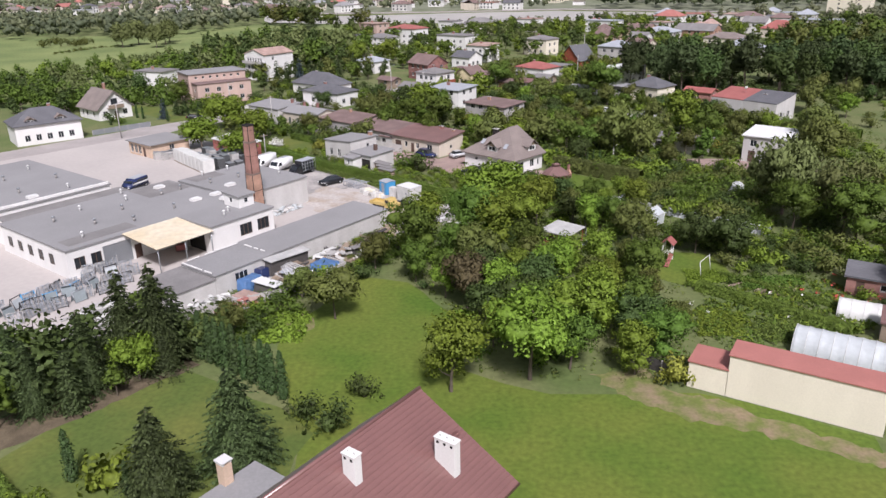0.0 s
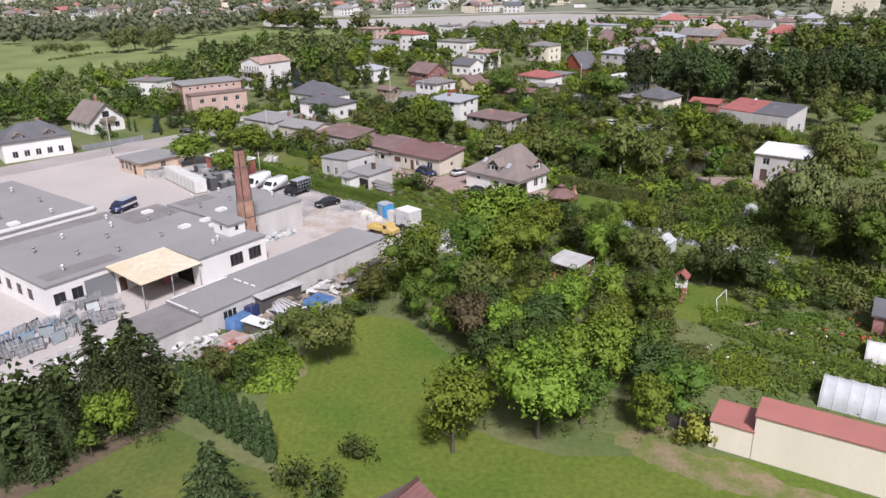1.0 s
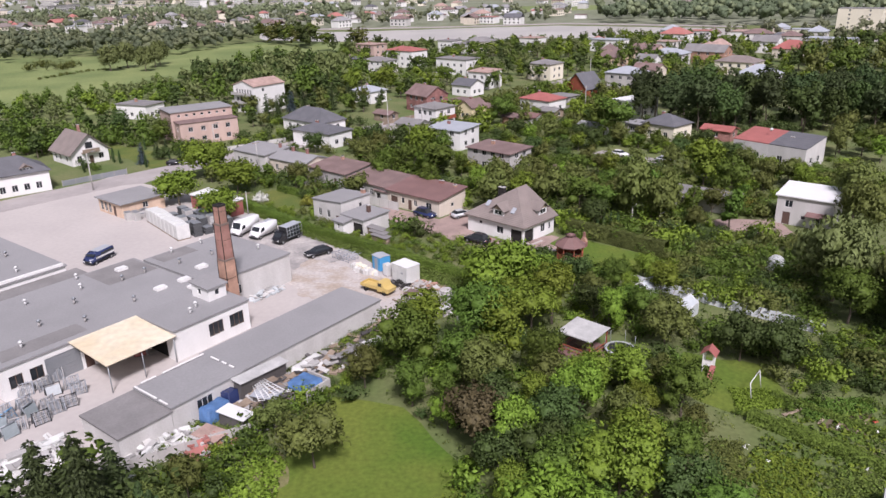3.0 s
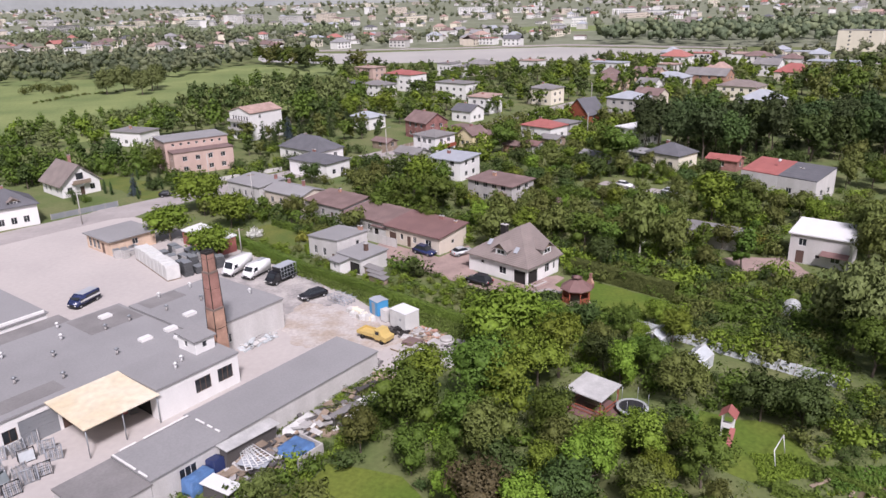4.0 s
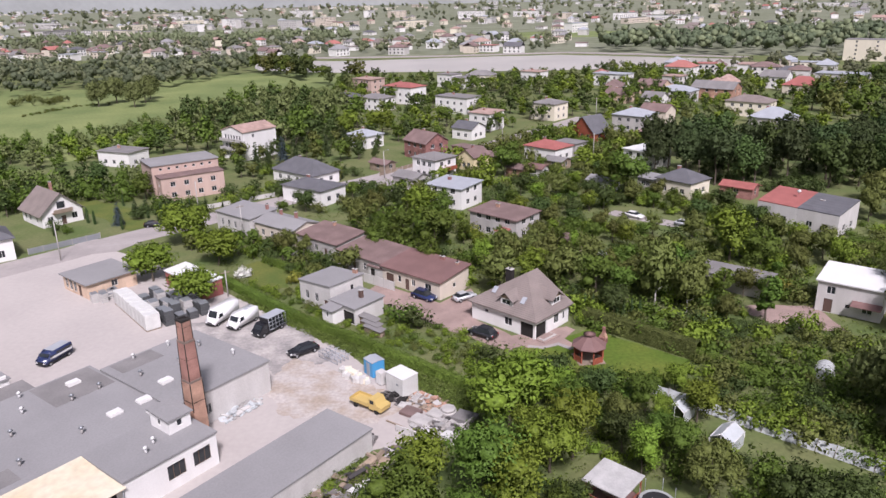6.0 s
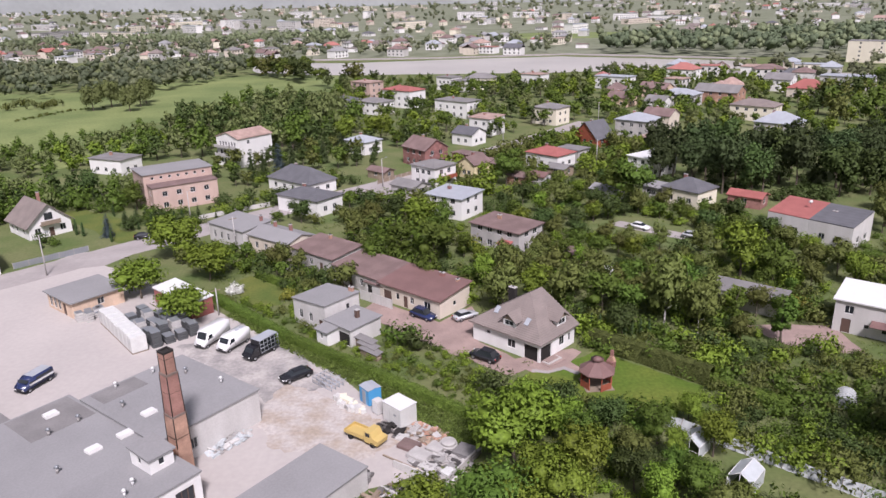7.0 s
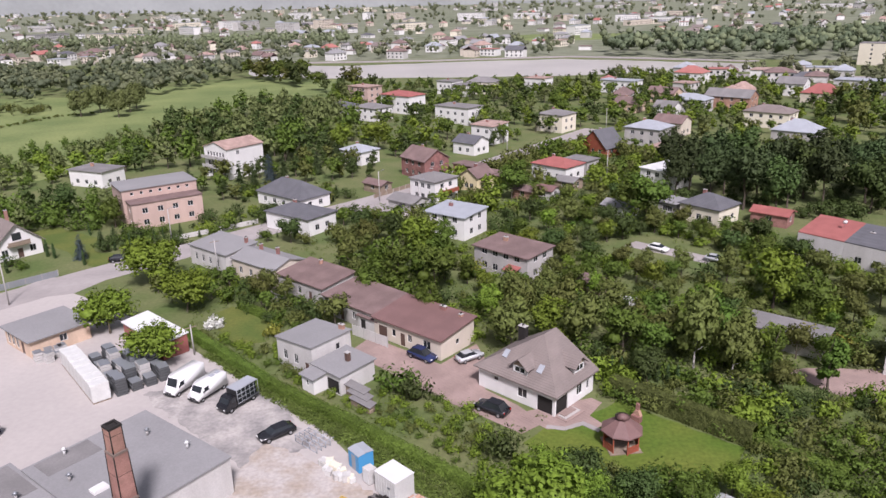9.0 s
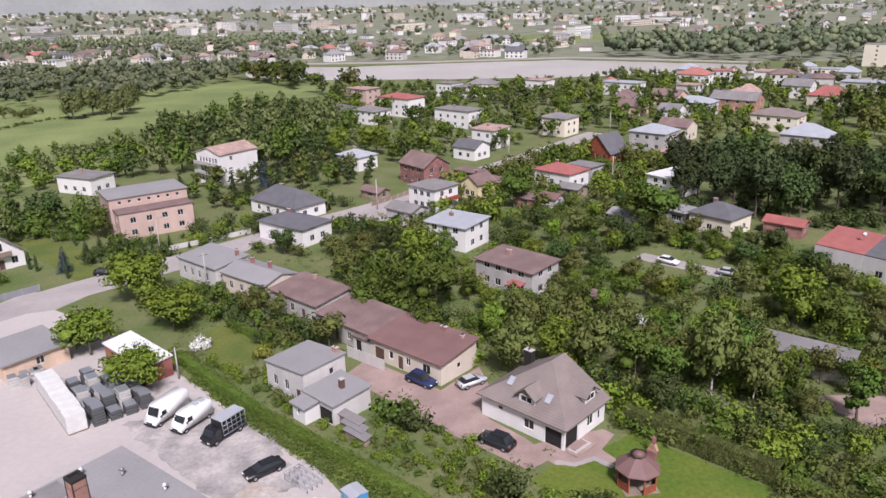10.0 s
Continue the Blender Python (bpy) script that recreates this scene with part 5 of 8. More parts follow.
# salmon building: low front block and taller rear block
pk = simple(-80.9, 223.6, 16.6, 5.0, 6.2, "flat", 0, "pink", "felt_brown", "low front wing of the salmon-pink building", rot=38, nf=4, nr=1, storeys=2, over=0.2, chim=0, name="salmon_wing")
pk2 = house(-86.2, 230.4, 38, 17.8, 11.0, 8.6, roof="flat", rise=0, over=0.3, wall="pink", roof_mat="felt", label="salmon-pink two-storey building with flat grey roof", name="salmon_building",
            sides="f:" + rows_of(17.8, 7, 0.8, 0.7, 7.2) + ";r:" + rows_of(11, 2, 1.0, 1.3, 1.2))
simple(-118.5, 263.5, 13, 8.5, 4.8, "flat", 0, "white", "felt_dark", "small white flat-roofed house", rot=-20, nf=3, nr=2)
bw = house(-80.4, 275.0, -34, 11.0, 13.5, 9.2, roof="gable_y", rise=1.8, over=0.3, wall="white", roof_mat="metal_rust", label="tall white house with rusty pink roof and balconies",
           sides="f:" + rows_of(11, 5, 1.2, 1.5, 1.0) + ";f:" + rows_of(11, 5, 1.2, 1.5, 3.8) + ";f:" + rows_of(11, 6, 0.9, 1.4, 6.6) + ";r:w1x1.2@4,7.2 w1x1.2@7.5,1.4 w1x1.2@9,1.4")
for z in (3.2, 6.0):
    part("balcony", boxes((-5.5, 5.5, -6.75 - 1.2, -6.76, z, z + 0.15), (-5.5, 5.5, -6.75 - 1.2, -6.75 - 1.14, z + 0.15, z + 1.0)), M["greywall"], bw)
simple(-53.5, 239.5, 17.5, 9.6, 3.2, "hip", 3.4, "white", "tile_dark", "wide white bungalow with dark hipped roof", rot=-37, nf=4, nr=2)
simple(-46.5, 218.6, 14.0, 8.8, 4.0, "hip", 1.6, "white", "tile_dark", "white house with low dark hipped roof", rot=-33, nf=2, nr=2)
simple(-44.0, 290.0, 10, 8, 4.2, "hip", 1.6, "white", "metal_grey", "white house with pale grey hipped roof", nf=3)
simple(-21.2, 270.5, 11.5, 9.0, 5.6, "gable", 3.0, "brick", "felt_brown", "red brick house with brown gable roof", rot=-48, nf=3, storeys=2)
w2 = simple(-16.8, 243.5, 9.0, 8.6, 5.8, "hip", 1.3, "white", "felt_dark", "white two-storey cube house with balcony", rot=-40, nf=3, storeys=2)
part("balcony", boxes((4.5, 6.2, -3.2, 3.0, 2.6, 2.75), (6.14, 6.2, -3.2, 3.0, 2.75, 3.7)), M["wood_red"], w2)
simple(-22.5, 233.0, 8.5, 6, 2.8, "gable", 1.3, "greywall", "felt_dark", "low grey garage with shallow roof", rot=-38, nf=1, nr=1, chim=0, name="garage", category="garage")
simple(-9.9, 214.2, 10.6, 9.0, 5.2, "shed", 0.4, "white", "metal_grey", "white flat-roofed house with blue-grey roof", rot=-33, nf=3, storeys=2)
bf = simple(2.0, 189.2, 12.8, 8.0, 5.0, "shed", 0.4, "greywall", "felt_brown", "old grey house with flat brown roof", rot=-40, nf=4, storeys=2, chim=1)
part("porch_roof", roof_shape("shed", 2.0, 5.0, -6.0, -4.0, 2.6, 0.5, 0.12), M["metal_red"], bf)
simple(-5.5, 253.5, 6, 7, 4.2, "gable_y", 2.2, "yellow", "felt_brown", "small pale yellow gabled house", rot=-40, nf=2, nr=2)
simple(-8.0, 268.0, 8, 5, 3.8, "flat", 0, "brick", "felt_brown", "low red brick outbuilding", rot=-40, nf=2, nr=1, chim=0, name="outbuilding", category="outbuilding")
simple(17.8, 266.0, 12.0, 9.0, 4.2, "hip", 1.7, "white", "metal_red", "pale house with bright red hipped roof", rot=-42, nf=3)
simple(25.5, 273.0, 8, 6, 4.0, "flat", 0, "greywall", "felt_dark", "grey flat-roofed side building", rot=-42, nf=2, nr=1, chim=0, name="outbuilding", category="outbuilding")
simple(35.5, 299.0, 11.0, 9.0, 3.0, "gable_y", 5.5, "wood_red", "tile_dark", "dark timber house with steep black roof", rot=-50, nf=3)
simple(-8.0, 303.0, 9, 8, 4.0, "gable", 2.2, "white", "tile_dark", "small white house with dark roof", nf=2)
simple(-1.5, 322.0, 10, 9, 6.4, "shed", 0.5, "white", "metal_rust", "white two-storey house with pinkish roof", nf=2, storeys=2)
simple(-14.0, 366.0, 18, 10, 7.0, "flat", 0, "white", "felt_dark", "long white flat-roofed house", nf=4, storeys=2)
simple(-68.0, 392.0, 12, 9, 4.5, "hip", 1.6, "white", "tile_dark", "white house with dark hipped roof", nf=3)
simple(-52.0, 377.0, 14, 10, 5.5, "hip", 1.6, "white", "felt_dark", "white house with low dark roof", nf=3, storeys=2)
simple(-41.0, 398.0, 18, 11, 8.0, "hip", 1.6, "white", "metal_red", "large white house with red roof", nf=4, storeys=2)
simple(-63.5, 430.0, 14, 10, 8.5, "flat", 0, "pink", "metal_rust", "tall pale pink block house", nf=3, storeys=3)
simple(-22.0, 461.0, 11, 9, 7.0, "flat", 0, "white", "felt_dark", "white cube house by the water", nf=3, storeys=2)
simple(24.5, 344.0, 11.5, 10, 6.6, "hip", 1.5, "cream", "felt_dark", "cream cube house with low grey roof", nf=3, storeys=2)
simple(26.0, 464.0, 12, 10, 7.5, "flat", 0, "white", "metal_rust", "white cube house with reddish roof", nf=3, storeys=2)
simple(68.5, 455.0, 20, 10, 6.5, "flat", 0, "white", "metal_grey", "long white flat-roofed house", nf=5, storeys=2)
simple(54.0, 315.0, 13, 11, 6.0, "hip", 2.2, "greywall", "metal_grey", "grey house with grey hipped roof", nf=3, storeys=2)
simple(66.0, 332.0, 11, 9, 5.0, "gable", 2.4, "beige", "felt_brown", "beige gabled house beside the park", nf=3)
simple(55.0, 293.0, 8, 7, 3.4, "flat", 0, "peach", "metal_rust", "low pinkish terrace house", nf=2, chim=0)
simple(115.0, 492.0, 16, 12, 6, "hip", 3.5, "white", "metal_coral", "white house with coral hipped roof", nf=3, storeys=2)
simple(83.0, 419.0, 14, 10, 4.5, "gable", 2.5, "peach", "felt_brown", "brownish gabled town house", nf=3)
simple(87.0, 387.0, 16, 11, 5.5, "hip", 2.2, "offwhite", "metal_grey", "pale house with grey roof", nf=3, storeys=2)
simple(107.0, 395.0, 20, 11, 5.5, "gable", 3.0, "brick", "felt_dark", "long red brick house with grey roof", nf=4, storeys=2)
simple(107.0, 347.0, 17, 11, 5.8, "hip", 2.2, "cream", "tile_grey", "cream house with grey-brown hipped roof", nf=4, storeys=2)
simple(102.0, 308.0, 14, 11, 5.5, "hip", 3.4, "greywall", "metal_grey", "house with steep blue-grey roof", nf=3)
simple(152.0, 407.0, 16, 11, 4.5, "hip", 4.0, "beige", "metal_red", "house with big red hipped roof", nf=3)
simple(184.0, 437.0, 24, 12, 6.5, "flat", 0, "offwhite", "metal_grey", "long pale flat-roofed building", nf=6, storeys=2, chim=0)
simple(149.0, 434.0, 13, 10, 6.0, "gable", 3.0, "white", "felt_dark", "white two-storey gabled house", nf=3, storeys=2)
simple(46.0, 254.0, 8, 12, 5.6, "flat", 0, "white", "metal_white", "white modern flat-roofed block", rot=-50, nf=2, nr=3, storeys=2, chim=0)
simple(-5.0, 480.0, 10, 8, 5, "flat", 0, "beige", "felt_dark", "beige flat-roofed house by the water", nf=3, chim=0)
simple(61.0, 390.0, 11, 9, 4, "gable", 2.4, "peach", "felt_brown", "brownish gabled house in gardens", nf=2)
simple(74.5, 376.0, 9, 8, 4, "gable", 2.4, "white", "felt_dark", "small white gabled house", nf=2)
for x, y, w, d, h, rm, wl_ in ((0.5, 260, 6, 5, 2.8, "felt_brown", "wood"), (7.5, 243, 6, 4, 2.6, "felt_brown", "brick"), (13, 243, 5, 4, 2.6, "metal_brown", "offwhite"), (19.5, 253, 6, 5, 2.5, "felt_dark", "wood"), (29.2, 227.5, 7, 5.5, 2.6, "felt", "white"), (16, 179, 4, 3, 2.2, "felt_brown", "wood"),
                              (62, 219.5, 8, 5, 2.8, "metal_red", "brick"), (-33, 252, 7, 4, 2.4, "felt_brown", "wood")):
    simple(x, y, w, d, h, "gable", 1.0, wl_, rm, "small garden outbuilding with shallow roof", nf=1, nr=1, chim=0, name="outbuilding", category="outbuilding")
hr = simple(48.6, 222.5, 10.0, 8.6, 4.0, "hip", 2.4, "cream", "tile_dark", "cream bungalow with grey hipped roof", rot=-47, nf=3, nr=2)
simple(42.2, 228.6, 5.0, 6.0, 3.0, "flat", 0, "greywall", "felt", "low grey side wing of the bungalow", rot=-47, nf=2, nr=1, chim=0, name="side_wing")
# long house, one half roofed red, the other grey
for s, rm, lab in ((-1, "metal_red", "pale half of a house with red sheet roof"), (1, "tile_dark", "pale half of a house with dark grey roof")):
    a = radians(-47)
    simple(68.6 + s * 4.45 * math.cos(a), 195.2 + s * 4.45 * math.sin(a), 8.85, 9.4, 4.6, "shed", 1.6, "offwhite", rm, lab, rot=-47, nf=2, nr=2, storeys=2, over=0.02, chim=1 if s > 0 else 0)
dish = root("satellite_dish", pose(67.2, 197.0, 6.6, 0, 0, -47), "white round satellite dish on the roof", "satellite dish")
bm = bmesh.new()
tube(bm, (0, 0, 0.5), (0, -0.12, 0.62), 0.45, 0.2, 14)
part("bowl", bm, M["frame"], dish)
bm = bmesh.new()
tube(bm, (0, 0, -0.6), (0, 0, 0.55), 0.03, 0.03, 6)
part("mast", bm, M["steel"], dish)
wrh = house(57.6, 149.0, -35, 9.4, 8.0, 5.2, roof="shed", rise=0.6, over=0.35, wall="offwhite", roof_mat="metal_white", label="plain grey-white house with white sheet roof",
            sides="f:w1.3x1.3@2,3.2 d1.3x2.3@1.8 w0.8x0.7@4.6,1.3 w1.5x1.2@7.4,1;l:w1x1.2@3,1")
part("awning", roof_shape("shed", 0.5, 4.8, -6.0, -4.0, 2.6, 0.3, 0.08), M["metal_brown"], wrh)
house(41.5, 158.5, -36, 12.5, 6.0, 2.7, roof="flat", rise=0, over=0.2, wall="greywall", roof_mat="felt_dark", name="garage_row", category="garage", label="low garage row with dark flat roof", sides="f:o2x2@3")
# street-corner villas
va = house(-107.0, 201.5, -38, 11.5, 9.5, 3.4, roof="gable", rise=4.8, over=0.7, wall="white", roof_mat="tile_grey", label="white gabled villa with grey tiled roof",
           sides="f:w1.2x1.4@2,0.9 w1.2x1.4@4.6,0.9 w1x1.4@8.5,0.9;r:w1.3x1.5@2,0.9 d1.1x2.1@5 w1.3x1.5@7.6,0.9", chimneys=((-1.5, 1.2, 6, 9, 0.6, 0.6),))
part("gable_balcony", boxes((5.75, 6.9, -2.2, 2.2, 3.0, 3.15), (6.84, 6.9, -2.2, 2.2, 3.15, 4.0)), M["wood"], va)
part("gable_window", boxes((5.72, 5.80, -0.9, 0.9, 4.0, 5.6)), M["glass"], va)
vb = house(-107.5, 172.0, 42, 14.5, 9.5, 4.6, roof="hip", rise=3.2, over=0.5, wall="white", roof_mat="tile_dark", label="white villa with dark hipped roof and dormers",
           sides="f:" + rows_of(14.5, 5, 1.2, 1.5, 0.9) + ";r:" + rows_of(9.5, 3, 1.2, 1.5, 0.9), chimneys=((2, 1, 6, 8.4, 0.7, 0.6),))
for x in (-3.5, 3.0):
    dormer(vb, pose(x, -4.2, 4.7), 1.7, 2.6, 1.2, 0.8)
# apartment tower behind the park
ap = simple(262.0, 575.0, 28, 15, 14, "flat", 0, "cream", "felt_dark", "tall plain cream apartment block", rot=-35, nf=2, nr=3, storeys=6, chim=0, over=0.1, name="apartment_block")

# ---------- vehicles ----------
def car(x, y, rot, L, W, H, paint_key, label, category="car", van=False, z=0.04):
    ob = root("van" if van else "car", pose(x, y, z, 0, 0, rot), label, category, "parked vehicles")
    w = W / 2
    if van:
        prof = [(-L / 2, 0.35), (L / 2 - 0.1, 0.35), (L / 2, 0.75), (L / 2 - 0.12, 1.05), (L / 2 - 0.7, 1.28), (L / 2 - 1.25, H - 0.2), (L / 2 - 1.65, H), (-L / 2 + 0.15, H), (-L / 2, H - 0.15)]
    else:
        prof = [(-L / 2, 0.32), (L / 2 - 0.05, 0.3), (L / 2, 0.62), (L / 2 - 0.15, 0.82), (L / 2 - 1.1, 0.98), (L / 2 - 1.2, 1.0), (-L / 2 + 0.25, 1.02), (-L / 2, 0.92)]
    bm = bmesh.new()
    prism(bm, prof, -w, w)
    bmesh.ops.bevel(bm, geom=[e for e in bm.edges], offset=0.07, segments=2, affect="EDGES")
    for f in bm.faces:
        f.smooth = True
    body = part("body", bm, M[paint_key], ob)
    if not van:
        bm = bmesh.new()
        base = [(L / 2 - 1.15, 0.97), (-L / 2 + 0.3, 0.97)]
        top = [(L / 2 - 1.95, H - 0.06), (-L / 2 + 0.95, H - 0.06)]
        q = [bm.verts.new((px, s * (w - 0.08), pz)) for s in (-1, 1) for px, pz in base] + [bm.verts.new((px, s * (w - 0.28), pz)) for s in (-1, 1) for px, pz in top]
        for f in ((0, 2, 6, 4), (3, 1, 5, 7), (1, 0, 4, 5), (2, 3, 7, 6), (4, 6, 7, 5)):
            bm.faces.new([q[i] for i in f])
        bmesh.ops.recalc_face_normals(bm, faces=list(bm.faces))
        part("cabin_glass", bm, M["glass"], ob)
        part("roof", boxes((-L / 2 + 0.9, L / 2 - 1.9, -w + 0.26, w - 0.26, H - 0.07, H), bevel=0.03), M[paint_key], ob)
    else:
        bm = bmesh.new()
        n = Vector((0.87, 0, 0.5))
        c = [(L / 2 - 0.76, 1.38), (L / 2 - 1.2, H - 0.34)]
        vs = [bm.verts.new((px + 0.06, s * (w - 0.16), pz + 0.04)) for px, pz in c for s in (-1, 1)]
        bm.faces.new((vs[0], vs[1], vs[3], vs[2]))
        part("windscreen", bm, M["glass"], ob)
        for s in (-1, 1):
            part("side_window", boxes((L / 2 - 2.1, L / 2 - 1.3, s * w - 0.012, s * w + 0.012, 1.3, H - 0.55 if H < 2.2 else 1.95)), M["glass"], ob)
        part("front_bumper", boxes((L / 2 - 0.16, L / 2 + 0.03, -w + 0.06, w - 0.06, 0.36, 0.6), bevel=0.03), M["plastic_black"], ob)
        part("grille", boxes((L / 2 - 0.1, L / 2 + 0.015, -0.5, 0.5, 0.66, 0.86), bevel=0.02), M["plastic_black"], ob)
        for s in (-1, 1):
            part("mirror", boxes((L / 2 - 1.15, L / 2 - 1.0, s * (w + 0.12) - 0.09, s * (w + 0.12) + 0.09, 1.3, 1.62), bevel=0.03), M["plastic_black"], ob)
            part("sill_trim", boxes((-L / 2 + 0.1, L / 2 - 0.3, s * w - 0.02, s * w + 0.02, 0.4, 0.52)), M["plastic_black"], ob)
            part("door_seam", boxes((L / 2 - 2.24, L / 2 - 2.2, s * w - 0.006, s * w + 0.006, 0.55, H - 0.35)), M["plastic_black"], ob)
    for s in (-1, 1):
        part("headlight", boxes((L / 2 - 0.12, L / 2 + 0.005, s * (w - 0.3) - 0.18, s * (w - 0.3) + 0.18, 0.62, 0.78), bevel=0.02), M["lamp_glass"], ob)
        part("tail_light", boxes((-L / 2 - 0.01, -L / 2 + 0.06, s * (w - 0.2) - 0.12, s * (w - 0.2) + 0.12, 0.7, 0.95), bevel=0.02), M["lamp_red"], ob)
        for px in (-L / 2 + 0.85, L / 2 - 0.9):
            bm = bmesh.new()
            tube(bm, (px, s * (w - 0.2), 0.33), (px, s * (w + 0.01), 0.33), 0.33, 0.33, 16)
            wh_ = part("wheel", bm, M["tyre"], ob)
            bm = bmesh.new()
            tube(bm, (px, s * (w + 0.0), 0.33), (px, s * (w + 0.02), 0.33), 0.2, 0.19, 12)
            part("rim", bm, M["rim"], wh_)
    return ob


car(-29.2, 131.9, 222, 4.7, 1.8, 1.45, "paint_black", "black saloon car parked on the yard")
car(-2.6, 138.0, 146, 4.7, 1.9, 1.75, "paint_black", "black off-road car beside the white house")
car(-5.8, 152.3, 36, 4.3, 1.75, 1.5, "paint_silver", "silver hatchback car on the driveway")
car(-12.8, 152.6, -36, 4.7, 1.85, 1.75, "paint_navy", "dark blue people carrier on the driveway")
car(32.3, 200.6, -38, 4.4, 1.75, 1.5, "paint_white", "white estate car on the garden lane")
car(42.0, 194.0, -30, 4.2, 1.7, 1.45, "paint_silver", "pale car half hidden by shrubs")
car(-79.5, 195.5, 20, 4.2, 1.75, 1.45, "paint_black", "black car at the street corner")
car(-45.3, 143.6, 248, 6.2, 2.0, 2.75, "paint_white", "tall white delivery van", "van", True)
vent_van = car(-41.4, 141.9, 245, 5.6, 2.0, 2.4, "paint_white", "white panel van with roof vents", "van", True)
for px, py, pz in ((-1.0, 0.0, 2.4), (-2.0, 0.0, 2.4)):
    part("roof_vent", boxes((px - 0.35, px + 0.35, -0.3, 0.3, pz - 0.02, pz + 0.1), bevel=0.03), M["metal_grey"], vent_van)
mb = car(-65.8, 129.4, 254, 5.2, 1.95, 2.0, "paint_navy", "dark blue and silver minibus on the yard", "van", True)
for s in (-1, 1):
    part("stripe", boxes((-2.5, 1.6, s * 0.975 - 0.012, s * 0.975 + 0.012, 0.95, 1.25)), M["metal_white"], mb)
    part("long_window", boxes((-2.3, 0.4, s * 0.975 - 0.012, s * 0.975 + 0.012, 1.32, 1.72)), M["glass"], mb)
part("roof_panel", boxes((-2.4, 0.8, -0.85, 0.85, 1.995, 2.03), bevel=0.01), M["metal_grey"], mb)
tk = root("glass_truck", pose(-36.4, 139.2, 0.04, 0, 0, 240), "black flatbed truck with tall glass-carrying rack", "truck", "parked vehicles")
bm = prism(bmesh.new(), [(0.9, 0.42), (2.75, 0.42), (2.9, 0.8), (2.75, 1.1), (2.3, 1.25), (1.85, 2.0), (1.6, 2.12), (0.9, 2.12)], -0.95, 0.95)
bmesh.ops.bevel(bm, geom=list(bm.edges), offset=0.06, segments=2, affect="EDGES")
part("cab", bm, M["paint_black"], tk)
bm = bmesh.new()
bm.faces.new([bm.verts.new(p) for p in ((2.32, -0.8, 1.32), (2.32, 0.8, 1.32), (1.93, 0.78, 1.95), (1.93, -0.78, 1.95))])
part("windscreen", bm, M["glass"], tk)
for s in (-1, 1):
    part("side_window", boxes((1.1, 1.8, s * 0.95 - 0.012, s * 0.95 + 0.012, 1.35, 1.9)), M["glass"], tk)
    part("headlight", boxes((2.72, 2.9, s * 0.68 - 0.18, s * 0.68 + 0.18, 0.7, 0.88), bevel=0.02), M["lamp_glass"], tk)
    for px in (-1.9, 1.9):
        bm = bmesh.new()
        tube(bm, (px, s * 0.74, 0.36), (px, s * 0.98, 0.36), 0.36, 0.36, 16)
        tyre = part("wheel", bm, M["tyre"], tk)
        bm = bmesh.new()
        tube(bm, (px, s * 0.97, 0.36), (px, s * 0.99, 0.36), 0.2, 0.19, 12)
        part("rim", bm, M["rim"], tyre)
    for k in range(6):
        bm = bmesh.new()
        tube(bm, (-2.85 + k * 0.72, s * 1.06, 0.7), (-2.85 + k * 0.72, s * 0.95, 2.75), 0.045, 0.045, 5)
        part("rack_post", bm, M["steel"], tk)
    for z in (0.85, 1.5, 2.1, 2.72):
        bm = bmesh.new()
        tube(bm, (-2.9, s * (1.1 - 0.053 * z), z), (0.8, s * (1.1 - 0.053 * z), z), 0.04, 0.04, 5)
        part("rack_rail", bm, M["steel"], tk)
    part("glass_sheet", boxes((-2.7, 0.6, -0.02, 0.02, 0.8, 2.5)), M["glass"], tk, at=pose(0, s * 0.8, 0, s * 4, 0, 0))
part("flatbed", boxes((-2.95, 0.85, -1.05, 1.05, 0.6, 0.78), bevel=0.02), M["plastic_black"], tk)
part("rack_top", boxes((-2.9, 0.8, -0.93, 0.93, 2.72, 2.79)), M["metal_grey"], tk)
part("headboard", boxes((0.78, 0.85, -0.95, 0.95, 0.78, 2.72)), M["plastic_black"], tk)

# yellow pickup
pu = root("pickup_truck", pose(-17.0, 117.0, 0.04, 0, 0, -32), "old yellow flatbed pickup truck", "truck", "parked vehicles")
part("cab", prism(bmesh.new(), [(0.6, 0.5), (2.6, 0.5), (2.7, 1.1), (1.9, 1.25), (1.5, 1.95), (0.6, 1.95)], -0.95, 0.95), M["paint_yellow"], pu)
part("cabin_glass", boxes((0.8, 1.45, -0.965, 0.965, 1.3, 1.8)), M["glass"], pu)
bm = boxes((-2.6, 0.5, -1.0, 1.0, 0.75, 0.85), (-2.6, 0.5, -1.0, -0.95, 0.85, 1.2), (-2.6, 0.5, 0.95, 1.0, 0.85, 1.2), (-2.6, -2.55, -0.95, 0.95, 0.85, 1.2))
part("flatbed", bm, M["paint_yellow"], pu)
for px in (-1.7, 1.8):
    for s in (-1, 1):
        bm = bmesh.new()
        tube(bm, (px, s * 0.7, 0.36), (px, s * 0.95, 0.36), 0.36, 0.36, 14)
        part("wheel", bm, M["tyre"], pu)

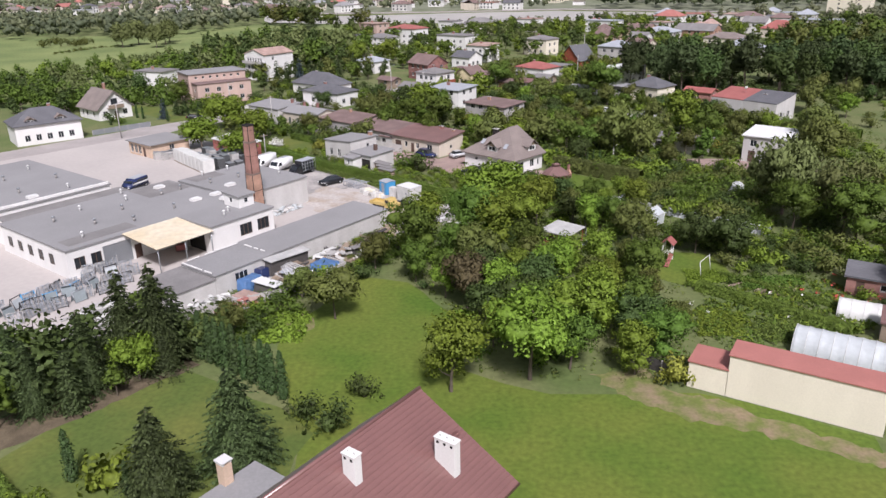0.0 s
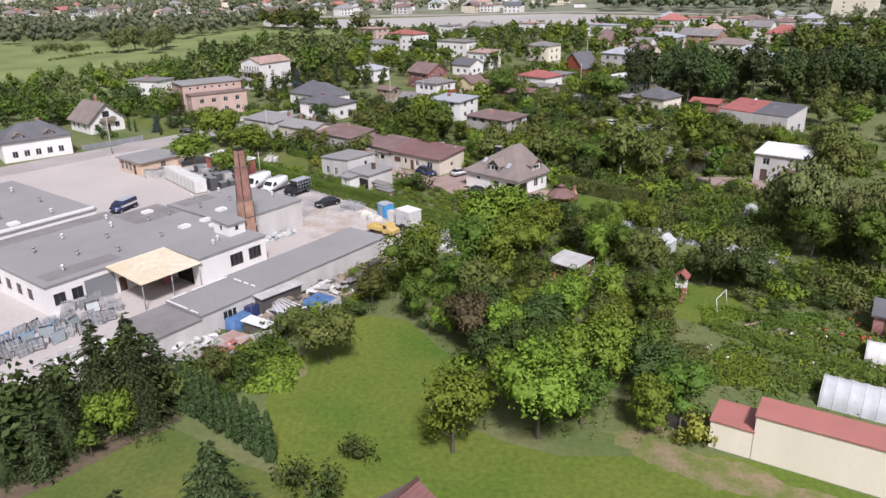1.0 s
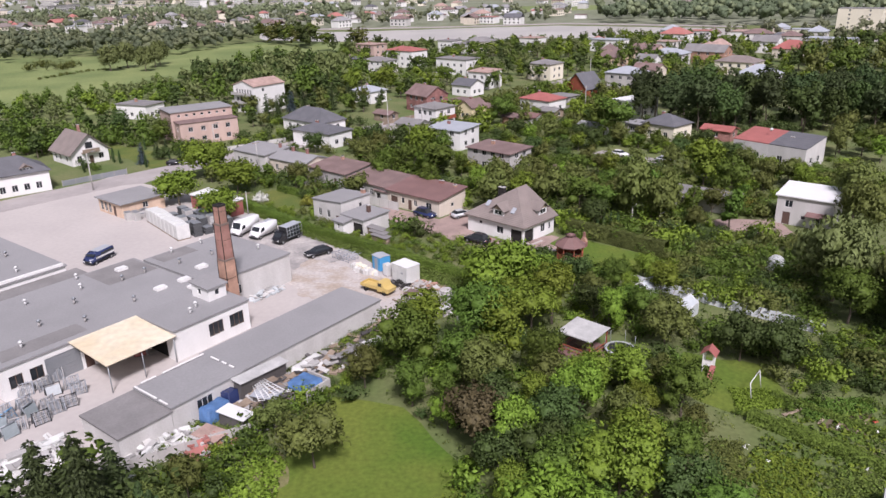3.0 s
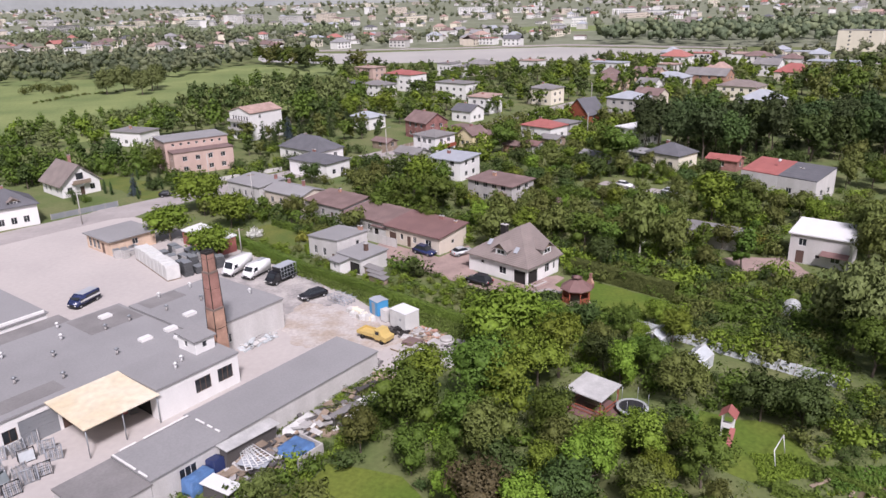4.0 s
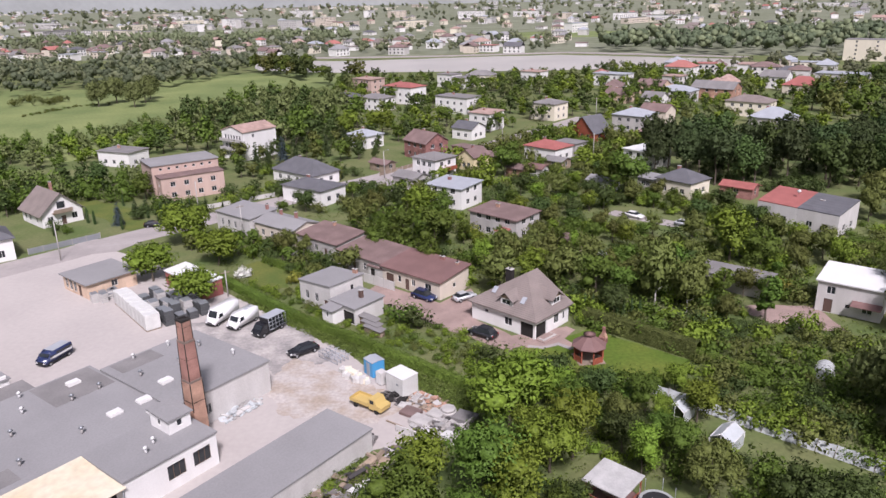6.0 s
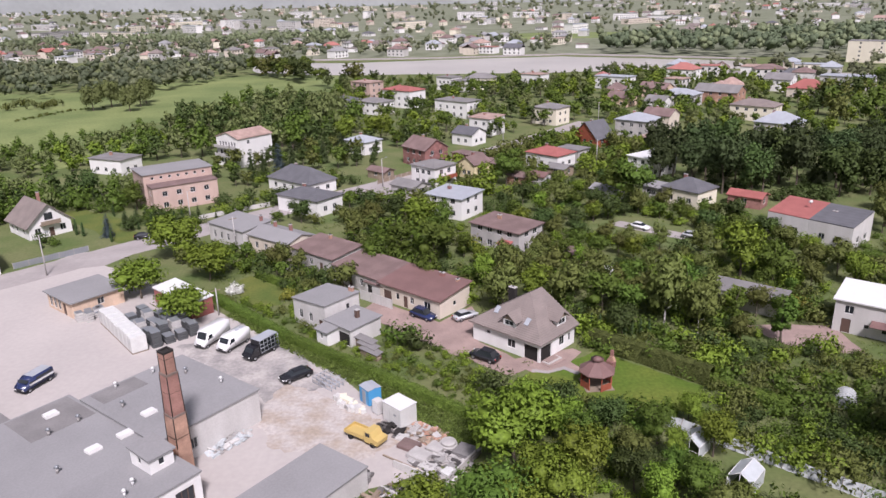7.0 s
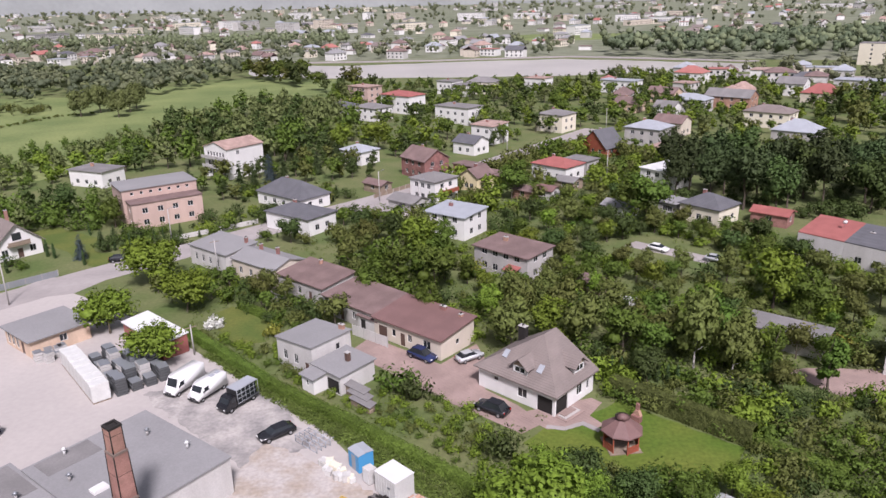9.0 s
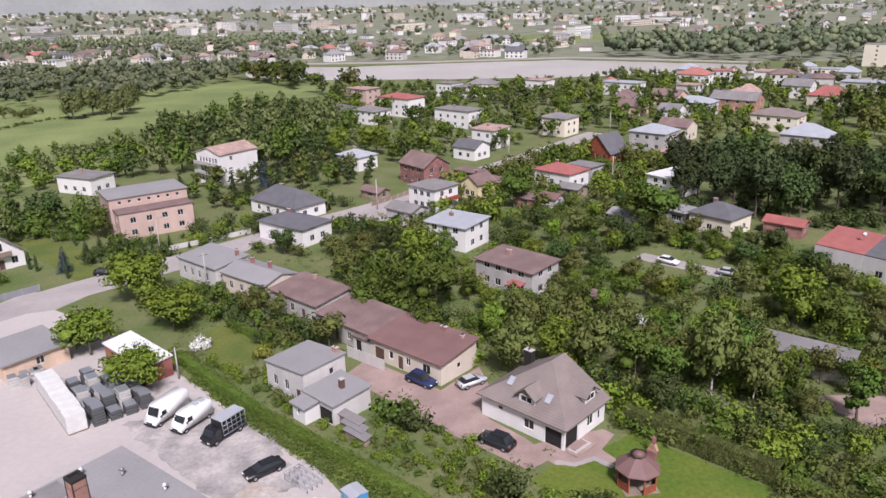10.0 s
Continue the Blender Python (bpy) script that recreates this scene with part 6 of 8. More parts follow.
# ---------- yard goods ----------
bx = root("portable_cabin", pose(-17.7, 126.0, 0.03, 0, 0, -48), "sky blue portable site cabin", "cabin")
part("body", boxes((-1.1, 1.1, -1.0, 1.0, 0, 2.3), bevel=0.05), M["paint_blue"], bx)
part("roof", roof_shape("gable", -1.15, 1.15, -1.05, 1.05, 2.3, 0.15, 0.06), M["metal_grey"], bx)
part("door", boxes((-0.4, 0.4, -1.03, -1.0, 0.1, 2.0)), M["metal_grey"], bx)
bx = root("site_container", pose(-13.3, 121.3, 0.03, 0, 0, -42), "white sheet-metal site container", "container")
part("body", boxes((-1.7, 1.7, -1.35, 1.35, 0.1, 2.7), bevel=0.04), M["film"], bx)
part("roof", boxes((-1.75, 1.75, -1.4, 1.4, 2.7, 2.78)), M["metal_white"], bx)
part("vent", boxes((0.4, 0.8, -1.38, -1.35, 1.5, 1.8)), M["steel"], bx)
for k in range(8):
    part("rib", boxes((-1.5 + k * 0.43, -1.44 + k * 0.43, -1.375, -1.35, 0.15, 2.65)), M["film"], bx)

rnd = random.Random(21)
# wrapped pallet wall and stacks of crates
ang = radians(-46.5)
for k in range(8):
    d = k * 1.95 + 0.97
    ob = root("wrapped_pallet", pose(-66.6 + math.cos(ang) * d, 150.4 + math.sin(ang) * d, 0.03, 0, 0, -46.5), "pallet of goods wrapped in white film", "pallet", "wrapped pallets on the yard")
    h = 2.75 + rnd.uniform(-0.2, 0.15)
    part("load", boxes((-0.95, 0.95, -0.3, 2.1, 0.15, h), bevel=0.08), M["film"], ob)
    part("pallet_base", boxes((-0.95, 0.95, -0.3, 2.1, 0, 0.15)), M["wood"], ob)


def crate_stack(x, y, rot, n, w, d, mat, label, group, lid=True):
    ob = root("crate_stack", pose(x, y, 0.03, 0, 0, rot), label, "crate stack", group)
    for k in range(n):
        z = k * 0.42
        bm = boxes((-w / 2, w / 2, -d / 2, d / 2, z, z + 0.36), bevel=0.03)
        part("crate", bm, M[mat], ob, at=pose(rnd.uniform(-0.06, 0.06), rnd.uniform(-0.06, 0.06), 0, 0, 0, rnd.uniform(-3, 3)))
    part("lid", boxes((-w / 2 + 0.05, w / 2 - 0.05, -d / 2 + 0.05, d / 2 - 0.05, n * 0.42, n * 0.42 + 0.05)), M["steel"], ob)
    return ob


for i in range(6):
    for j in range(4):
        if (i, j) in ((0, 2), (0, 3), (1, 3)):
            continue
        d, e = 1.2 + i * 2.2 + 2.6, 3.6 + j * 2.0
        crate_stack(-66.6 + math.cos(ang) * d - math.sin(ang) * e, 150.4 + math.sin(ang) * d + math.cos(ang) * e, -46.5 + rnd.uniform(-4, 4), rnd.choice((3, 4, 5, 6)), 1.9, 1.5, rnd.choice(("crate", "crate", "steel", "junk_white")), "stack of grey goods crates on the yard", "crate stacks on the yard")
for i in range(6):
    crate_stack(-69.0 + rnd.uniform(-2.5, 2.5), 152.5 + rnd.uniform(-1.5, 2.5), rnd.uniform(-60, -30), rnd.choice((2, 3, 4)), 1.4, 1.2, "junk_white", "stack of pale pallets by the gatehouse", "pallet stacks by the gatehouse")
# glass racks in front of the hall
for i in range(30):
    u, v = -38 + (i % 10) * 1.75 + rnd.uniform(-0.4, 0.4), 0.8 + (i // 9) * 2.3 + rnd.uniform(-0.5, 0.5)
    if u > -21.0:
        continue
    x, y = F(u, v)
    ob = root("glass_rack", pose(x, y, 0.03, 0, 0, FR + rnd.uniform(-25, 25)), "steel transport rack with glass sheets", "rack", "glass racks on the yard")
    bm = bmesh.new()
    for s in (-0.8, 0.8):
        tube(bm, (s, -0.5, 0), (s, 0, 1.5), 0.05, 0.05, 5)
        tube(bm, (s, 0.5, 0), (s, 0, 1.5), 0.05, 0.05, 5)
    for z in (0.1, 0.8, 1.4):
        tube(bm, (-0.85, -0.5 * (1 - z / 1.5), z), (0.85, -0.5 * (1 - z / 1.5), z), 0.04, 0.04, 5)
        tube(bm, (-0.85, 0.5 * (1 - z / 1.5), z), (0.85, 0.5 * (1 - z / 1.5), z), 0.04, 0.04, 5)
    part("rack_frame", bm, M[rnd.choice(("steel", "plastic_black", "metal_grey", "steel", "greywall", "steel", "plastic_black", "paint_blue"))], ob)
    bars = rnd.random() < 0.8
    for s in (-1, 1):
        if bars:
            for k in range(9):
                part("bar", boxes((-0.74 + k * 0.18, -0.66 + k * 0.18, -0.03, 0.03, 0, rnd.uniform(1.0, 1.5))), M[("metal_grey", "junk_white", "steel")[(k + i) % 3]], ob, at=pose(0, s * 0.46, 0.12, s * 16, 0, 0))
        else:
            part("glass_sheet", boxes((-0.75, 0.75, -0.02, 0.02, 0, rnd.uniform(0.9, 1.35))), M["glass_sheet" if i % 3 else "foil"], ob, at=pose(0, s * 0.46, 0.12, s * 16, 0, 0))


def scrap(name, cx, cy, rot, n, lx, ly, hh, mats, label, long=1.2, seed=1, flat=False):
    """A heap of odd planks, sheets and blocks, one mesh a material."""
    r = random.Random(seed)
    ob = root(name, pose(cx, cy, 0.03, 0, 0, rot), label, "scrap heap")
    for m in mats:
        bm = bmesh.new()
        for _ in range(n):
            x, y = r.uniform(-lx, lx), r.uniform(-ly, ly)
            z = hh * max(0, 1 - (x / lx) ** 2) * max(0.1, 1 - (y / ly) ** 2) * r.random()
            a, b, c = r.uniform(0.15, long), r.uniform(0.08, 0.5), r.uniform(0.03, 0.3)
            t = pose(x, y, z, r.uniform(-18, 18), r.uniform(-18, 18), r.choice((0, 90)) + r.uniform(-25, 25))
            box(bm, -a, a, -b, b, 0, c, 0, t)
        o = part("scrap", bm, M[m], ob)
        o["kind"] = "stuff"
    return ob


def slab(name, x, y, z, rot, w, d, h, mat, label, category, tilt=0.0):
    """A block, board or slab with worn edges, alone on the ground."""
    r = random.Random(int(x * 31 + y * 17))
    bm = boxes((-w / 2, w / 2, -d / 2, d / 2, 0, h), bevel=min(0.05, h * 0.25))
    for v in bm.verts:
        v.co += Vector((r.uniform(-0.04, 0.04), r.uniform(-0.04, 0.04), r.uniform(-0.02, 0.02)))
    return tagged(part(name, bm, M[mat], at=pose(x, y, z, tilt, 0, rot)), label, category)


scrap("building_rubble", -9.9, 118.4, -35, 34, 2.4, 1.6, 0.8, ("brick", "greywall", "wood"), "heap of brown brick rubble and boards", 0.6, 3)
scrap("building_rubble", -7.6, 112.6, -35, 30, 3.2, 2.2, 0.5, ("junk_white", "greywall", "junk_dark"), "loose pale slabs and stone offcuts", 0.6, 31)
scrap("building_rubble", -14.2, 119.2, -35, 22, 1.8, 1.0, 0.5, ("junk_dark", "soot"), "dark clutter beside the site container", 0.5, 32)
scrap("building_rubble", -16.6, 108.8, FR, 24, 1.6, 1.0, 0.7, ("junk_dark", "junk_white"), "grey waste heap at the store end", 0.5, 33)
for x, y, rot, w, d, h, mat, lab in ((-11.6, 115.6, -30, 2.4, 1.9, 0.5, "felt_brown", "dark stack of roofing slabs"), (-10.2, 113.6, -34, 2.6, 2.0, 0.55, "greywall", "pale stack of concrete slabs"), (-8.4, 115.0, -34, 2.0, 1.7, 0.6, "greywall", "grey stack of concrete slabs"),
                                     (-4.7, 114.2, -28, 2.8, 2.3, 0.7, "felt_dark", "dark flat slab on low blocks"), (-8.9, 111.6, -34, 2.1, 1.5, 0.35, "junk_white", "low stack of pale paving slabs"), (-6.6, 110.4, -40, 1.6, 1.4, 0.5, "film", "pale wrapped block on the ground"),
                                     (-12.6, 117.3, -20, 1.5, 1.2, 0.35, "junk_white", "low stack of pale paving slabs")):
    slab("concrete_slab", x, y, 0.04, rot, w, d, h, mat, lab, "concrete slab")
bm = bmesh.new()
for k in range(3):
    tube(bm, (0, 0, k * 0.32), (0, 0, k * 0.32 + 0.3), 1.25 - 0.16 * k, 1.2 - 0.16 * k, 18)
tagged(part("hose_coil", bm, M["greywall"], at=pose(-6.9, 115.6, 0.04)), "large grey coil of cable ducting", "coil")
for x0, y0, x1, y1, mat, lab in ((-13.0, 111.6, -8.0, 108.6, "offwhite", "low pale concrete yard wall"), (-6.8, 108.4, -3.4, 114.2, "greywall", "low grey concrete yard wall")):
    L, a = math.hypot(x1 - x0, y1 - y0), math.degrees(math.atan2(y1 - y0, x1 - x0))
    wl_ = root("low_wall", pose(x0, y0, 0, 0, 0, a), lab, "wall")
    for k in range(int(L / 1.25)):
        part("panel", boxes((k * 1.25, k * 1.25 + 1.22, -0.09, 0.09, -0.05, 1.0 + 0.05 * (k % 2)), bevel=0.02), M[mat], wl_)
for k, (x, y, rot, L) in enumerate(((-12.3, 112.4, -32, 5.2), (-11.2, 111.2, -29, 4.4), (-9.0, 110.2, -36, 3.6), (-5.0, 112.2, 62, 4.2), (-14.6, 104.4, 48, 4.4), (-13.4, 104.0, 50, 4.6), (-13.9, 105.6, -36, 3.0), (-12.7, 106.6, -34, 2.8))):
    slab("plank", x, y, 0.12 if k < 4 else 0.6, rot, L, 0.22, 0.12, ("wood", "junk_white", "canopy")[k % 3], "long pale timber beam on the rubble", "beam")
for x, y in ((-14.6, 104.4), (-13.4, 104.0), (-13.9, 105.6), (-12.7, 106.6)):
    slab("support_block", x, y, 0.02, 10, 0.6, 0.5, 0.58, "greywall", "grey support block under beams", "block")
for x, y, rot, w, d in ((-15.2, 100.6, 40, 1.7, 1.2), (-16.4, 99.2, 52, 1.4, 1.0), (-4.0, 107.4, 20, 1.8, 1.2), (-17.2, 96.8, 50, 2.2, 1.3)):
    slab("plastic_bale", x, y, 0.03, rot, w, d, 0.7, "film", "white film-wrapped bale among weeds", "bale")
pb = root("pale_cabinet", pose(-16.3, 123.2, 0.03, 0, 0, -45), "small pale grey metal cabinet beside the cabin", "cabinet")
part("body", boxes((-0.6, 0.6, -0.55, 0.55, 0.06, 1.9), bevel=0.03), M["offwhite"], pb)
part("plinth", boxes((-0.55, 0.55, -0.5, 0.5, 0, 0.06)), M["junk_dark"], pb)
part("door", boxes((-0.5, 0.5, -0.575, -0.55, 0.15, 1.8), bevel=0.01), M["metal_white"], pb)
for k in range(13):
    r = random.Random(k)
    slab("goods_sack", -22.3 + k * 0.33 + r.uniform(-0.3, 0.3), 126.0 - k * 0.25 + r.uniform(-0.7, 0.7), 0.03, r.uniform(0, 180), r.uniform(0.9, 1.3), r.uniform(0.7, 1.0), r.uniform(0.5, 1.0), ("film", "offwhite", "cream")[k % 3], "pale filled sack standing on the yard", "sack")
scrap("bagged_goods", -33.4, 116.0, FR, 26, 3.0, 0.8, 0.7, ("junk_white", "foil"), "bagged goods along the workshop wall", 0.7, 5)
for k, (u, v, n, lx, ly, mats, lab) in enumerate(((-9.5, -15.6, 70, 4.5, 2.4, ("junk_white", "junk_dark", "wood"), "tangled heap of timber, frames and scrap sheets"), (-1.5, -15.6, 50, 5.5, 2.0, ("junk_dark", "wood", "junk_white"), "heap of old boards and scrap"),
                                                  (-23.0, -14.4, 40, 4, 1.2, ("film", "junk_white"), "pile of white sacks beside the shed"), (-31, -5.6, 60, 3.0, 2.6, ("film", "junk_white"), "big pile of white sacks on the yard"),
                                                  (-20.5, -18.0, 40, 2.6, 1.5, ("junk_white", "metal_coral"), "pile of pinkish and white sheets"), (8, -15.0, 30, 6, 1.5, ("wood", "junk_dark"), "stack of old boards and poles"))):
    scrap("scrap_heap", *F(u, v), FR, n, lx, ly, 1.3, mats, lab, 1.4, 10 + k)


def tarp(u, v, sx, sy, h, mat, label, rot=0.0, seed=1):
    ob = root("tarpaulin", pose(*F(u, v), 0.03, 0, 0, FR + rot), label, "tarpaulin")
    bm = bmesh.new()
    bmesh.ops.create_grid(bm, x_segments=18, y_segments=14, size=0.5)
    for q in bm.verts:
        fx, fy = q.co.x * 2, q.co.y * 2
        q.co = (fx * sx / 2, fy * sy / 2, h * (1 - max(abs(fx), abs(fy)) ** 30) + noise.noise(Vector((fx * 2.2, fy * 2.2, seed * 7.0))) * 0.08 * (1 - max(abs(fx), abs(fy)) ** 30))
    for f in bm.faces:
        f.smooth = True
    part("sheet", bm, M[mat], ob)


tarp(-16.0, -13.9, 3.2, 1.7, 1.6, "tarp_blue", "bright blue tarpaulin over stored goods", 4, 1)
tarp(-13.6, -13.2, 1.6, 1.8, 1.9, "paint_navy", "dark blue tarpaulin hanging from scrap", 10, 2)
tarp(-6.8, -18.0, 3.0, 3.2, 1.5, "tarp_blue", "faded blue tarpaulin stretched over a bin", 3, 3)
tarp(-3.2, -14.6, 4.6, 1.7, 1.1, "film", "white plastic sheet draped over scrap", 5, 4)
for u, v, z, L, w, rr, mat in ((-15.6, -17.0, 1.5, 2.0, 3.6, 12, "metal_white"), (-9.4, -13.7, 2.5, 7.2, 1.7, 2, "metal_dull"), (-11.0, -16.4, 1.2, 2.2, 3.0, 25, "metal_grey"), (1.5, -17.0, 1.2, 4.6, 1.0, 3, "felt_dark"), (-19.2, -17.6, 1.2, 2.4, 3.0, 14, "metal_rust")):
    ob = root("stored_board", pose(*F(u, v), z, 5, 4, FR + rr), "large weathered board lying on scrap", "board")
    part("panel", boxes((-L / 2, L / 2, -w / 2, w / 2, 0, 0.12), bevel=0.02), M[mat], ob)
    part("support", boxes((-L / 2 + 0.3, L / 2 - 0.3, -w / 2 + 0.25, w / 2 - 0.25, -z, 0)), M["junk_dark"], ob)
for k in range(5):
    ob = root("steel_ladder_frame", pose(*F(-11.5 + k * 0.4, -15.6 - k * 0.1), 1.45 + 0.06 * k, 8, 0, FR + 62 + k * 6), "pale steel lattice frame on scrap", "steel frame")
    bm = bmesh.new()
    for y in (-0.3, 0.3):
        tube(bm, (-2.0, y, 0), (2.0, y, 0), 0.05, 0.05, 5)
    for x in range(-4, 5):
        tube(bm, (x * 0.48, -0.3, 0), (x * 0.48, 0.3, 0), 0.035, 0.035, 5)
    part("lattice", bm, M["metal_white"], ob)
bin_ = root("concrete_bin", pose(*F(-6.8, -18.2), 0, 0, 0, FR), "grey concrete storage bin wall", "bin")
part("side", boxes((-1.7, 1.7, -1.9, -1.7, 0, 1.5), bevel=0.03), M["greywall"], bin_)
part("end", boxes((1.7, 1.9, -1.9, 1.6, 0, 1.5), bevel=0.03), M["greywall"], bin_)
fr_ = root("metal_trestle", pose(-25.0, 129.6, 0.03, 0, 0, -38), "pile of white steel trestle frames", "trestle")
for k in range(4):
    bm = bmesh.new()
    for z in (0.1, 0.9):
        tube(bm, (-2, k * 0.7, z), (2, k * 0.7, z), 0.05, 0.05, 5)
    for x in (-2, -0.7, 0.7, 2):
        tube(bm, (x, k * 0.7, 0), (x, k * 0.7, 1.0), 0.05, 0.05, 5)
        tube(bm, (x, k * 0.7, 0.9), (x, k * 0.7 + 0.7, 0.9), 0.04, 0.04, 5)
    part("trestle_frame", bm, M["metal_grey"], fr_)
fl_ = root("forklift", pose(*F(-13, 5.0), 0.03, 0, 0, 30), "small orange forklift under the canopy", "forklift")
part("body", boxes((-0.9, 0.5, -0.5, 0.5, 0.3, 1.1), bevel=0.06), M["metal_red"], fl_)
part("overhead_guard", boxes((-0.7, 0.3, -0.48, 0.48, 2.0, 2.06), (-0.7, -0.64, -0.48, -0.42, 1.1, 2.0), (0.24, 0.3, -0.48, -0.42, 1.1, 2.0), (-0.7, -0.64, 0.42, 0.48, 1.1, 2.0), (0.24, 0.3, 0.42, 0.48, 1.1, 2.0)), M["plastic_black"], fl_)
part("mast", boxes((0.6, 0.7, -0.4, -0.3, 0.1, 2.2), (0.6, 0.7, 0.3, 0.4, 0.1, 2.2), (0.7, 1.6, -0.35, -0.25, 0.08, 0.12), (0.7, 1.6, 0.25, 0.35, 0.08, 0.12)), M["steel"], fl_)
# roofed log stacks by the annex
for k in range(3):
    ob = root("log_store", pose(-20.6 + k * 0.55, 141.3 - k * 1.35, 0.02, 0, 0, -40), "low log store with sloping dark cover", "log store", "log stores by the annex")
    for row in range(5 - k):
        for i in range(12):
            bm = bmesh.new()
            xx = -1.78 + i * 0.32 + (row % 2) * 0.06
            tube(bm, (xx, -0.5, 0.15 + row * 0.28), (xx, 0.5, 0.15 + row * 0.28), 0.15, 0.15, 7)
            part("log", bm, M["wood"], ob)
    part("cover", roof_shape("shed", -2.1, 2.1, -0.65, 0.65, 1.55 - k * 0.25, 0.25, 0.06), M["felt_dark"], ob)

# ---------- poles ----------
def pole(x, y, h, label, lamp=True):
    ob = root("street_lamp" if lamp else "utility_pole", pose(x, y, 0, 0, 0, 40), label, "lamp post" if lamp else "pole")
    bm = bmesh.new()
    tube(bm, (0, 0, 0), (0, 0, h), 0.14, 0.09, 8)
    part("post", bm, M["greywall"], ob)
    if lamp:
        bm = bmesh.new()
        tube(bm, (0, 0, h - 0.1), (1.3, 0, h + 0.25), 0.045, 0.04, 6)
        part("arm", bm, M["steel"], ob)
        part("lamp_head", boxes((1.1, 1.8, -0.14, 0.14, h + 0.18, h + 0.32), bevel=0.04), M["steel"], ob)
    else:
        part("crossarm", boxes((-0.9, 0.9, -0.05, 0.05, h - 0.5, h - 0.38)), M["wood"], ob)
    return ob


for x, y, h, lp in ((-73, 207, 8, True), (-89, 172.5, 8.5, True), (-31, 241, 8, True), (31.4, 262.6, 8.5, False), (4, 296, 8.5, False), (43, 339, 9, False), (-55, 185.5, 8, False), (-20, 234.5, 7, True), (-47.8, 153.6, 5, False), (36, 222, 8, False)):
    pole(x, y, h, "grey concrete street lamp post" if lp else "grey concrete utility pole with crossarm", lp)

# ---------- fences ----------
def fence(x0, y0, x1, y1, h, step, mat, label, board=0.0):
    L, a = math.hypot(x1 - x0, y1 - y0), math.degrees(math.atan2(y1 - y0, x1 - x0))
    ob = root("fence", pose(x0, y0, 0, 0, 0, a), label, "fence")
    n = max(1, int(L / step))
    post = mesh_of("post", boxes((-0.06, 0.06, -0.06, 0.06, 0, h)), M["greywall"])
    panel = mesh_of("panel", boxes((0.06, L / n - 0.06, -0.025, 0.025, board, h * 0.93)), M[mat])
    for k in range(n + 1):
        part("post", post, None, ob, at=pose(L / n * k, 0, 0))
        if k < n:
            part("panel", panel, None, ob, at=pose(L / n * k, 0, 0))
    return ob


fence(-47, 60.5, -38, 72, 1.7, 2.5, "greywall", "grey concrete panel fence by the factory")
fence(-37, 73, -22.0, 82.5, 1.6, 2.5, "greywall", "grey concrete panel fence behind the scrap")
fence(14.6, 66.8, 18.6, 62.6, 1.5, 1.5, "junk_dark", "dark old wooden fence by the orchard")
fence(-47, 180.5, -38, 172.0, 1.6, 2.0, "greywall", "grey board fence behind the row houses")
fence(-73.5, 209, -58, 222, 1.2, 2.6, "offwhite", "pale fence with posts before the salmon building")
fence(-24.6, 160.8, -18.4, 156.2, 1.9, 2.0, "offwhite", "pale rendered court wall between the houses")
fence(-98, 176, -88, 187, 1.4, 2.5, "steel", "grey metal street fence")
fence(-33, 244, -24, 256, 1.2, 2.5, "wood", "low timber street fence")
# ---------- plants ----------
for key, mat, seed, h, spread, kw in (("oak", "leaf", 11, 10, 4.2, {"bottom": 0.14}), ("lime", "leaf_light", 12, 9, 3.6, {"bottom": 0.1}), ("elm", "leaf_olive", 13, 9, 3.8, {"droop": 0.35, "bottom": 0.14, "ragged": 0.8}),
                                      ("plum", "leaf_dark", 14, 6, 2.9, {"bottom": 0.12, "ragged": 0.8}), ("wine", "leaf_wine", 15, 6, 2.8, {"bottom": 0.12})):
    tree_kind(key, mat, "bark", seed, h, spread, 80, 44, 0.195 * (h / 9) ** 0.5, **kw)
    tree_kind(key + "_b", mat, "bark", seed + 50, h, spread * 1.06, 78, 44, 0.195 * (h / 9) ** 0.5, boughs=9, **kw)
    tree_kind(key + "_plain", mat, "bark", seed + 100, h, spread, 60, 26, 0.26 * (h / 9) ** 0.5, ball=ICO1, core=0.6, **kw)
tree_kind("birch", "leaf_olive", "bark_birch", 16, 12, 3.4, 80, 36, 0.23, trunk=0.012, bottom=0.06, droop=0.8, flat=1.35, boughs=9)
tree_kind("willow", "leaf_pale", "bark", 23, 12, 5.0, 120, 40, 0.25, bottom=0.05, droop=0.7, flat=1.2, boughs=10, ragged=0.85)
tree_kind("apple", "leaf_olive", "bark", 17, 5, 3.0, 64, 40, 0.16, bottom=0.3, ragged=0.75)
tree_kind("linden", "leaf_light", "bark", 21, 8, 4.0, 90, 36, 0.24, bottom=0.04)
tree_kind("chestnut", "leaf_park", "bark", 18, 18, 6.0, 90, 26, 0.5, bottom=0.12, boughs=9)
tree_kind("maple", "leaf_dark", "bark", 19, 14, 5.0, 84, 24, 0.44, bottom=0.1, boughs=8)
tree_kind("poplar", "leaf", "bark", 20, 12, 2.2, 60, 24, 0.34, bottom=0.04, boughs=6)
conifer_kind("spruce", "needle", 31, 9, 3.3, 27, 19, 0.31)
conifer_kind("spruce_plain", "needle", 33, 9, 2.6, 13, 7, 0.62)
conifer_kind("blue_spruce", "needle_blue", 32, 6, 1.9, 15, 8, 0.4)
column_kind("thuja", "thuja", 41, 4.5, 0.62, 0.09, 66)
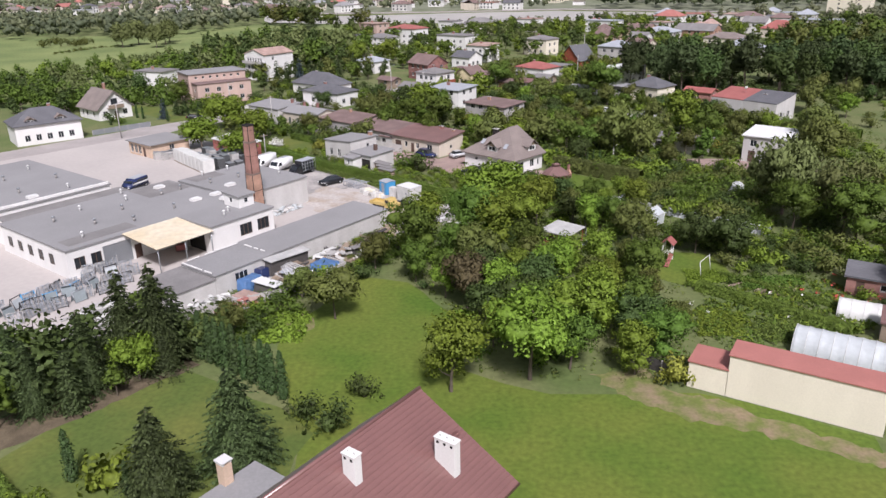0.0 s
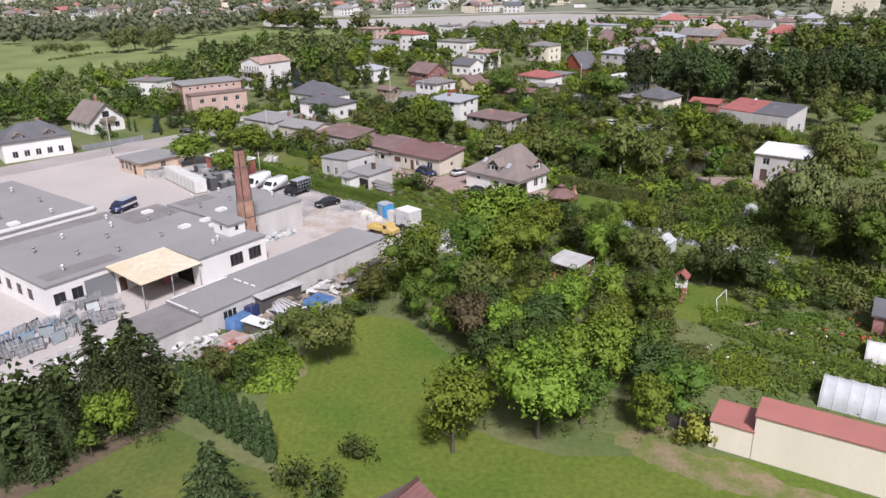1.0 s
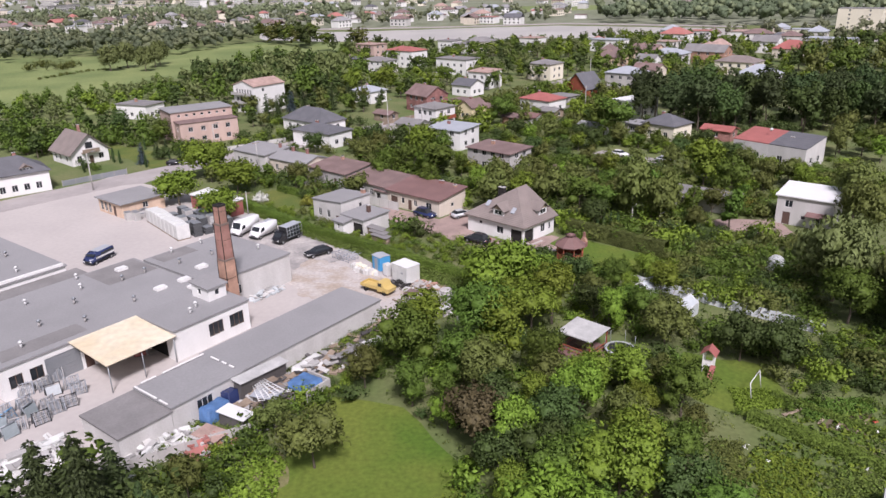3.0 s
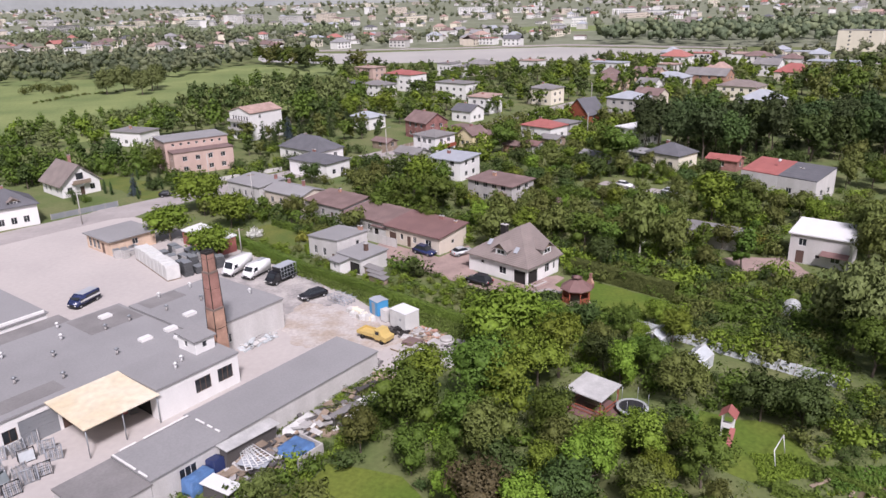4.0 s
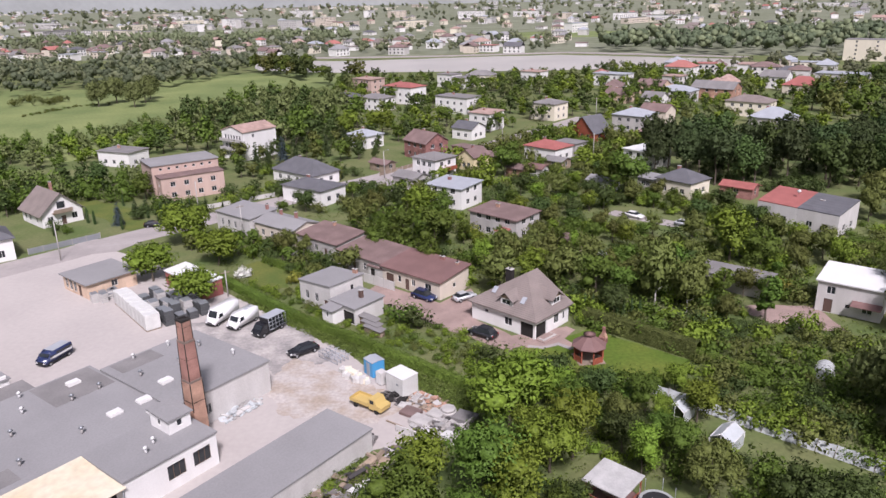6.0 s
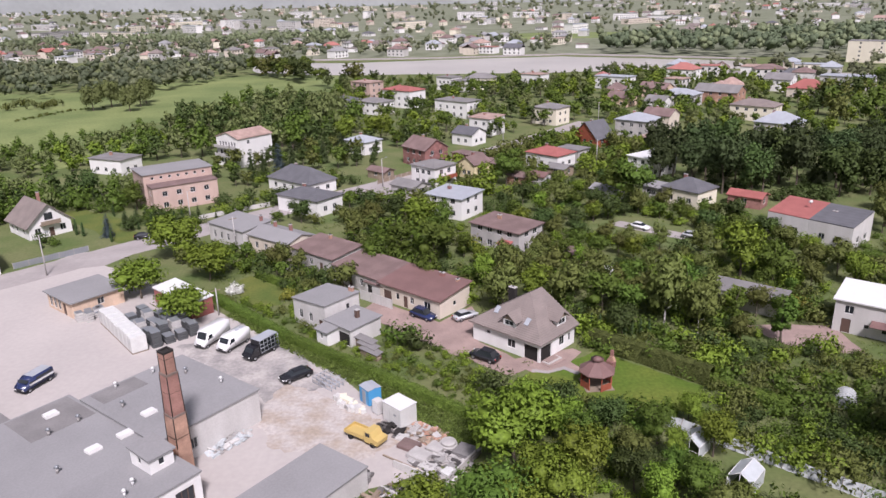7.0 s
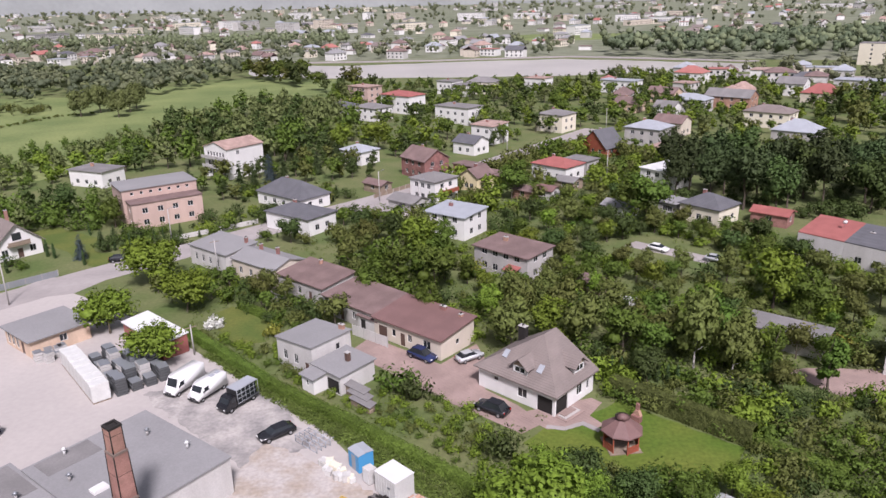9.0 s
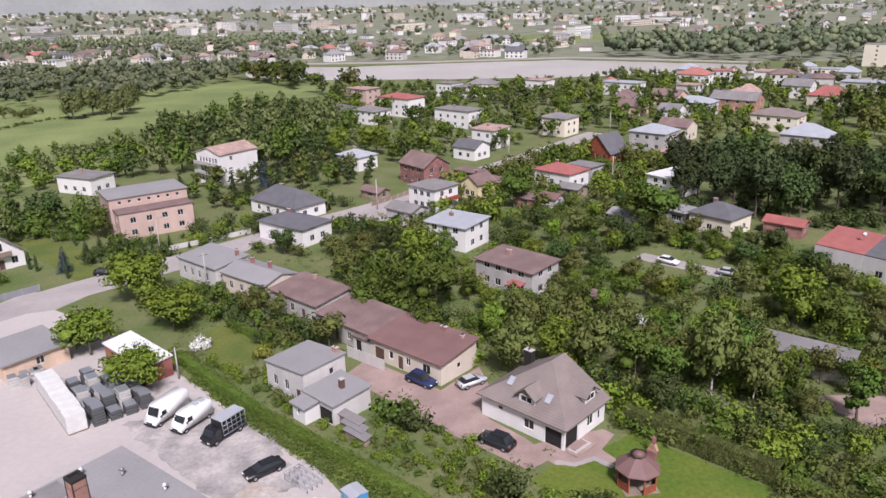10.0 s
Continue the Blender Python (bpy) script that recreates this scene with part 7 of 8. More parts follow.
for key, mat, seed, h, spread in (("bush", "leaf", 51, 2.4, 1.9), ("bush_light", "leaf_light", 52, 2.0, 1.7), ("bush_olive", "leaf_olive", 56, 2.2, 1.9), ("bush_dark", "leaf_dark", 53, 2.6, 1.8)):
    bush_kind(key, mat, seed, h, spread, 18, 18, 0.18)
bush_kind("bush_gold", "leaf_gold", 54, 1.8, 1.2, 16, 30, 0.12)
bush_kind("bush_white", "bloom", 55, 1.5, 1.3, 22, 30, 0.15)

for key, mat, seed, h, spread, kw in (("mid_a", "leaf", 61, 8, 3.2, {}), ("mid_b", "leaf_olive", 62, 8, 3.0, {"droop": 0.3}), ("mid_c", "leaf_dark", 63, 9, 3.2, {}), ("mid_d", "leaf_light", 64, 7, 2.8, {})):
    tree_kind(key, mat, "bark", seed, h, spread, 28, 11, 0.45, bottom=0.0, boughs=5, core=0.66, ball=ICO1, **kw)
tree_kind("wood_a", "leaf_pale", "bark", 71, 9, 3.6, 28, 11, 0.45, bottom=0.0, boughs=5, ball=ICO1, core=0.68, droop=0.3)
tree_kind("wood_b", "leaf", "bark", 72, 9, 3.6, 28, 11, 0.45, bottom=0.0, boughs=5, ball=ICO1, core=0.68)
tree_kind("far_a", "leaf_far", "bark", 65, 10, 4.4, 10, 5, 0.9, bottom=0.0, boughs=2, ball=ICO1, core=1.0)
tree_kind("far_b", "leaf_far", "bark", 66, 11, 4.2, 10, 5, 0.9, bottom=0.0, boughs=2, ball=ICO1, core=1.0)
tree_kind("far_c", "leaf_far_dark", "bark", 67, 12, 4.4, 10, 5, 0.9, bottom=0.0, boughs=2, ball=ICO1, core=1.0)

rng = random.Random(5)
STUFF = {}


def merge(name, entries, label, category):
    """Join many plants into one object."""
    mats, vs, ns, ls, starts, mi, base, lbase = [], [], [], [], [], [], 0, 0
    for key, x, y, h, wide, turn in entries:
        trunk, crown, h0 = TREES[key]
        s = h / h0
        c, n = math.cos(turn), math.sin(turn)
        for me in (crown,) if key.startswith("far") or y > 440 else (trunk, crown):
            v = np.empty(len(me.vertices) * 3)
            me.vertices.foreach_get("co", v)
            v = v.reshape(-1, 3) * (s * wide, s * wide, s)
            q = NORMALS.get(me.name)
            if q is None:
                q = v * (1, 1, 0) + (0, 0, 0.01)
            ns.append(np.stack([q[:, 0] * c - q[:, 1] * n, q[:, 0] * n + q[:, 1] * c, q[:, 2]], 1))
            vs.append(np.stack([v[:, 0] * c - v[:, 1] * n + x, v[:, 0] * n + v[:, 1] * c + y, v[:, 2]], 1))
            li, st = np.empty(len(me.loops), np.int32), np.empty(len(me.polygons), np.int32)
            me.loops.foreach_get("vertex_index", li)
            me.polygons.foreach_get("loop_start", st)
            ls.append(li + base)
            starts.append(st + lbase)
            m = me.materials[0]
            if m not in mats:
                mats.append(m)
            mi.append(np.full(len(st), mats.index(m), np.int32))
            base += len(v)
            lbase += len(li)
    V, L, S, I = np.concatenate(vs), np.concatenate(ls), np.concatenate(starts), np.concatenate(mi)
    me = bpy.data.meshes.new(name)
    me.vertices.add(len(V))
    me.loops.add(len(L))
    me.polygons.add(len(S))
    me.vertices.foreach_set("co", V.ravel())
    me.loops.foreach_set("vertex_index", L)
    me.polygons.foreach_set("loop_start", S)
    me.polygons.foreach_set("material_index", I)
    for m in mats:
        me.materials.append(m)
    me.update(calc_edges=True)
    soften(me, np.concatenate(ns))

    return tagged(new(name, me), label, category, kind="stuff")




def inside(x, y, grow=0.0):
    for cx, cy, r, hw, hd in FOOT:
        c, s = math.cos(radians(-r)), math.sin(radians(-r))
        u, v = c * (x - cx) - s * (y - cy), s * (x - cx) + c * (y - cy)
        if abs(u) < hw + grow and abs(v) < hd + grow:
            return True
    return False


def near_line(x, y, a, b, d):
    ax, ay, bx, by = *a, *b
    t = max(0, min(1, ((x - ax) * (bx - ax) + (y - ay) * (by - ay)) / ((bx - ax) ** 2 + (by - ay) ** 2)))
    return math.hypot(x - ax - t * (bx - ax), y - ay - t * (by - ay)) < d


def in_poly(x, y, poly):
    c = False
    for k in range(len(poly)):
        (x1, y1), (x2, y2) = poly[k], poly[k - 1]
        if (y1 > y) != (y2 > y) and x < (x2 - x1) * (y - y1) / (y2 - y1) + x1:
            c = not c
    return c


OPEN = [[(-22.5, 69), (-18, 88), (-10, 86), (-4, 77), (-2, 64), (6, 60), (20, 60.5), (33, 54), (30, 34), (-12, 34), (-16, 52), (-18.5, 58)],
        [(1, 131), (4, 134.5), (8, 136), (14, 141), (27, 130.5), (24, 124), (10, 126)], [(19.5, 90), (23, 99), (31, 96), (32, 88), (26, 85)],
        [(-51, 168), (-43, 157), (-38, 158), (-40, 168), (-48, 172)], [(21, 76), (31.5, 86), (43, 87), (46, 78), (36, 68), (24, 71)],
        [(-24, 155), (-21.5, 160), (-10, 151.5), (-4.8, 158), (-3, 151), (-3.9, 145.6), (0, 141), (4, 136), (10.5, 142.5), (12.5, 141), (11.5, 133.5), (4, 132.5), (-8, 139.5)],
        [(-64, 62), (-44, 68), (-37, 74), (-17, 107), (-4, 114), (-13, 123), (-33, 141), (-46, 153), (-62, 166), (-80, 178), (-96, 172), (-130, 130), (-130, 90)],
        [(-23, 129), (-12, 123.5), (-2.5, 118.5), (0.5, 114), (0, 106), (-4, 101), (-11, 100.5), (-19, 108)], [(-23, 143.5), (-19, 145), (-16.5, 139.5), (-20.5, 137.5)], [(38, 150), (52, 150), (53, 140), (44, 141)], [(-40, 232), (-28, 251), (-14, 244), (-24, 224)], [(21, 196), (23, 206), (30, 210), (47, 198), (46, 186), (34, 186)],
        [(6, 89), (19, 90), (19, 103), (7, 104)], [(18, 118), (20, 122), (42, 104), (40, 100), (31, 104), (23, 108)]]
OPEN += [[(-112, 214), (-107, 220), (-92, 211.5), (-88, 202), (-76, 198), (-71, 193), (-79, 182), (-88, 190), (-100, 200)], [(-115, 485), (-20, 478), (70, 490), (70, 548), (-120, 552)]]
GRID = {}


class Taken:
    """Places already planted or built on, kept in a grid of 20 m cells."""

    def append(self, item):
        GRID.setdefault((int(item[0] // 20), int(item[1] // 20)), []).append(item)

    def clear_of(self, x, y, gap):
        i, j = int(x // 20), int(y // 20)
        for di in (-2, -1, 0, 1, 2):
            for dj in (-2, -1, 0, 1, 2):
                for a, b, g in GRID.get((i + di, j + dj), ()):
                    if (x - a) ** 2 + (y - b) ** 2 <= ((gap + g) * 0.5) ** 2:
                        return False
        return True


TAKEN = Taken()


LAKE = [(-195, 668), (-110, 652), (-40, 666), (60, 680), (115, 652), (190, 612), (176, 540), (110, 538), (-40, 538), (-110, 544), (-172, 572)]


def free(x, y, grow, gap):
    if 530 < y < 690 and in_poly(x, y, LAKE):
        return False
    if y < 560 and (inside(x, y, grow) or any(in_poly(x, y, p) for p in OPEN)):
        return False
    if y < 350 and (near_line(x, y, (-150, 99), (-81, 187), 5) or near_line(x, y, (-81, 187), (-31, 243), 5) or near_line(x, y, (-31, 243), (39, 345), 5)):
        return False
    return TAKEN.clear_of(x, y, gap)


WORDS = {"oak": "broad green leafy garden tree", "lime": "light green leafy garden tree", "elm": "olive green leafy garden tree", "plum": "dark green garden fruit tree",
         "wine": "plum tree with brownish leaves", "birch": "weeping birch with pale bark", "apple": "small gnarled apple tree on the lawn", "chestnut": "tall dark green park tree",
         "maple": "large rounded green tree", "willow": "big pale green willow with hanging twigs", "linden": "wide light green street tree", "poplar": "slender upright green tree", "spruce": "dark green pointed spruce", "blue_spruce": "bluish pointed garden spruce",
         "thuja": "narrow dark thuja column", "bush": "rounded green garden bush", "bush_light": "light green garden bush", "bush_dark": "dark green dense bush",
         "bush_gold": "bright yellow-leaved garden bush", "bush_white": "white-flowering hydrangea bush on the lawn"}


def stand(key, x, y, height, group="", wide=1.0):
    key = key + "_plain" if y > 150 and key + "_plain" in TREES else key + "_b" if key + "_b" in TREES and rng.random() < 0.5 else key
    kind = "bush" if key.startswith("bush") else "tree"
    TAKEN.append((x, y, height * (0.5 if key != "thuja" else 0.2)))
    return plant(key, x, y, height, WORDS[key.replace("_plain", "").replace("_b", "") if key.endswith(("_plain", "_b")) else key], kind, group, rng.uniform(0, 360), wide, name=kind)


def scatter(poly, n, keys, heights, gap, group, grow=0.6, tries=40, stuff=None):
    xs, ys = [p[0] for p in poly], [p[1] for p in poly]
    done = 0
    for _ in range(n * tries):
        if done >= n:
            break
        x, y = rng.uniform(min(xs), max(xs)), rng.uniform(min(ys), max(ys))
        if in_poly(x, y, poly) and free(x, y, grow, gap):
            key, h = rng.choice(keys), rng.uniform(*heights)
            if stuff:
                key = "spruce_plain" if key == "spruce" else key
                STUFF.setdefault(stuff, []).append((key, x, y, h, rng.uniform(0.85, 1.2), rng.uniform(0, 6.28)))
                TAKEN.append((x, y, gap if gap < h * 0.5 else h * 0.5))
            else:
                stand(key, x, y, h, group, rng.uniform(0.85, 1.15))
            done += 1


# planted by the near lawns
for key, x, y, h in (("spruce", -20.1, 48.6, 9.2), ("spruce", -25.1, 44.5, 8.0), ("thuja", -33, 46.2, 5.0), ("bush_light", -29.2, 45.4, 3.4), ("thuja", -27.6, 44.6, 3.4), ("bush_light", -34.5, 42.0, 2.2),
                     ("bush_dark", -13.8, 53.5, 3.2), ("bush_dark", -11.4, 59.0, 2.4), ("bush_dark", -16.5, 55.5, 2.6), ("apple", -17.4, 75.4, 6.4), ("lime", -3.3, 60.2, 8.2), ("lime", 4.3, 62.6, 9.8),
                     ("spruce", -41.5, 55.5, 7.5), ("spruce", -38.4, 59.5, 8.5), ("spruce", -36.2, 63.6, 11.0), ("spruce", -33.0, 64.0, 11.5), ("lime", -34.4, 61.5, 5.5), ("spruce", -45.0, 58.5, 7.5), ("elm", -29.0, 66.8, 5.0),
                     ("elm", -28.0, 71.0, 4.5), ("elm", -22.5, 80.5, 4.6), ("bush_gold", 18.2, 62.6, 3.2), ("thuja", -39.5, 43.2, 4.6), ("thuja", -37, 40.5, 3.8),
                     ("wine", -2.2, 78.6, 7.0), ("lime", 10.4, 70.6, 8.8), ("lime", 12.6, 75.0, 7.4), ("plum", 15.8, 70.0, 6.4), ("oak", -10.0, 92.5, 9.4), ("lime", -8.6, 97.6, 8.6), ("elm", -14.8, 90.0, 5.5), ("plum", 4.0, 74.0, 6.6), ("plum", 5.6, 80.0, 6.6),
                     ("lime", 2.4, 117.1, 8.6), ("lime", 4.8, 104.0, 8.0), ("lime", 1.2, 96.4, 8.8), ("oak", -1.6, 98.6, 9.6), ("plum", 12.0, 118.5, 5.5), ("plum", 13.4, 108.0, 5.5), ("lime", 22.4, 121.0, 4.6), ("plum", 29.0, 96.8, 6.4), ("plum", 32.8, 95.0, 6.8), ("bush", 19.4, 93.0, 3.0),
                     ("willow", 47.0, 114.0, 13.0), ("linden", 0.8, 112.8, 9.4), ("lime", 7.6, 106.5, 8.6), ("lime", 23.5, 114.4, 6.0), ("willow", 52.5, 105.0, 11.5), ("oak", 46.0, 107.0, 8.0), ("elm", 64.5, 147.0, 11.5), ("elm", 62.0, 138.0, 11.0),
                     ("bush_white", -48.0, 163.2, 2.0), ("bush_gold", -37.4, 160.2, 2.6), ("birch", 26.1, 150.0, 13.0), ("birch", 30.5, 147.0, 10.5), ("poplar", 41.8, 143.4, 10.0), ("poplar", 36.8, 149.0, 8.5), ("blue_spruce", -88.5, 197.0, 5.4), ("thuja", -96.9, 198.7, 4.0), ("thuja", -94.6, 197.4, 3.6), ("thuja", -86.0, 193.4, 3.4), ("bush_dark", -101, 192.5, 3.0), ("bush", -98, 190.6, 2.4), ("thuja", -99.5, 188.6, 3.2), ("bush_dark", -70.6, 223.0, 3.6), ("bush", -81.5, 212.4, 3.2), ("bush", -78.5, 214.8, 2.8),
                     ("linden", -66.5, 182.5, 9.6), ("linden", -55.0, 169.5, 8.0), ("linden", -64.6, 161.0, 7.8), ("linden", -52.0, 149.4, 7.2), ("elm", -42.6, 177.0, 5.6), ("elm", -38.5, 173.6, 5.0), ("spruce", -71.5, 252.0, 9.0), ("blue_spruce", -66, 262, 8.5), ("spruce", -62, 262.0, 9.0),
                     ("oak", -92.0, 219.5, 8.0), ("maple", -109.7, 230.0, 8.5), ("oak", 31.4, 222.0, 11.5), ("oak", 3.6, 241.6, 9.5), ("lime", 44.5, 170.5, 11.5), ("oak", 34.0, 220.5, 12.5), ("oak", 5.0, 252.0, 9.5), ("oak", 49.5, 168.0, 8.5), ("oak", -12.3, 177.8, 10.5), ("oak", -23.4, 175.2, 8.0), ("lime", -16.5, 193.6, 10.5), ("elm", -30.2, 191.4, 7.5), ("bush_gold", -5.7, 187.0, 3.6),
                     ("lime", -40.3, 308.0, 11.0), ("lime", -52.0, 303.5, 11.0), ("oak", 16.9, 154.0, 8.6), ("plum", 18.7, 145.6, 6.0), ("elm", 9.0, 165.0, 8.5), ("elm", 2.3, 167.0, 8.5), ("plum", -46.2, 207.0, 6.5), ("elm", -42.9, 172.8, 6.0),
                     ("bush", -14.8, 142.4, 4.6), ("bush_dark", -12.6, 140.6, 3.8), ("bush_dark", -1.5, 128.2, 4.2), ("elm", 58.0, 112.0, 10.5), ("oak", 52.0, 100.0, 10.0), ("lime", 60.0, 103.0, 11.0), ("bush_gold", 45.5, 158.0, 3.6), ("bush_gold", 48.5, 155.0, 3.2), ("elm", 35.0, 158.0, 6.5), ("lime", 38.5, 154.5, 5.0), ("elm", 41.5, 153.0, 6.0), ("oak", 44.5, 150.8, 5.5), ("plum", 34.5, 163.5, 6.0), ("oak", 31.5, 158.5, 8.0)):
    stand(key, x, y, h, "garden trees", 1.3 if key == "spruce" and y < 50 else 1.25 if key == "linden" else 1.12 if key in ("lime", "oak") else 1.0)
for k in range(10):
    f = k / 9
    stand("thuja", -29.6 + 10.4 * f + rng.uniform(-0.15, 0.15), 66.0 - 7.4 * f, 5.4 + rng.uniform(-0.5, 0.6), "thuja row by the lawn")
for k in range(8):
    stand("thuja", 14 + rng.uniform(0, 0.3) + k * 1.2, 148 - k * 0.4, 3.2, "thujas behind the white house")

scatter([(-14, 76), (-6, 96), (-2, 113), (8, 124), (20, 118), (22, 104), (20, 92), (19, 78), (18, 64), (8, 62), (0, 66), (-4, 78)], 52, ["oak", "plum", "elm", "oak", "lime", "lime"], (4.5, 7.6), 4.3, "orchard trees")
scatter([(46, 60), (50, 92), (72, 112), (90, 120), (95, 70)], 24, ["elm", "lime", "oak", "plum"], (5, 10), 6, "garden trees")
scatter([(-16, 158), (0, 152), (14, 150), (36, 142), (38, 168), (50, 178), (24, 198), (2, 182), (-14, 172)], 25, ["oak", "elm", "lime", "lime", "elm"], (4.5, 8.0), 5.0, "garden trees")
scatter([(-3, 155), (14, 150), (22, 147), (24, 158), (0, 166)], 8, ["elm", "oak"], (7, 9.5), 4.5, "trees behind the white house")
scatter([(-30, 160), (-18, 172), (-6, 182), (-10, 203), (-38, 214), (-30, 190)], 22, ["oak", "maple", "elm", "bush"], (4, 8.5), 5, "garden trees")
scatter([(44, 160), (60, 155), (80, 165), (60, 185), (46, 190)], 18, ["oak", "elm", "lime", "lime", "bush"], (3.5, 7), 5, "garden trees")
scatter([(44, 244), (54, 230), (66, 224), (90, 226), (130, 212), (170, 250), (112, 268), (86, 254), (66, 262), (52, 276)], 52, ["chestnut", "chestnut", "chestnut", "maple"], (12, 16.5), 7.5, "tall park trees")
scatter([(20, 195), (44, 195), (62, 205), (44, 214), (28, 240), (10, 240), (4, 210)], 26, ["oak", "elm", "plum", "lime"], (2.8, 7), 4.5, "garden trees")
# thickets and far gardens, joined
scatter([(-62, 186), (-52, 174), (-36, 161), (-31, 160), (-40, 178), (-54, 190)], 26, ["bush", "bush_olive", "bush_light", "bush_dark"], (1.2, 3.0), 1.8, "", 0.3, 40, "garden_bushes")
scatter([(-178, 258), (-136, 256), (-108, 286), (-122, 322), (-150, 306), (-168, 288)], 80, ["wood_a", "wood_b", "wood_b", "mid_d"], (4, 8), 4.2, "", 0.5, 40, "meadow_edge_wood")
scatter([(2, 90), (0, 118), (12, 127), (30, 130), (56, 132), (58, 96), (40, 90), (30, 97), (20, 100), (19, 84)], 150, ["bush", "bush_light", "bush_olive", "bush", "bush_dark"], (1.1, 3.0), 1.5, "", 0.3, 40, "shrub_thicket")
scatter([(-31, 145), (-18, 135), (-4, 124.5), (1, 127), (-3, 135), (-9, 139), (-20, 147)], 46, ["bush", "bush_olive", "bush_light", "bush_light"], (0.8, 1.7), 1.7, "", 0.3, 40, "garden_bushes")
scatter([(-20, 108), (-11, 100.5), (-13, 90), (-20, 94)], 16, ["bush_light", "bush_olive", "bush"], (0.9, 1.8), 1.8, "", 0.3, 40, "garden_bushes")
scatter([(78, 196), (92, 186), (130, 170), (140, 205), (92, 220)], 16, ["oak", "elm", "lime", "maple"], (5, 10), 6, "garden trees")
scatter([(78, 190), (110, 165), (140, 190), (130, 212), (92, 220)], 40, ["bush", "bush_light", "bush_olive"], (1.2, 3.0), 3.0, "", 0.3, 40, "garden_bushes")
scatter([(-6, 172), (14, 160), (40, 160), (58, 176), (62, 205), (44, 214), (22, 226), (2, 205)], 26, ["elm", "lime", "oak", "plum", "elm"], (3.5, 7.0), 4.2, "garden trees")
scatter([(-12, 168), (14, 156), (40, 158), (62, 172), (64, 206), (44, 222), (24, 244), (4, 240), (-4, 205)], 190, ["bush", "bush_light", "bush_olive", "bush_dark", "bush"], (1.4, 3.6), 1.7, "", 0.3, 40, "garden_bushes")
scatter([(10, 142), (30, 134), (50, 140), (52, 160), (24, 164), (8, 156)], 80, ["bush", "bush_light", "bush_olive", "bush_dark"], (1.4, 3.8), 1.7, "", 0.3, 40, "garden_bushes")
scatter([(44, 242), (54, 228), (66, 221), (90, 223), (130, 209), (160, 240), (112, 258), (86, 250), (60, 258)], 110, ["bush_dark", "bush_dark", "mid_c"], (2.0, 4.5), 2.6, "", 0.3, 40, "park_undergrowth")
scatter([(60, 268), (88, 260), (130, 272), (160, 345), (70, 322)], 70, ["mid_a", "mid_b", "mid_c", "mid_d"], (3.5, 8), 4.5, "", 0.5, 40, "town_garden_trees")
scatter([(30, 97), (36, 104), (46, 100), (42, 90), (33, 90)], 26, ["bush", "bush_light", "bush_olive", "bush_dark"], (0.9, 2.4), 1.8, "", 0.3, 40, "garden_bushes")
scatter([(22, 100), (20, 122), (32, 134), (52, 138), (66, 124), (66, 96), (44, 90), (32, 98)], 95, ["bush", "bush_light", "bush_olive", "bush_olive", "bush"], (1.3, 3.4), 2.4, "", 0.3, 40, "shrub_thicket")
scatter([(24, 132), (27, 131), (38, 138), (52, 139), (50, 150), (38, 150), (30, 145)], 30, ["bush", "bush_light", "bush_dark"], (1.2, 3), 2.2, "", 0.3, 40, "shrub_thicket")
scatter([(-50, 160), (-30, 145), (-22, 140), (-3, 124), (4, 128), (-4, 137), (-20, 148), (-36, 158)], 26, ["bush_light", "bush_olive", "bush_light", "bush"], (0.8, 1.9), 2.2, "", 0.3, 40, "garden_bushes")
scatter([(-66, 178), (-48, 172), (-34, 165), (-24, 160), (-40, 178), (-56, 188)], 26, ["bush", "mid_b", "bush_dark", "mid_a"], (2, 4.5), 3, "", 0.3, 40, "garden_bushes")
scatter([(-112, 208), (-96, 200), (-84, 196), (-70, 206), (-76, 214), (-96, 214)], 24, ["bush", "spruce", "thuja", "bush_dark"], (1.5, 4.5), 2.6, "", 0.3, 40, "garden_bushes")
scatter([(-26, 160), (0, 150), (36, 142), (50, 180), (20, 200), (-8, 200), (-38, 215)], 80, ["bush", "bush_light", "bush_olive", "bush_light"], (1.2, 3.0), 2.0, "", 0.3, 40, "garden_bushes")
scatter([(46, 150), (80, 150), (84, 190), (44, 200), (20, 204), (40, 182)], 70, ["bush", "bush_light", "bush_olive"], (1.2, 3.2), 2.0, "", 0.3, 40, "garden_bushes")
scatter([(-16, 76), (-6, 100), (0, 124), (20, 122), (22, 100), (18, 64), (0, 66)], 60, ["bush", "bush_light", "bush_dark"], (1.2, 2.8), 1.6, "", 0.3, 40, "orchard_undergrowth")
scatter([(20, 82), (36, 92), (50, 88), (62, 60), (40, 52), (34, 62), (46, 72), (44, 88)], 46, ["bush", "bush_light", "bush_dark"], (0.8, 1.8), 1.6, "", 0.3, 40, "garden_bushes")
scatter([(-34, 71), (-26, 68), (-21, 79), (-13, 90), (-8, 104), (-11, 105.5), (-18, 92), (-30, 74)], 44, ["bush", "bush_light", "bush_dark", "bush"], (1.0, 2.6), 1.7, "", 0.3, 40, "garden_bushes")
scatter([(-48, 62), (-44, 52), (-38, 56), (-29, 64), (-32, 72), (-38, 70)], 34, ["mid_c", "mid_a", "bush_dark", "spruce"], (3, 7), 2.0, "", 0.3, 40, "boundary_thicket")
scatter([(-170, 250), (-120, 232), (-100, 240), (-92, 226), (-98, 212), (-118, 205), (-150, 215)], 95, ["wood_a", "wood_b", "mid_c", "bush"], (3, 7.5), 3.4, "", 0.5, 40, "meadow_edge_wood")
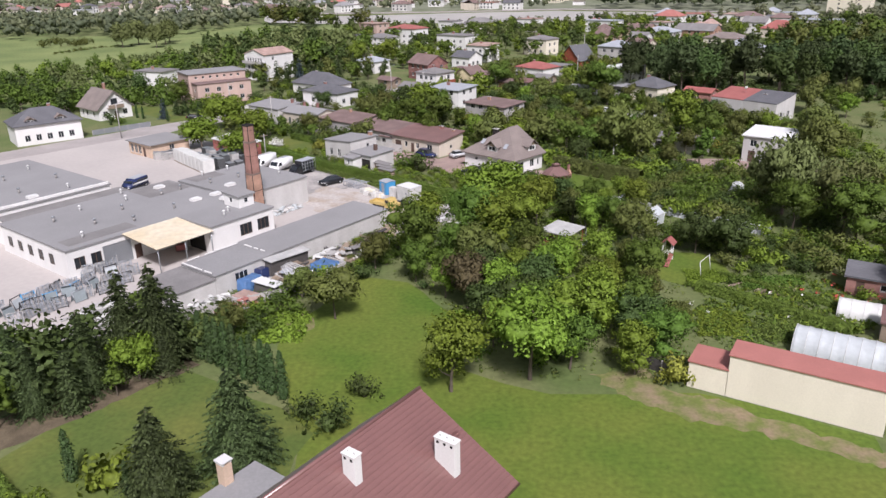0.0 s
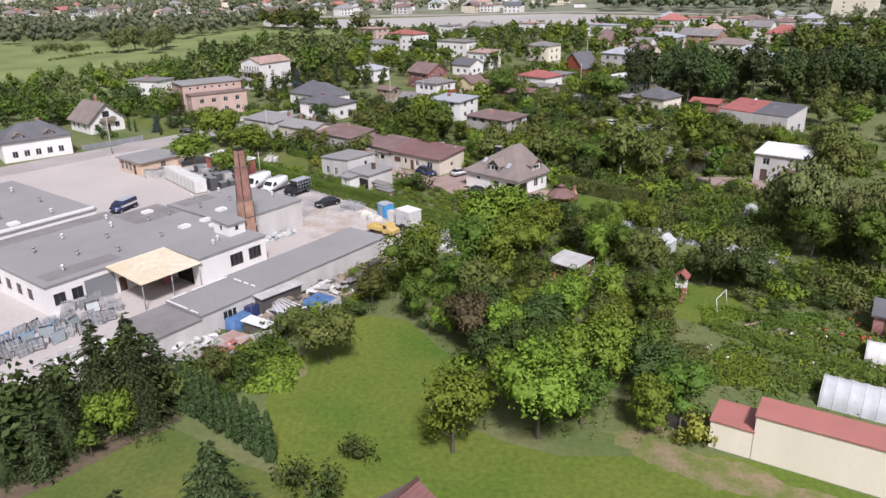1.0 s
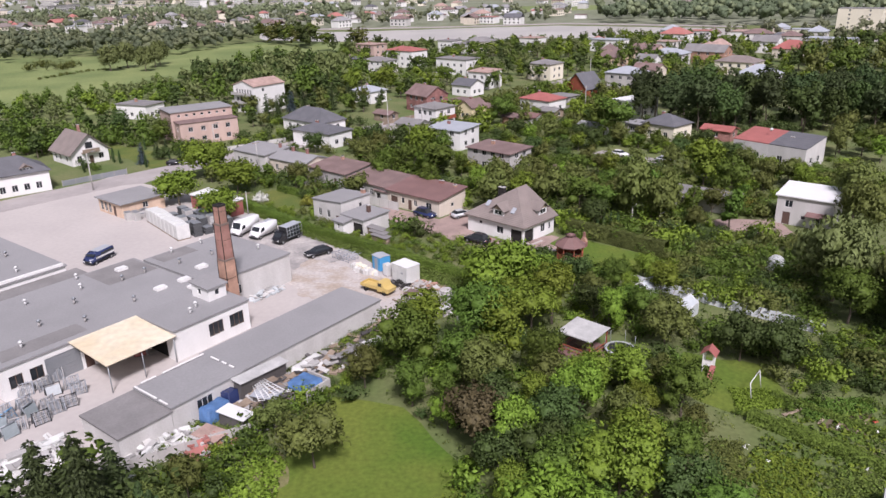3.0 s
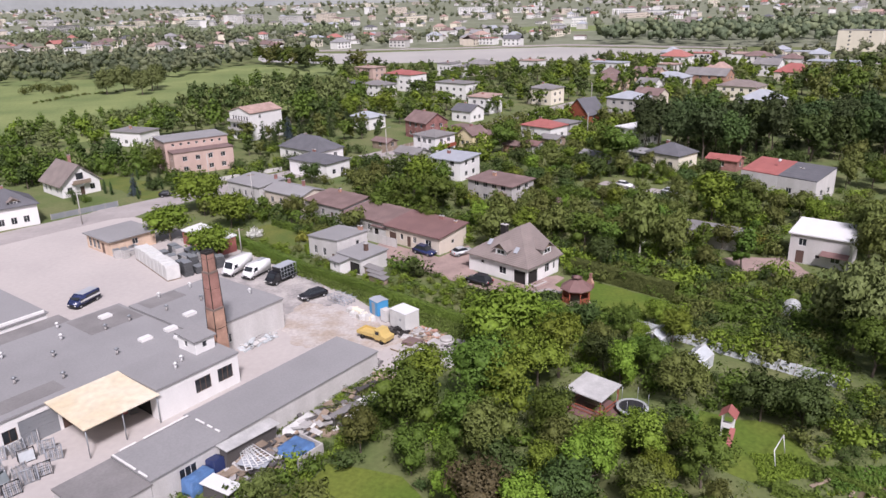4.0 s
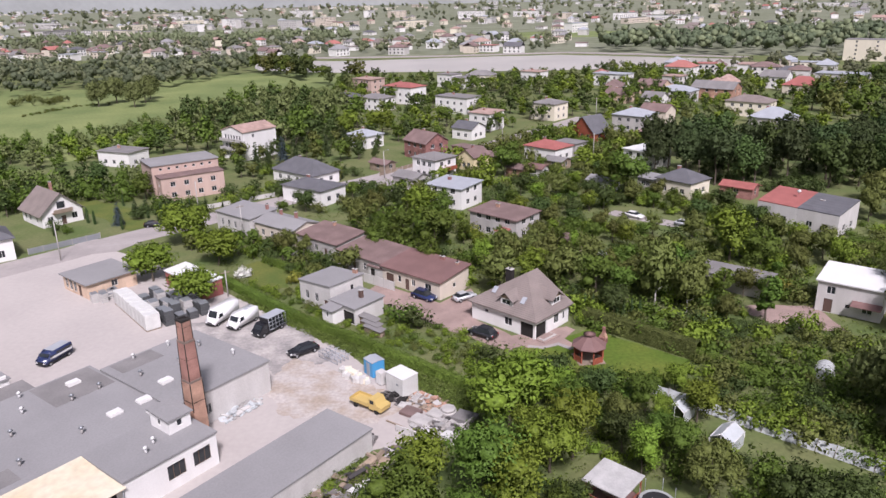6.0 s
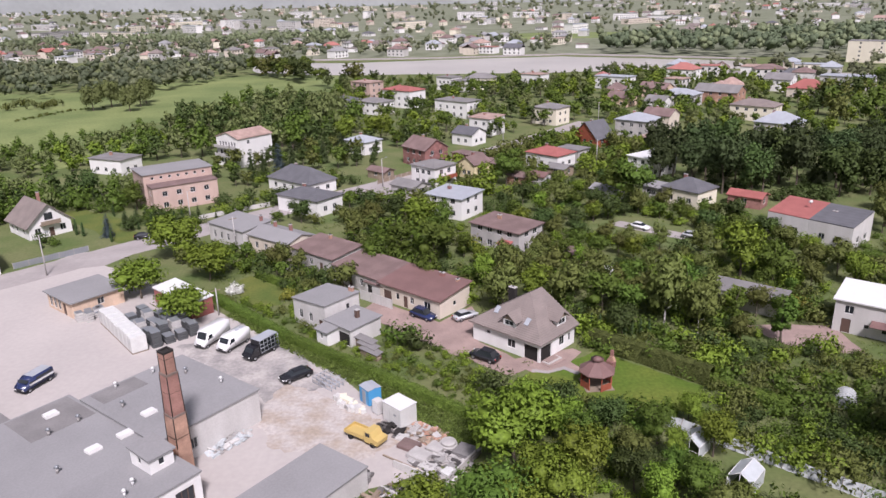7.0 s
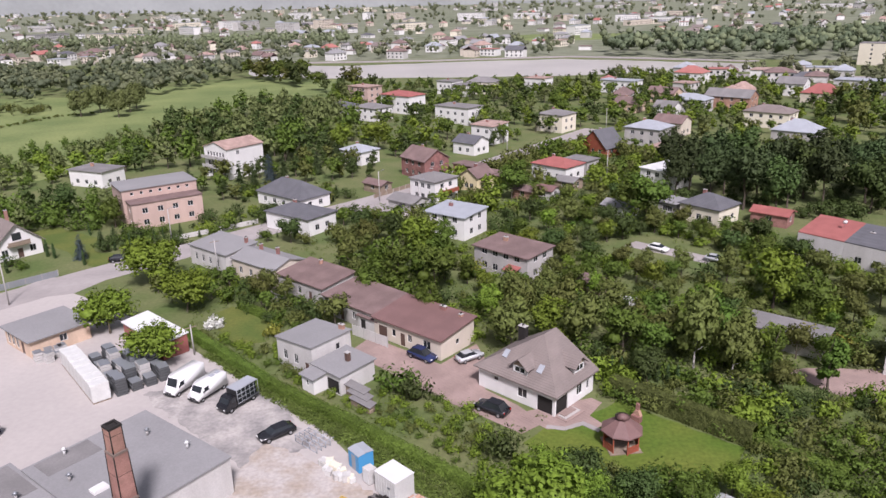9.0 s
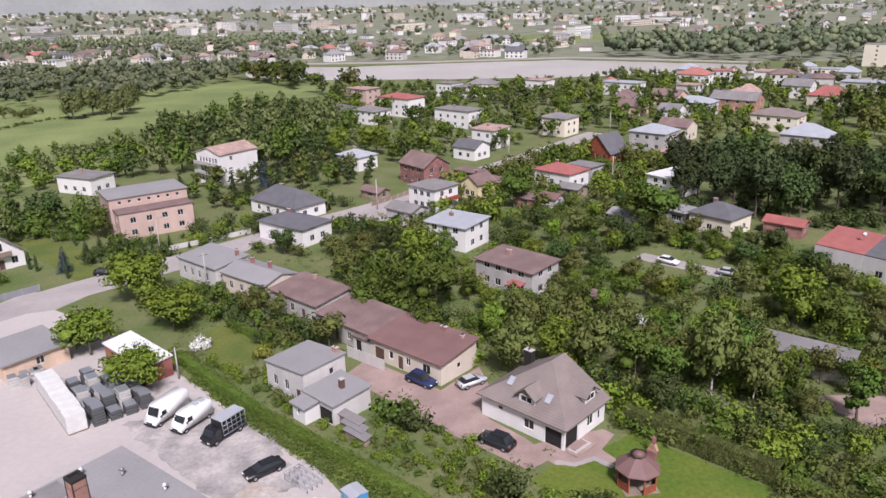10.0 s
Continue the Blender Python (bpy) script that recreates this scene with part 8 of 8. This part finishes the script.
scatter([(-150, 300), (-128, 270), (-92, 284), (-60, 285), (-50, 330), (-75, 400), (-100, 420), (-128, 370)], 130, ["wood_a", "wood_b", "mid_c", "wood_a"], (6.5, 12.5), 5.4, "", 0.5, 40, "wood_by_the_meadow")
scatter([(-88, 245), (-70, 240), (-60, 260), (-36, 262), (-40, 300), (-64, 285), (-92, 262)], 44, ["mid_a", "mid_b", "mid_c", "spruce"], (3.5, 8), 4, "", 0.5, 40, "town_garden_trees")
scatter([(-80, 215), (-66, 205), (-50, 208), (-36, 226), (-40, 250), (-66, 258), (-78, 245), (-66, 228)], 46, ["bush", "mid_b", "bush_light", "spruce", "bush_dark"], (1.2, 4.5), 2.6, "", 0.5, 40, "town_garden_trees")
scatter([(-60, 205), (-34, 228), (-14, 262), (20, 320), (60, 300), (50, 255), (24, 245), (-4, 225), (-30, 205)], 170, ["mid_a", "mid_b", "bush_olive", "bush", "mid_d", "bush_light"], (1.8, 6.5), 3.2, "", 0.5, 40, "town_garden_trees")
scatter([(-50, 300), (-20, 290), (30, 340), (70, 330), (130, 350), (190, 420), (120, 520), (-40, 530), (-90, 480), (-80, 420)], 480, ["wood_b", "mid_c", "wood_a", "mid_d", "mid_a"], (3.5, 9.5), 3.8, "", 0.8, 40, "town_trees")
scatter([(130, 250), (180, 260), (230, 400), (190, 440), (120, 340)], 90, ["mid_c", "mid_a", "mid_b"], (8, 14), 5, "", 0.8, 40, "town_trees")
scatter([(-150, 200), (-112, 205), (-125, 215), (-190, 240), (-200, 215)], 24, ["mid_a", "mid_c"], (4, 8), 5, "", 0.8, 40, "meadow_edge_wood")
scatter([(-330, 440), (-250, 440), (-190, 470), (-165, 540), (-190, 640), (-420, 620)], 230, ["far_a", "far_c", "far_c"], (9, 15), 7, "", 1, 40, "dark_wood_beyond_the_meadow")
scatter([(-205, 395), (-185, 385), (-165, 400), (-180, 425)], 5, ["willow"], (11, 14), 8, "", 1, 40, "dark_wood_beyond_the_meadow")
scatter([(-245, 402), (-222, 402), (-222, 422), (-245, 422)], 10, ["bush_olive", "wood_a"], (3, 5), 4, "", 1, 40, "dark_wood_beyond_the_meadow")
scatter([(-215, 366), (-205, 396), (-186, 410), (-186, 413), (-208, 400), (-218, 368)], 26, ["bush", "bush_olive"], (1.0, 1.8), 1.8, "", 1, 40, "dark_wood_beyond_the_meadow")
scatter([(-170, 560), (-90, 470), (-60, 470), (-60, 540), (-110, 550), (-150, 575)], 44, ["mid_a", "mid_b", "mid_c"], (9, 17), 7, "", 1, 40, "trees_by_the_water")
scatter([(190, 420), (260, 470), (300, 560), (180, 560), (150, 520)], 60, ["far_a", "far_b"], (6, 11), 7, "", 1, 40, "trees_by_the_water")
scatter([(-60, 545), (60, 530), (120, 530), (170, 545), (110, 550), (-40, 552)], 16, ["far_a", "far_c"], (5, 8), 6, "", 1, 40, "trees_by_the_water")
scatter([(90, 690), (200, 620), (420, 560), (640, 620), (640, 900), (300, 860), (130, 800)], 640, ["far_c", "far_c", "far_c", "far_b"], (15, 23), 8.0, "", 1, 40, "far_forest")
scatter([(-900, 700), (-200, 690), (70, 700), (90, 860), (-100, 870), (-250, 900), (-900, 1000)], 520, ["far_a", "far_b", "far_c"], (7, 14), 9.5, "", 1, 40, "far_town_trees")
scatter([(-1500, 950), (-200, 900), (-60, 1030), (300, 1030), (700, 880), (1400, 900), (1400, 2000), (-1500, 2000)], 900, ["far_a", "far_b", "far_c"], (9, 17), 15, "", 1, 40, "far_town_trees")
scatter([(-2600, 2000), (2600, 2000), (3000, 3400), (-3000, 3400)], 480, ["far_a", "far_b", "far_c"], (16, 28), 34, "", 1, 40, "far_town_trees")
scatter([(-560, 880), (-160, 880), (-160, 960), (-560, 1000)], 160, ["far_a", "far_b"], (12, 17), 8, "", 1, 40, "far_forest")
for k in range(46):
    x, y = rng.uniform(6.5, 18.5), rng.uniform(89, 95)
    STUFF["shrub_thicket"].append((rng.choice(("bush_light", "bush", "bush_olive")), x, y, rng.uniform(0.6, 1.5), rng.uniform(0.9, 1.2), rng.uniform(0, 6.28)))
for k in range(40):
    x = rng.uniform(24, 46)
    STUFF["garden_bushes"].append((rng.choice(("bush_light", "bush", "bush_olive")), x, 206 - 0.62 * x + rng.uniform(-5, 0), rng.uniform(0.5, 1.1), rng.uniform(0.9, 1.2), rng.uniform(0, 6.28)))
LABELS = {"shrub_thicket": "dense wild shrubs on an overgrown plot", "garden_bushes": "many green bushes filling the gardens", "orchard_undergrowth": "leafy undergrowth below orchard trees", "boundary_thicket": "dense green boundary planting by the factory",
          "meadow_edge_wood": "leafy trees along the meadow edge", "wood_by_the_meadow": "dense green wood beside the meadow", "town_garden_trees": "trees and bushes in town gardens", "town_trees": "many trees between the town houses",
          "dark_wood_beyond_the_meadow": "dark wood beyond the pale meadow", "trees_by_the_water": "trees along the reservoir shore", "park_undergrowth": "dark bushes below the tall park trees", "far_forest": "broad dark forest in the distance", "far_town_trees": "scattered trees in the distant town"}


# ---------- far town ----------
def far_town(n, area, seed, blocks=False):
    """Walls and roofs of many distant houses: one joined object for each colour of wall and roof."""
    r = random.Random(seed)
    made = {}
    for _ in range(n):
        for _ in range(30):
            x, y = r.uniform(area[0], area[1]), r.uniform(area[2], area[3])
            if free(x, y, 4, 14) and not in_poly(x, y, [(-200, 680), (-170, 570), (180, 540), (190, 615), (70, 695)]) and not in_poly(x, y, [(60, 690), (430, 550), (650, 620), (650, 905), (300, 880), (120, 830)]):
                break
        else:
            continue
        rot = r.choice((-38, 52, -20, 70)) + r.uniform(-8, 8)
        if blocks:
            w, d, h, roof, rise = r.uniform(30, 70), 13, r.choice((8, 11, 15)), "flat", 0
        else:
            w, d, h = r.uniform(9, 17), r.uniform(8, 11), r.choice((3.5, 5.8, 6.2))
            roof, rise = r.choice((("gable", 3.2), ("hip", 2.4), ("flat", 0), ("hip", 3.2)))
        TAKEN.append((x, y, w))
        t = pose(x, y, 0, 0, 0, rot)
        wall = r.choice(("white", "white", "offwhite", "cream", "beige"))
        rm = r.choice(("felt_dark", "felt", "metal_grey")) if blocks else r.choice(("tile_dark", "felt_brown", "felt_brown", "metal_rust", "felt", "felt_dark", "metal_grey", "metal_coral", "tile_grey"))
        box(made.setdefault(("wall", wall), bmesh.new()), -w / 2, w / 2, -d / 2, d / 2, 0, h, 0, t)
        sub = roof_shape(roof, -w / 2 - 0.4, w / 2 + 0.4, -d / 2 - 0.4, d / 2 + 0.4, h + 0.2, rise, 0.25)
        dst = made.setdefault(("roof", rm), bmesh.new())
        vs = {v: dst.verts.new(t @ v.co) for v in sub.verts}
        for f in sub.faces:
            dst.faces.new([vs[v] for v in f.verts])
        sub.free()
        g = made.setdefault(("glass", "glass"), bmesh.new())
        for fl in range(int(h / 2.8)):
            k = max(2, int(w / 3.4))
            for i in range(k):
                xx = -w / 2 + w * (i + 0.5) / k
                box(g, xx - 0.7, xx + 0.7, -d / 2 - 0.05, -d / 2 + 0.02, 1 + fl * 2.8, 2.4 + fl * 2.8, 0, t)
    for (kind, m), b in made.items():
        nm = {"wall": "distant_house_walls", "roof": "distant_house_roofs", "glass": "distant_windows"}[kind]
        tagged(part(nm, b, M[m]), {"wall": "pale walls of many distant town houses", "roof": "roofs of many distant town houses", "glass": "dark windows of many distant houses"}[kind], "distant houses", kind="stuff")


far_town(110, (-700, 90, 690, 880), 71)
far_town(260, (-1300, 1300, 900, 1700), 72)
far_town(230, (-2400, 2400, 1700, 3300), 76)
far_town(40, (-2400, 2400, 1900, 3400), 77, True)
far_town(46, (-1300, 1300, 1000, 2000), 73, True)
far_town(40, (-60, 200, 400, 530), 74)
far_town(5, (-560, -440, 960, 1010), 75, True)
for nm, entries in STUFF.items():
    merge(nm, entries, LABELS[nm], nm.split("_")[-1])

# an added backdrop, haze put into its pale colour, hides the sky and closes the view
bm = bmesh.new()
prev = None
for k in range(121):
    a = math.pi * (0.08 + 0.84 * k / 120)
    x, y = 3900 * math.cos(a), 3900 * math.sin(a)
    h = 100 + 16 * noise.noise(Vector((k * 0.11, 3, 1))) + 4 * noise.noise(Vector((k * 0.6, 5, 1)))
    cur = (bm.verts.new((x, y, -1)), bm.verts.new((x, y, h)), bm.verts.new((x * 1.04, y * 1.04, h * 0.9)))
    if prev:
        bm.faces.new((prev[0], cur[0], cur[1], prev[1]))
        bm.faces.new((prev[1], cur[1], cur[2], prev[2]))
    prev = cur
tagged(part("backdrop", bm, M["hill"]), "pale backdrop with haze painted in along the horizon", "hills", kind="structure")

# ---------- hedges ----------
def hedge(x0, y0, x1, y1, w, h, label, key="hedge", seed=1, per=70, size=0.1, wild=0.16):
    """A clipped hedge: an uneven leafy skin over a rounded inner mass."""
    r = np.random.default_rng(seed)
    L, a = math.hypot(x1 - x0, y1 - y0), math.degrees(math.atan2(y1 - y0, x1 - x0))
    ob = root("hedge", pose(x0, y0, 0, 0, 0, a), label, "hedge")
    n = int(L * (2 * h + w) * per)
    u, v = r.uniform(0, L, n), r.uniform(0, 2 * h + w, n)
    side = np.where(v < h, -1, np.where(v < h + w, 0, 1))
    y = np.where(side == 0, v - h - w / 2, side * w / 2)
    z = np.where(side == -1, v, np.where(side == 0, h, 2 * h + w - v))
    nor = np.stack([r.normal(size=n) * 0.4, side + r.normal(size=n) * 0.4, (side == 0) * 1.0 + 0.25 + r.normal(size=n) * 0.4], 1)
    wave = np.sin(u * 1.9 + seed) * 0.5 + np.sin(u * 4.3 + z * 2.1 + seed * 2) * 0.5 + np.sin(u * 0.6 + y * 3 + seed * 3) * 0.6
    off = (wave * wild * 0.5 + r.normal(size=n) * wild * 0.45)[:, None]
    face = np.stack([np.zeros(n), side, (side == 0) * 1.0], 1)
    pos = np.stack([u, y, z], 1) + face * off
    nor /= np.linalg.norm(nor, axis=1)[:, None]
    t = np.cross(nor, r.normal(size=(n, 3)))
    t /= np.linalg.norm(t, axis=1)[:, None] + 1e-9
    b = np.cross(nor, t)
    s = (size * r.uniform(0.6, 1.4, n))[:, None]
    quad = np.stack([pos - t * s, pos - b * s * 0.6 + nor * s * 0.2, pos + t * s, pos + b * s * 0.6 + nor * s * 0.2], 1).reshape(-1, 3)
    V = [np.hstack([quad, np.repeat(nor + face * 0.5, 4, axis=0)])]
    Fc = np.arange(n * 4).reshape(-1, 4).tolist()
    k, m = n * 4, max(2, int(L / 0.6))
    ring = ((-w / 2 + 0.08, 0), (-w / 2 + 0.1, h - 0.25), (-w / 2 + 0.25, h - 0.1), (w / 2 - 0.25, h - 0.1), (w / 2 - 0.1, h - 0.25), (w / 2 - 0.08, 0))
    for i in range(m + 1):
        g = 1 + 0.05 * math.sin(i * 2.3 + seed)
        V.append(np.array([(L * i / m, py * g, pz * g, 0, py / w, 0.3 + pz / h) for py, pz in ring]))
        if i < m:
            q = k + i * 6
            Fc += [(q + j, q + 6 + j, q + 7 + j, q + 1 + j) for j in range(5)]
    part("foliage", raw_mesh("foliage", np.concatenate(V), Fc, M[key]), None, ob)
    return ob


hedge(-51.5, 160.5, -33.0, 143.4, 1.3, 1.6, "long clipped green boundary hedge", seed=2)
hedge(-33.0, 143.4, -18.5, 132.6, 1.3, 1.6, "long clipped green boundary hedge", seed=3)
hedge(-18.5, 132.6, -3.0, 120.5, 1.3, 1.5, "overgrown green boundary hedge", seed=4)
hedge(13.4, 143.0, 28.0, 130.8, 1.6, 2.7, "tall dense clipped hedge by the lawn", "hedge_old", 5, 90, 0.08, 0.08)
hedge(27.3, 131.3, 36.0, 124.5, 1.2, 1.5, "ragged green hedge end", "hedge", 6)
hedge(-46.5, 171.5, -37.5, 164.5, 1.0, 1.4, "green garden hedge by the lawn", "hedge", 7)
hedge(26.1, 84.5, 39.5, 72.5, 1.3, 1.2, "low leafy row of berry bushes", "hedge", 8)
hedge(30.0, 89.0, 41.2, 79.0, 0.7, 0.7, "low clipped garden hedge", "hedge", 9)
hedge(-41, 47.0, -31.5, 39.5, 0.9, 1.1, "low light green garden hedge", "hedge", 10)
hedge(71, 180, 84, 168, 1.4, 2.0, "clipped hedge beside the long house", "hedge", 11)

# ---------- swing frame and plot borders ----------
sw = root("swing_frame", pose(28.2, 89.6, 0, 0, 0, 55), "white tubular garden swing frame on the lawn", "swing")
for x in (-1.7, 1.7):
    bm = bmesh.new()
    tube(bm, (x, -0.35, 0), (x, 0, 2.1), 0.05, 0.05, 6)
    part("leg", bm, M["frame"], sw)
bm = bmesh.new()
tube(bm, (-1.7, 0, 2.08), (1.7, 0, 2.08), 0.05, 0.05, 6)
part("crossbar", bm, M["frame"], sw)
for x0, y0, x1, y1 in ((32.8, 83.7, 36.8, 88.5), (34.2, 82.9, 37.0, 86.1), (35.9, 82.2, 38.2, 84.8), (29.8, 85.2, 32.2, 86.4)):
    slab("border_board", (x0 + x1) / 2, (y0 + y1) / 2, 0.03, math.degrees(math.atan2(y1 - y0, x1 - x0)), math.hypot(x1 - x0, y1 - y0), 0.32, 0.14, "wood", "weathered board edging a vegetable bed", "board")
slab("cold_frame", 37.6, 75.9, 0.02, -42, 1.7, 1.0, 0.4, "film", "white covered cold frame in the garden", "cold frame")
slab("cold_frame", 31.0, 80.9, 0.02, -42, 1.5, 0.9, 0.25, "cream", "pale covered cold frame in the garden", "cold frame")
sheet("bed", [(33.0, 83.2), (36.6, 87.9), (39.2, 86.0), (36.4, 81.4)], 0.03, M["bed"], "brown dug soil with young plants", "garden bed", 0.8, 0.15, 41)
sheet("bed", [(34.3, 78.6), (36.6, 79.4), (38.6, 76.4), (36.6, 75.4)], 0.03, M["bed"], "brown dug soil beside the low hedge", "garden bed", 0.8, 0.15, 42)

# ---------- weeds and garden crops ----------
def tufts(name, poly, n, radius, count, size, mat, label, category, seed, avoid=True, height=0.25):
    r = random.Random(seed)
    xs, ys = [p[0] for p in poly], [p[1] for p in poly]
    cs = []
    for _ in range(n * 8):
        if len(cs) >= n:
            break
        x, y = r.uniform(min(xs), max(xs)), r.uniform(min(ys), max(ys))
        if in_poly(x, y, poly) and not (avoid and (inside(x, y, 0.3) or any(in_poly(x, y, p) for p in OPEN))):
            cs.append((x, y, height * r.uniform(0.5, 1.3)))
    V, Fc = leaves(np.random.default_rng(seed), cs, [radius * r.uniform(0.6, 1.4) for _ in cs], count, size, 0.6, flat=0.6)
    return tagged(part(name, raw_mesh(name, V, Fc, M[mat])), label, category, kind="stuff")


WILD = [(-16, 64), (-10, 108), (-40, 148), (-52, 162), (-60, 185), (-30, 220), (20, 245), (90, 190), (95, 60), (40, 50), (18, 62)]
tufts("tall_weeds", WILD, 3600, 0.6, 10, 0.15, "weeds", "tall green weeds and rough grass", "weeds", 81)
tufts("dark_weeds", WILD, 2200, 0.6, 10, 0.15, "leaf", "dark leafy ground cover in gardens", "weeds", 82)
tufts("olive_weeds", WILD, 1800, 0.5, 10, 0.14, "leaf_olive", "dry olive weeds between gardens", "weeds", 83)
tufts("bank_weeds", [(-4, 114), (-12, 123), (-33, 141), (-46, 153), (-44, 156), (-30, 142), (-10, 126), (-2, 119)], 2400, 0.55, 18, 0.13, "weeds", "green weeds on the bank by the yard", "weeds", 84, False)
tufts("store_weeds", [(-37, 74), (-17, 107), (-14, 106), (-20, 92), (-34, 72)], 700, 0.5, 18, 0.13, "weeds", "weeds growing among the scrap", "weeds", 85, False)
PLOT = [(21, 76), (31.5, 86), (43, 87), (46, 78), (36, 68), (24, 71)]
BEDS = (([(24.5, 78.3), (29.7, 77.6), (27.9, 72.1), (22.9, 71.9)], "leaf_light", "light green bean plants in a garden bed"), ([(20.8, 80.2), (24.3, 80.3), (22.6, 73.7), (20.0, 73.6)], "leaf_olive", "grey-green potato plants in a bed"),
        ([(30.3, 76.6), (35.3, 75.5), (33.5, 70.4), (28.7, 70.9)], "weeds", "pale green lettuce plants in a bed"), ([(25.9, 90.3), (30.9, 90.0), (30.6, 86.7), (25.5, 85.7)], "leaf_light", "bright green leafy crops in a bed"),
        ([(32.4, 88.0), (39.6, 88.5), (39.4, 86.0), (31.9, 84.1)], "leaf", "green leafy crops beside the hedge"), ([(30.5, 83.2), (34.5, 80), (33, 78.2), (29.2, 81.0)], "weeds", "mixed green crops beside the hedge"))
for k, (poly, mat, lab) in enumerate(BEDS):
    tufts("crop_rows", poly, 420, 0.26, 12, 0.12, mat, lab, "vegetables", 110 + k, False)
tufts("vegetables", PLOT, 300, 0.32, 9, 0.2, "leaf_light", "leafy vegetables in garden rows", "vegetables", 86, False)
tufts("potato_plants", PLOT, 500, 0.35, 9, 0.2, "leaf", "green potato plants in garden rows", "vegetables", 87, False)
tufts("garden_flowers", [(38, 84), (44, 88), (47, 80), (41, 78)], 22, 0.3, 8, 0.12, "red_bloom", "red garden flowers among vegetables", "flowers", 88, False, 0.7)
tufts("white_flowers", [(22, 78), (30, 84), (44, 80), (36, 70)], 7, 0.3, 8, 0.12, "bloom", "white garden flowers among vegetables", "flowers", 89, False, 0.7)
tufts("lawn_patch_plants", [(-28, 72), (-24, 79), (-20.5, 76), (-20, 70), (-24, 69)], 420, 0.35, 9, 0.2, "leaf_light", "broad-leaved vegetables beside the lawn", "vegetables", 90, False)
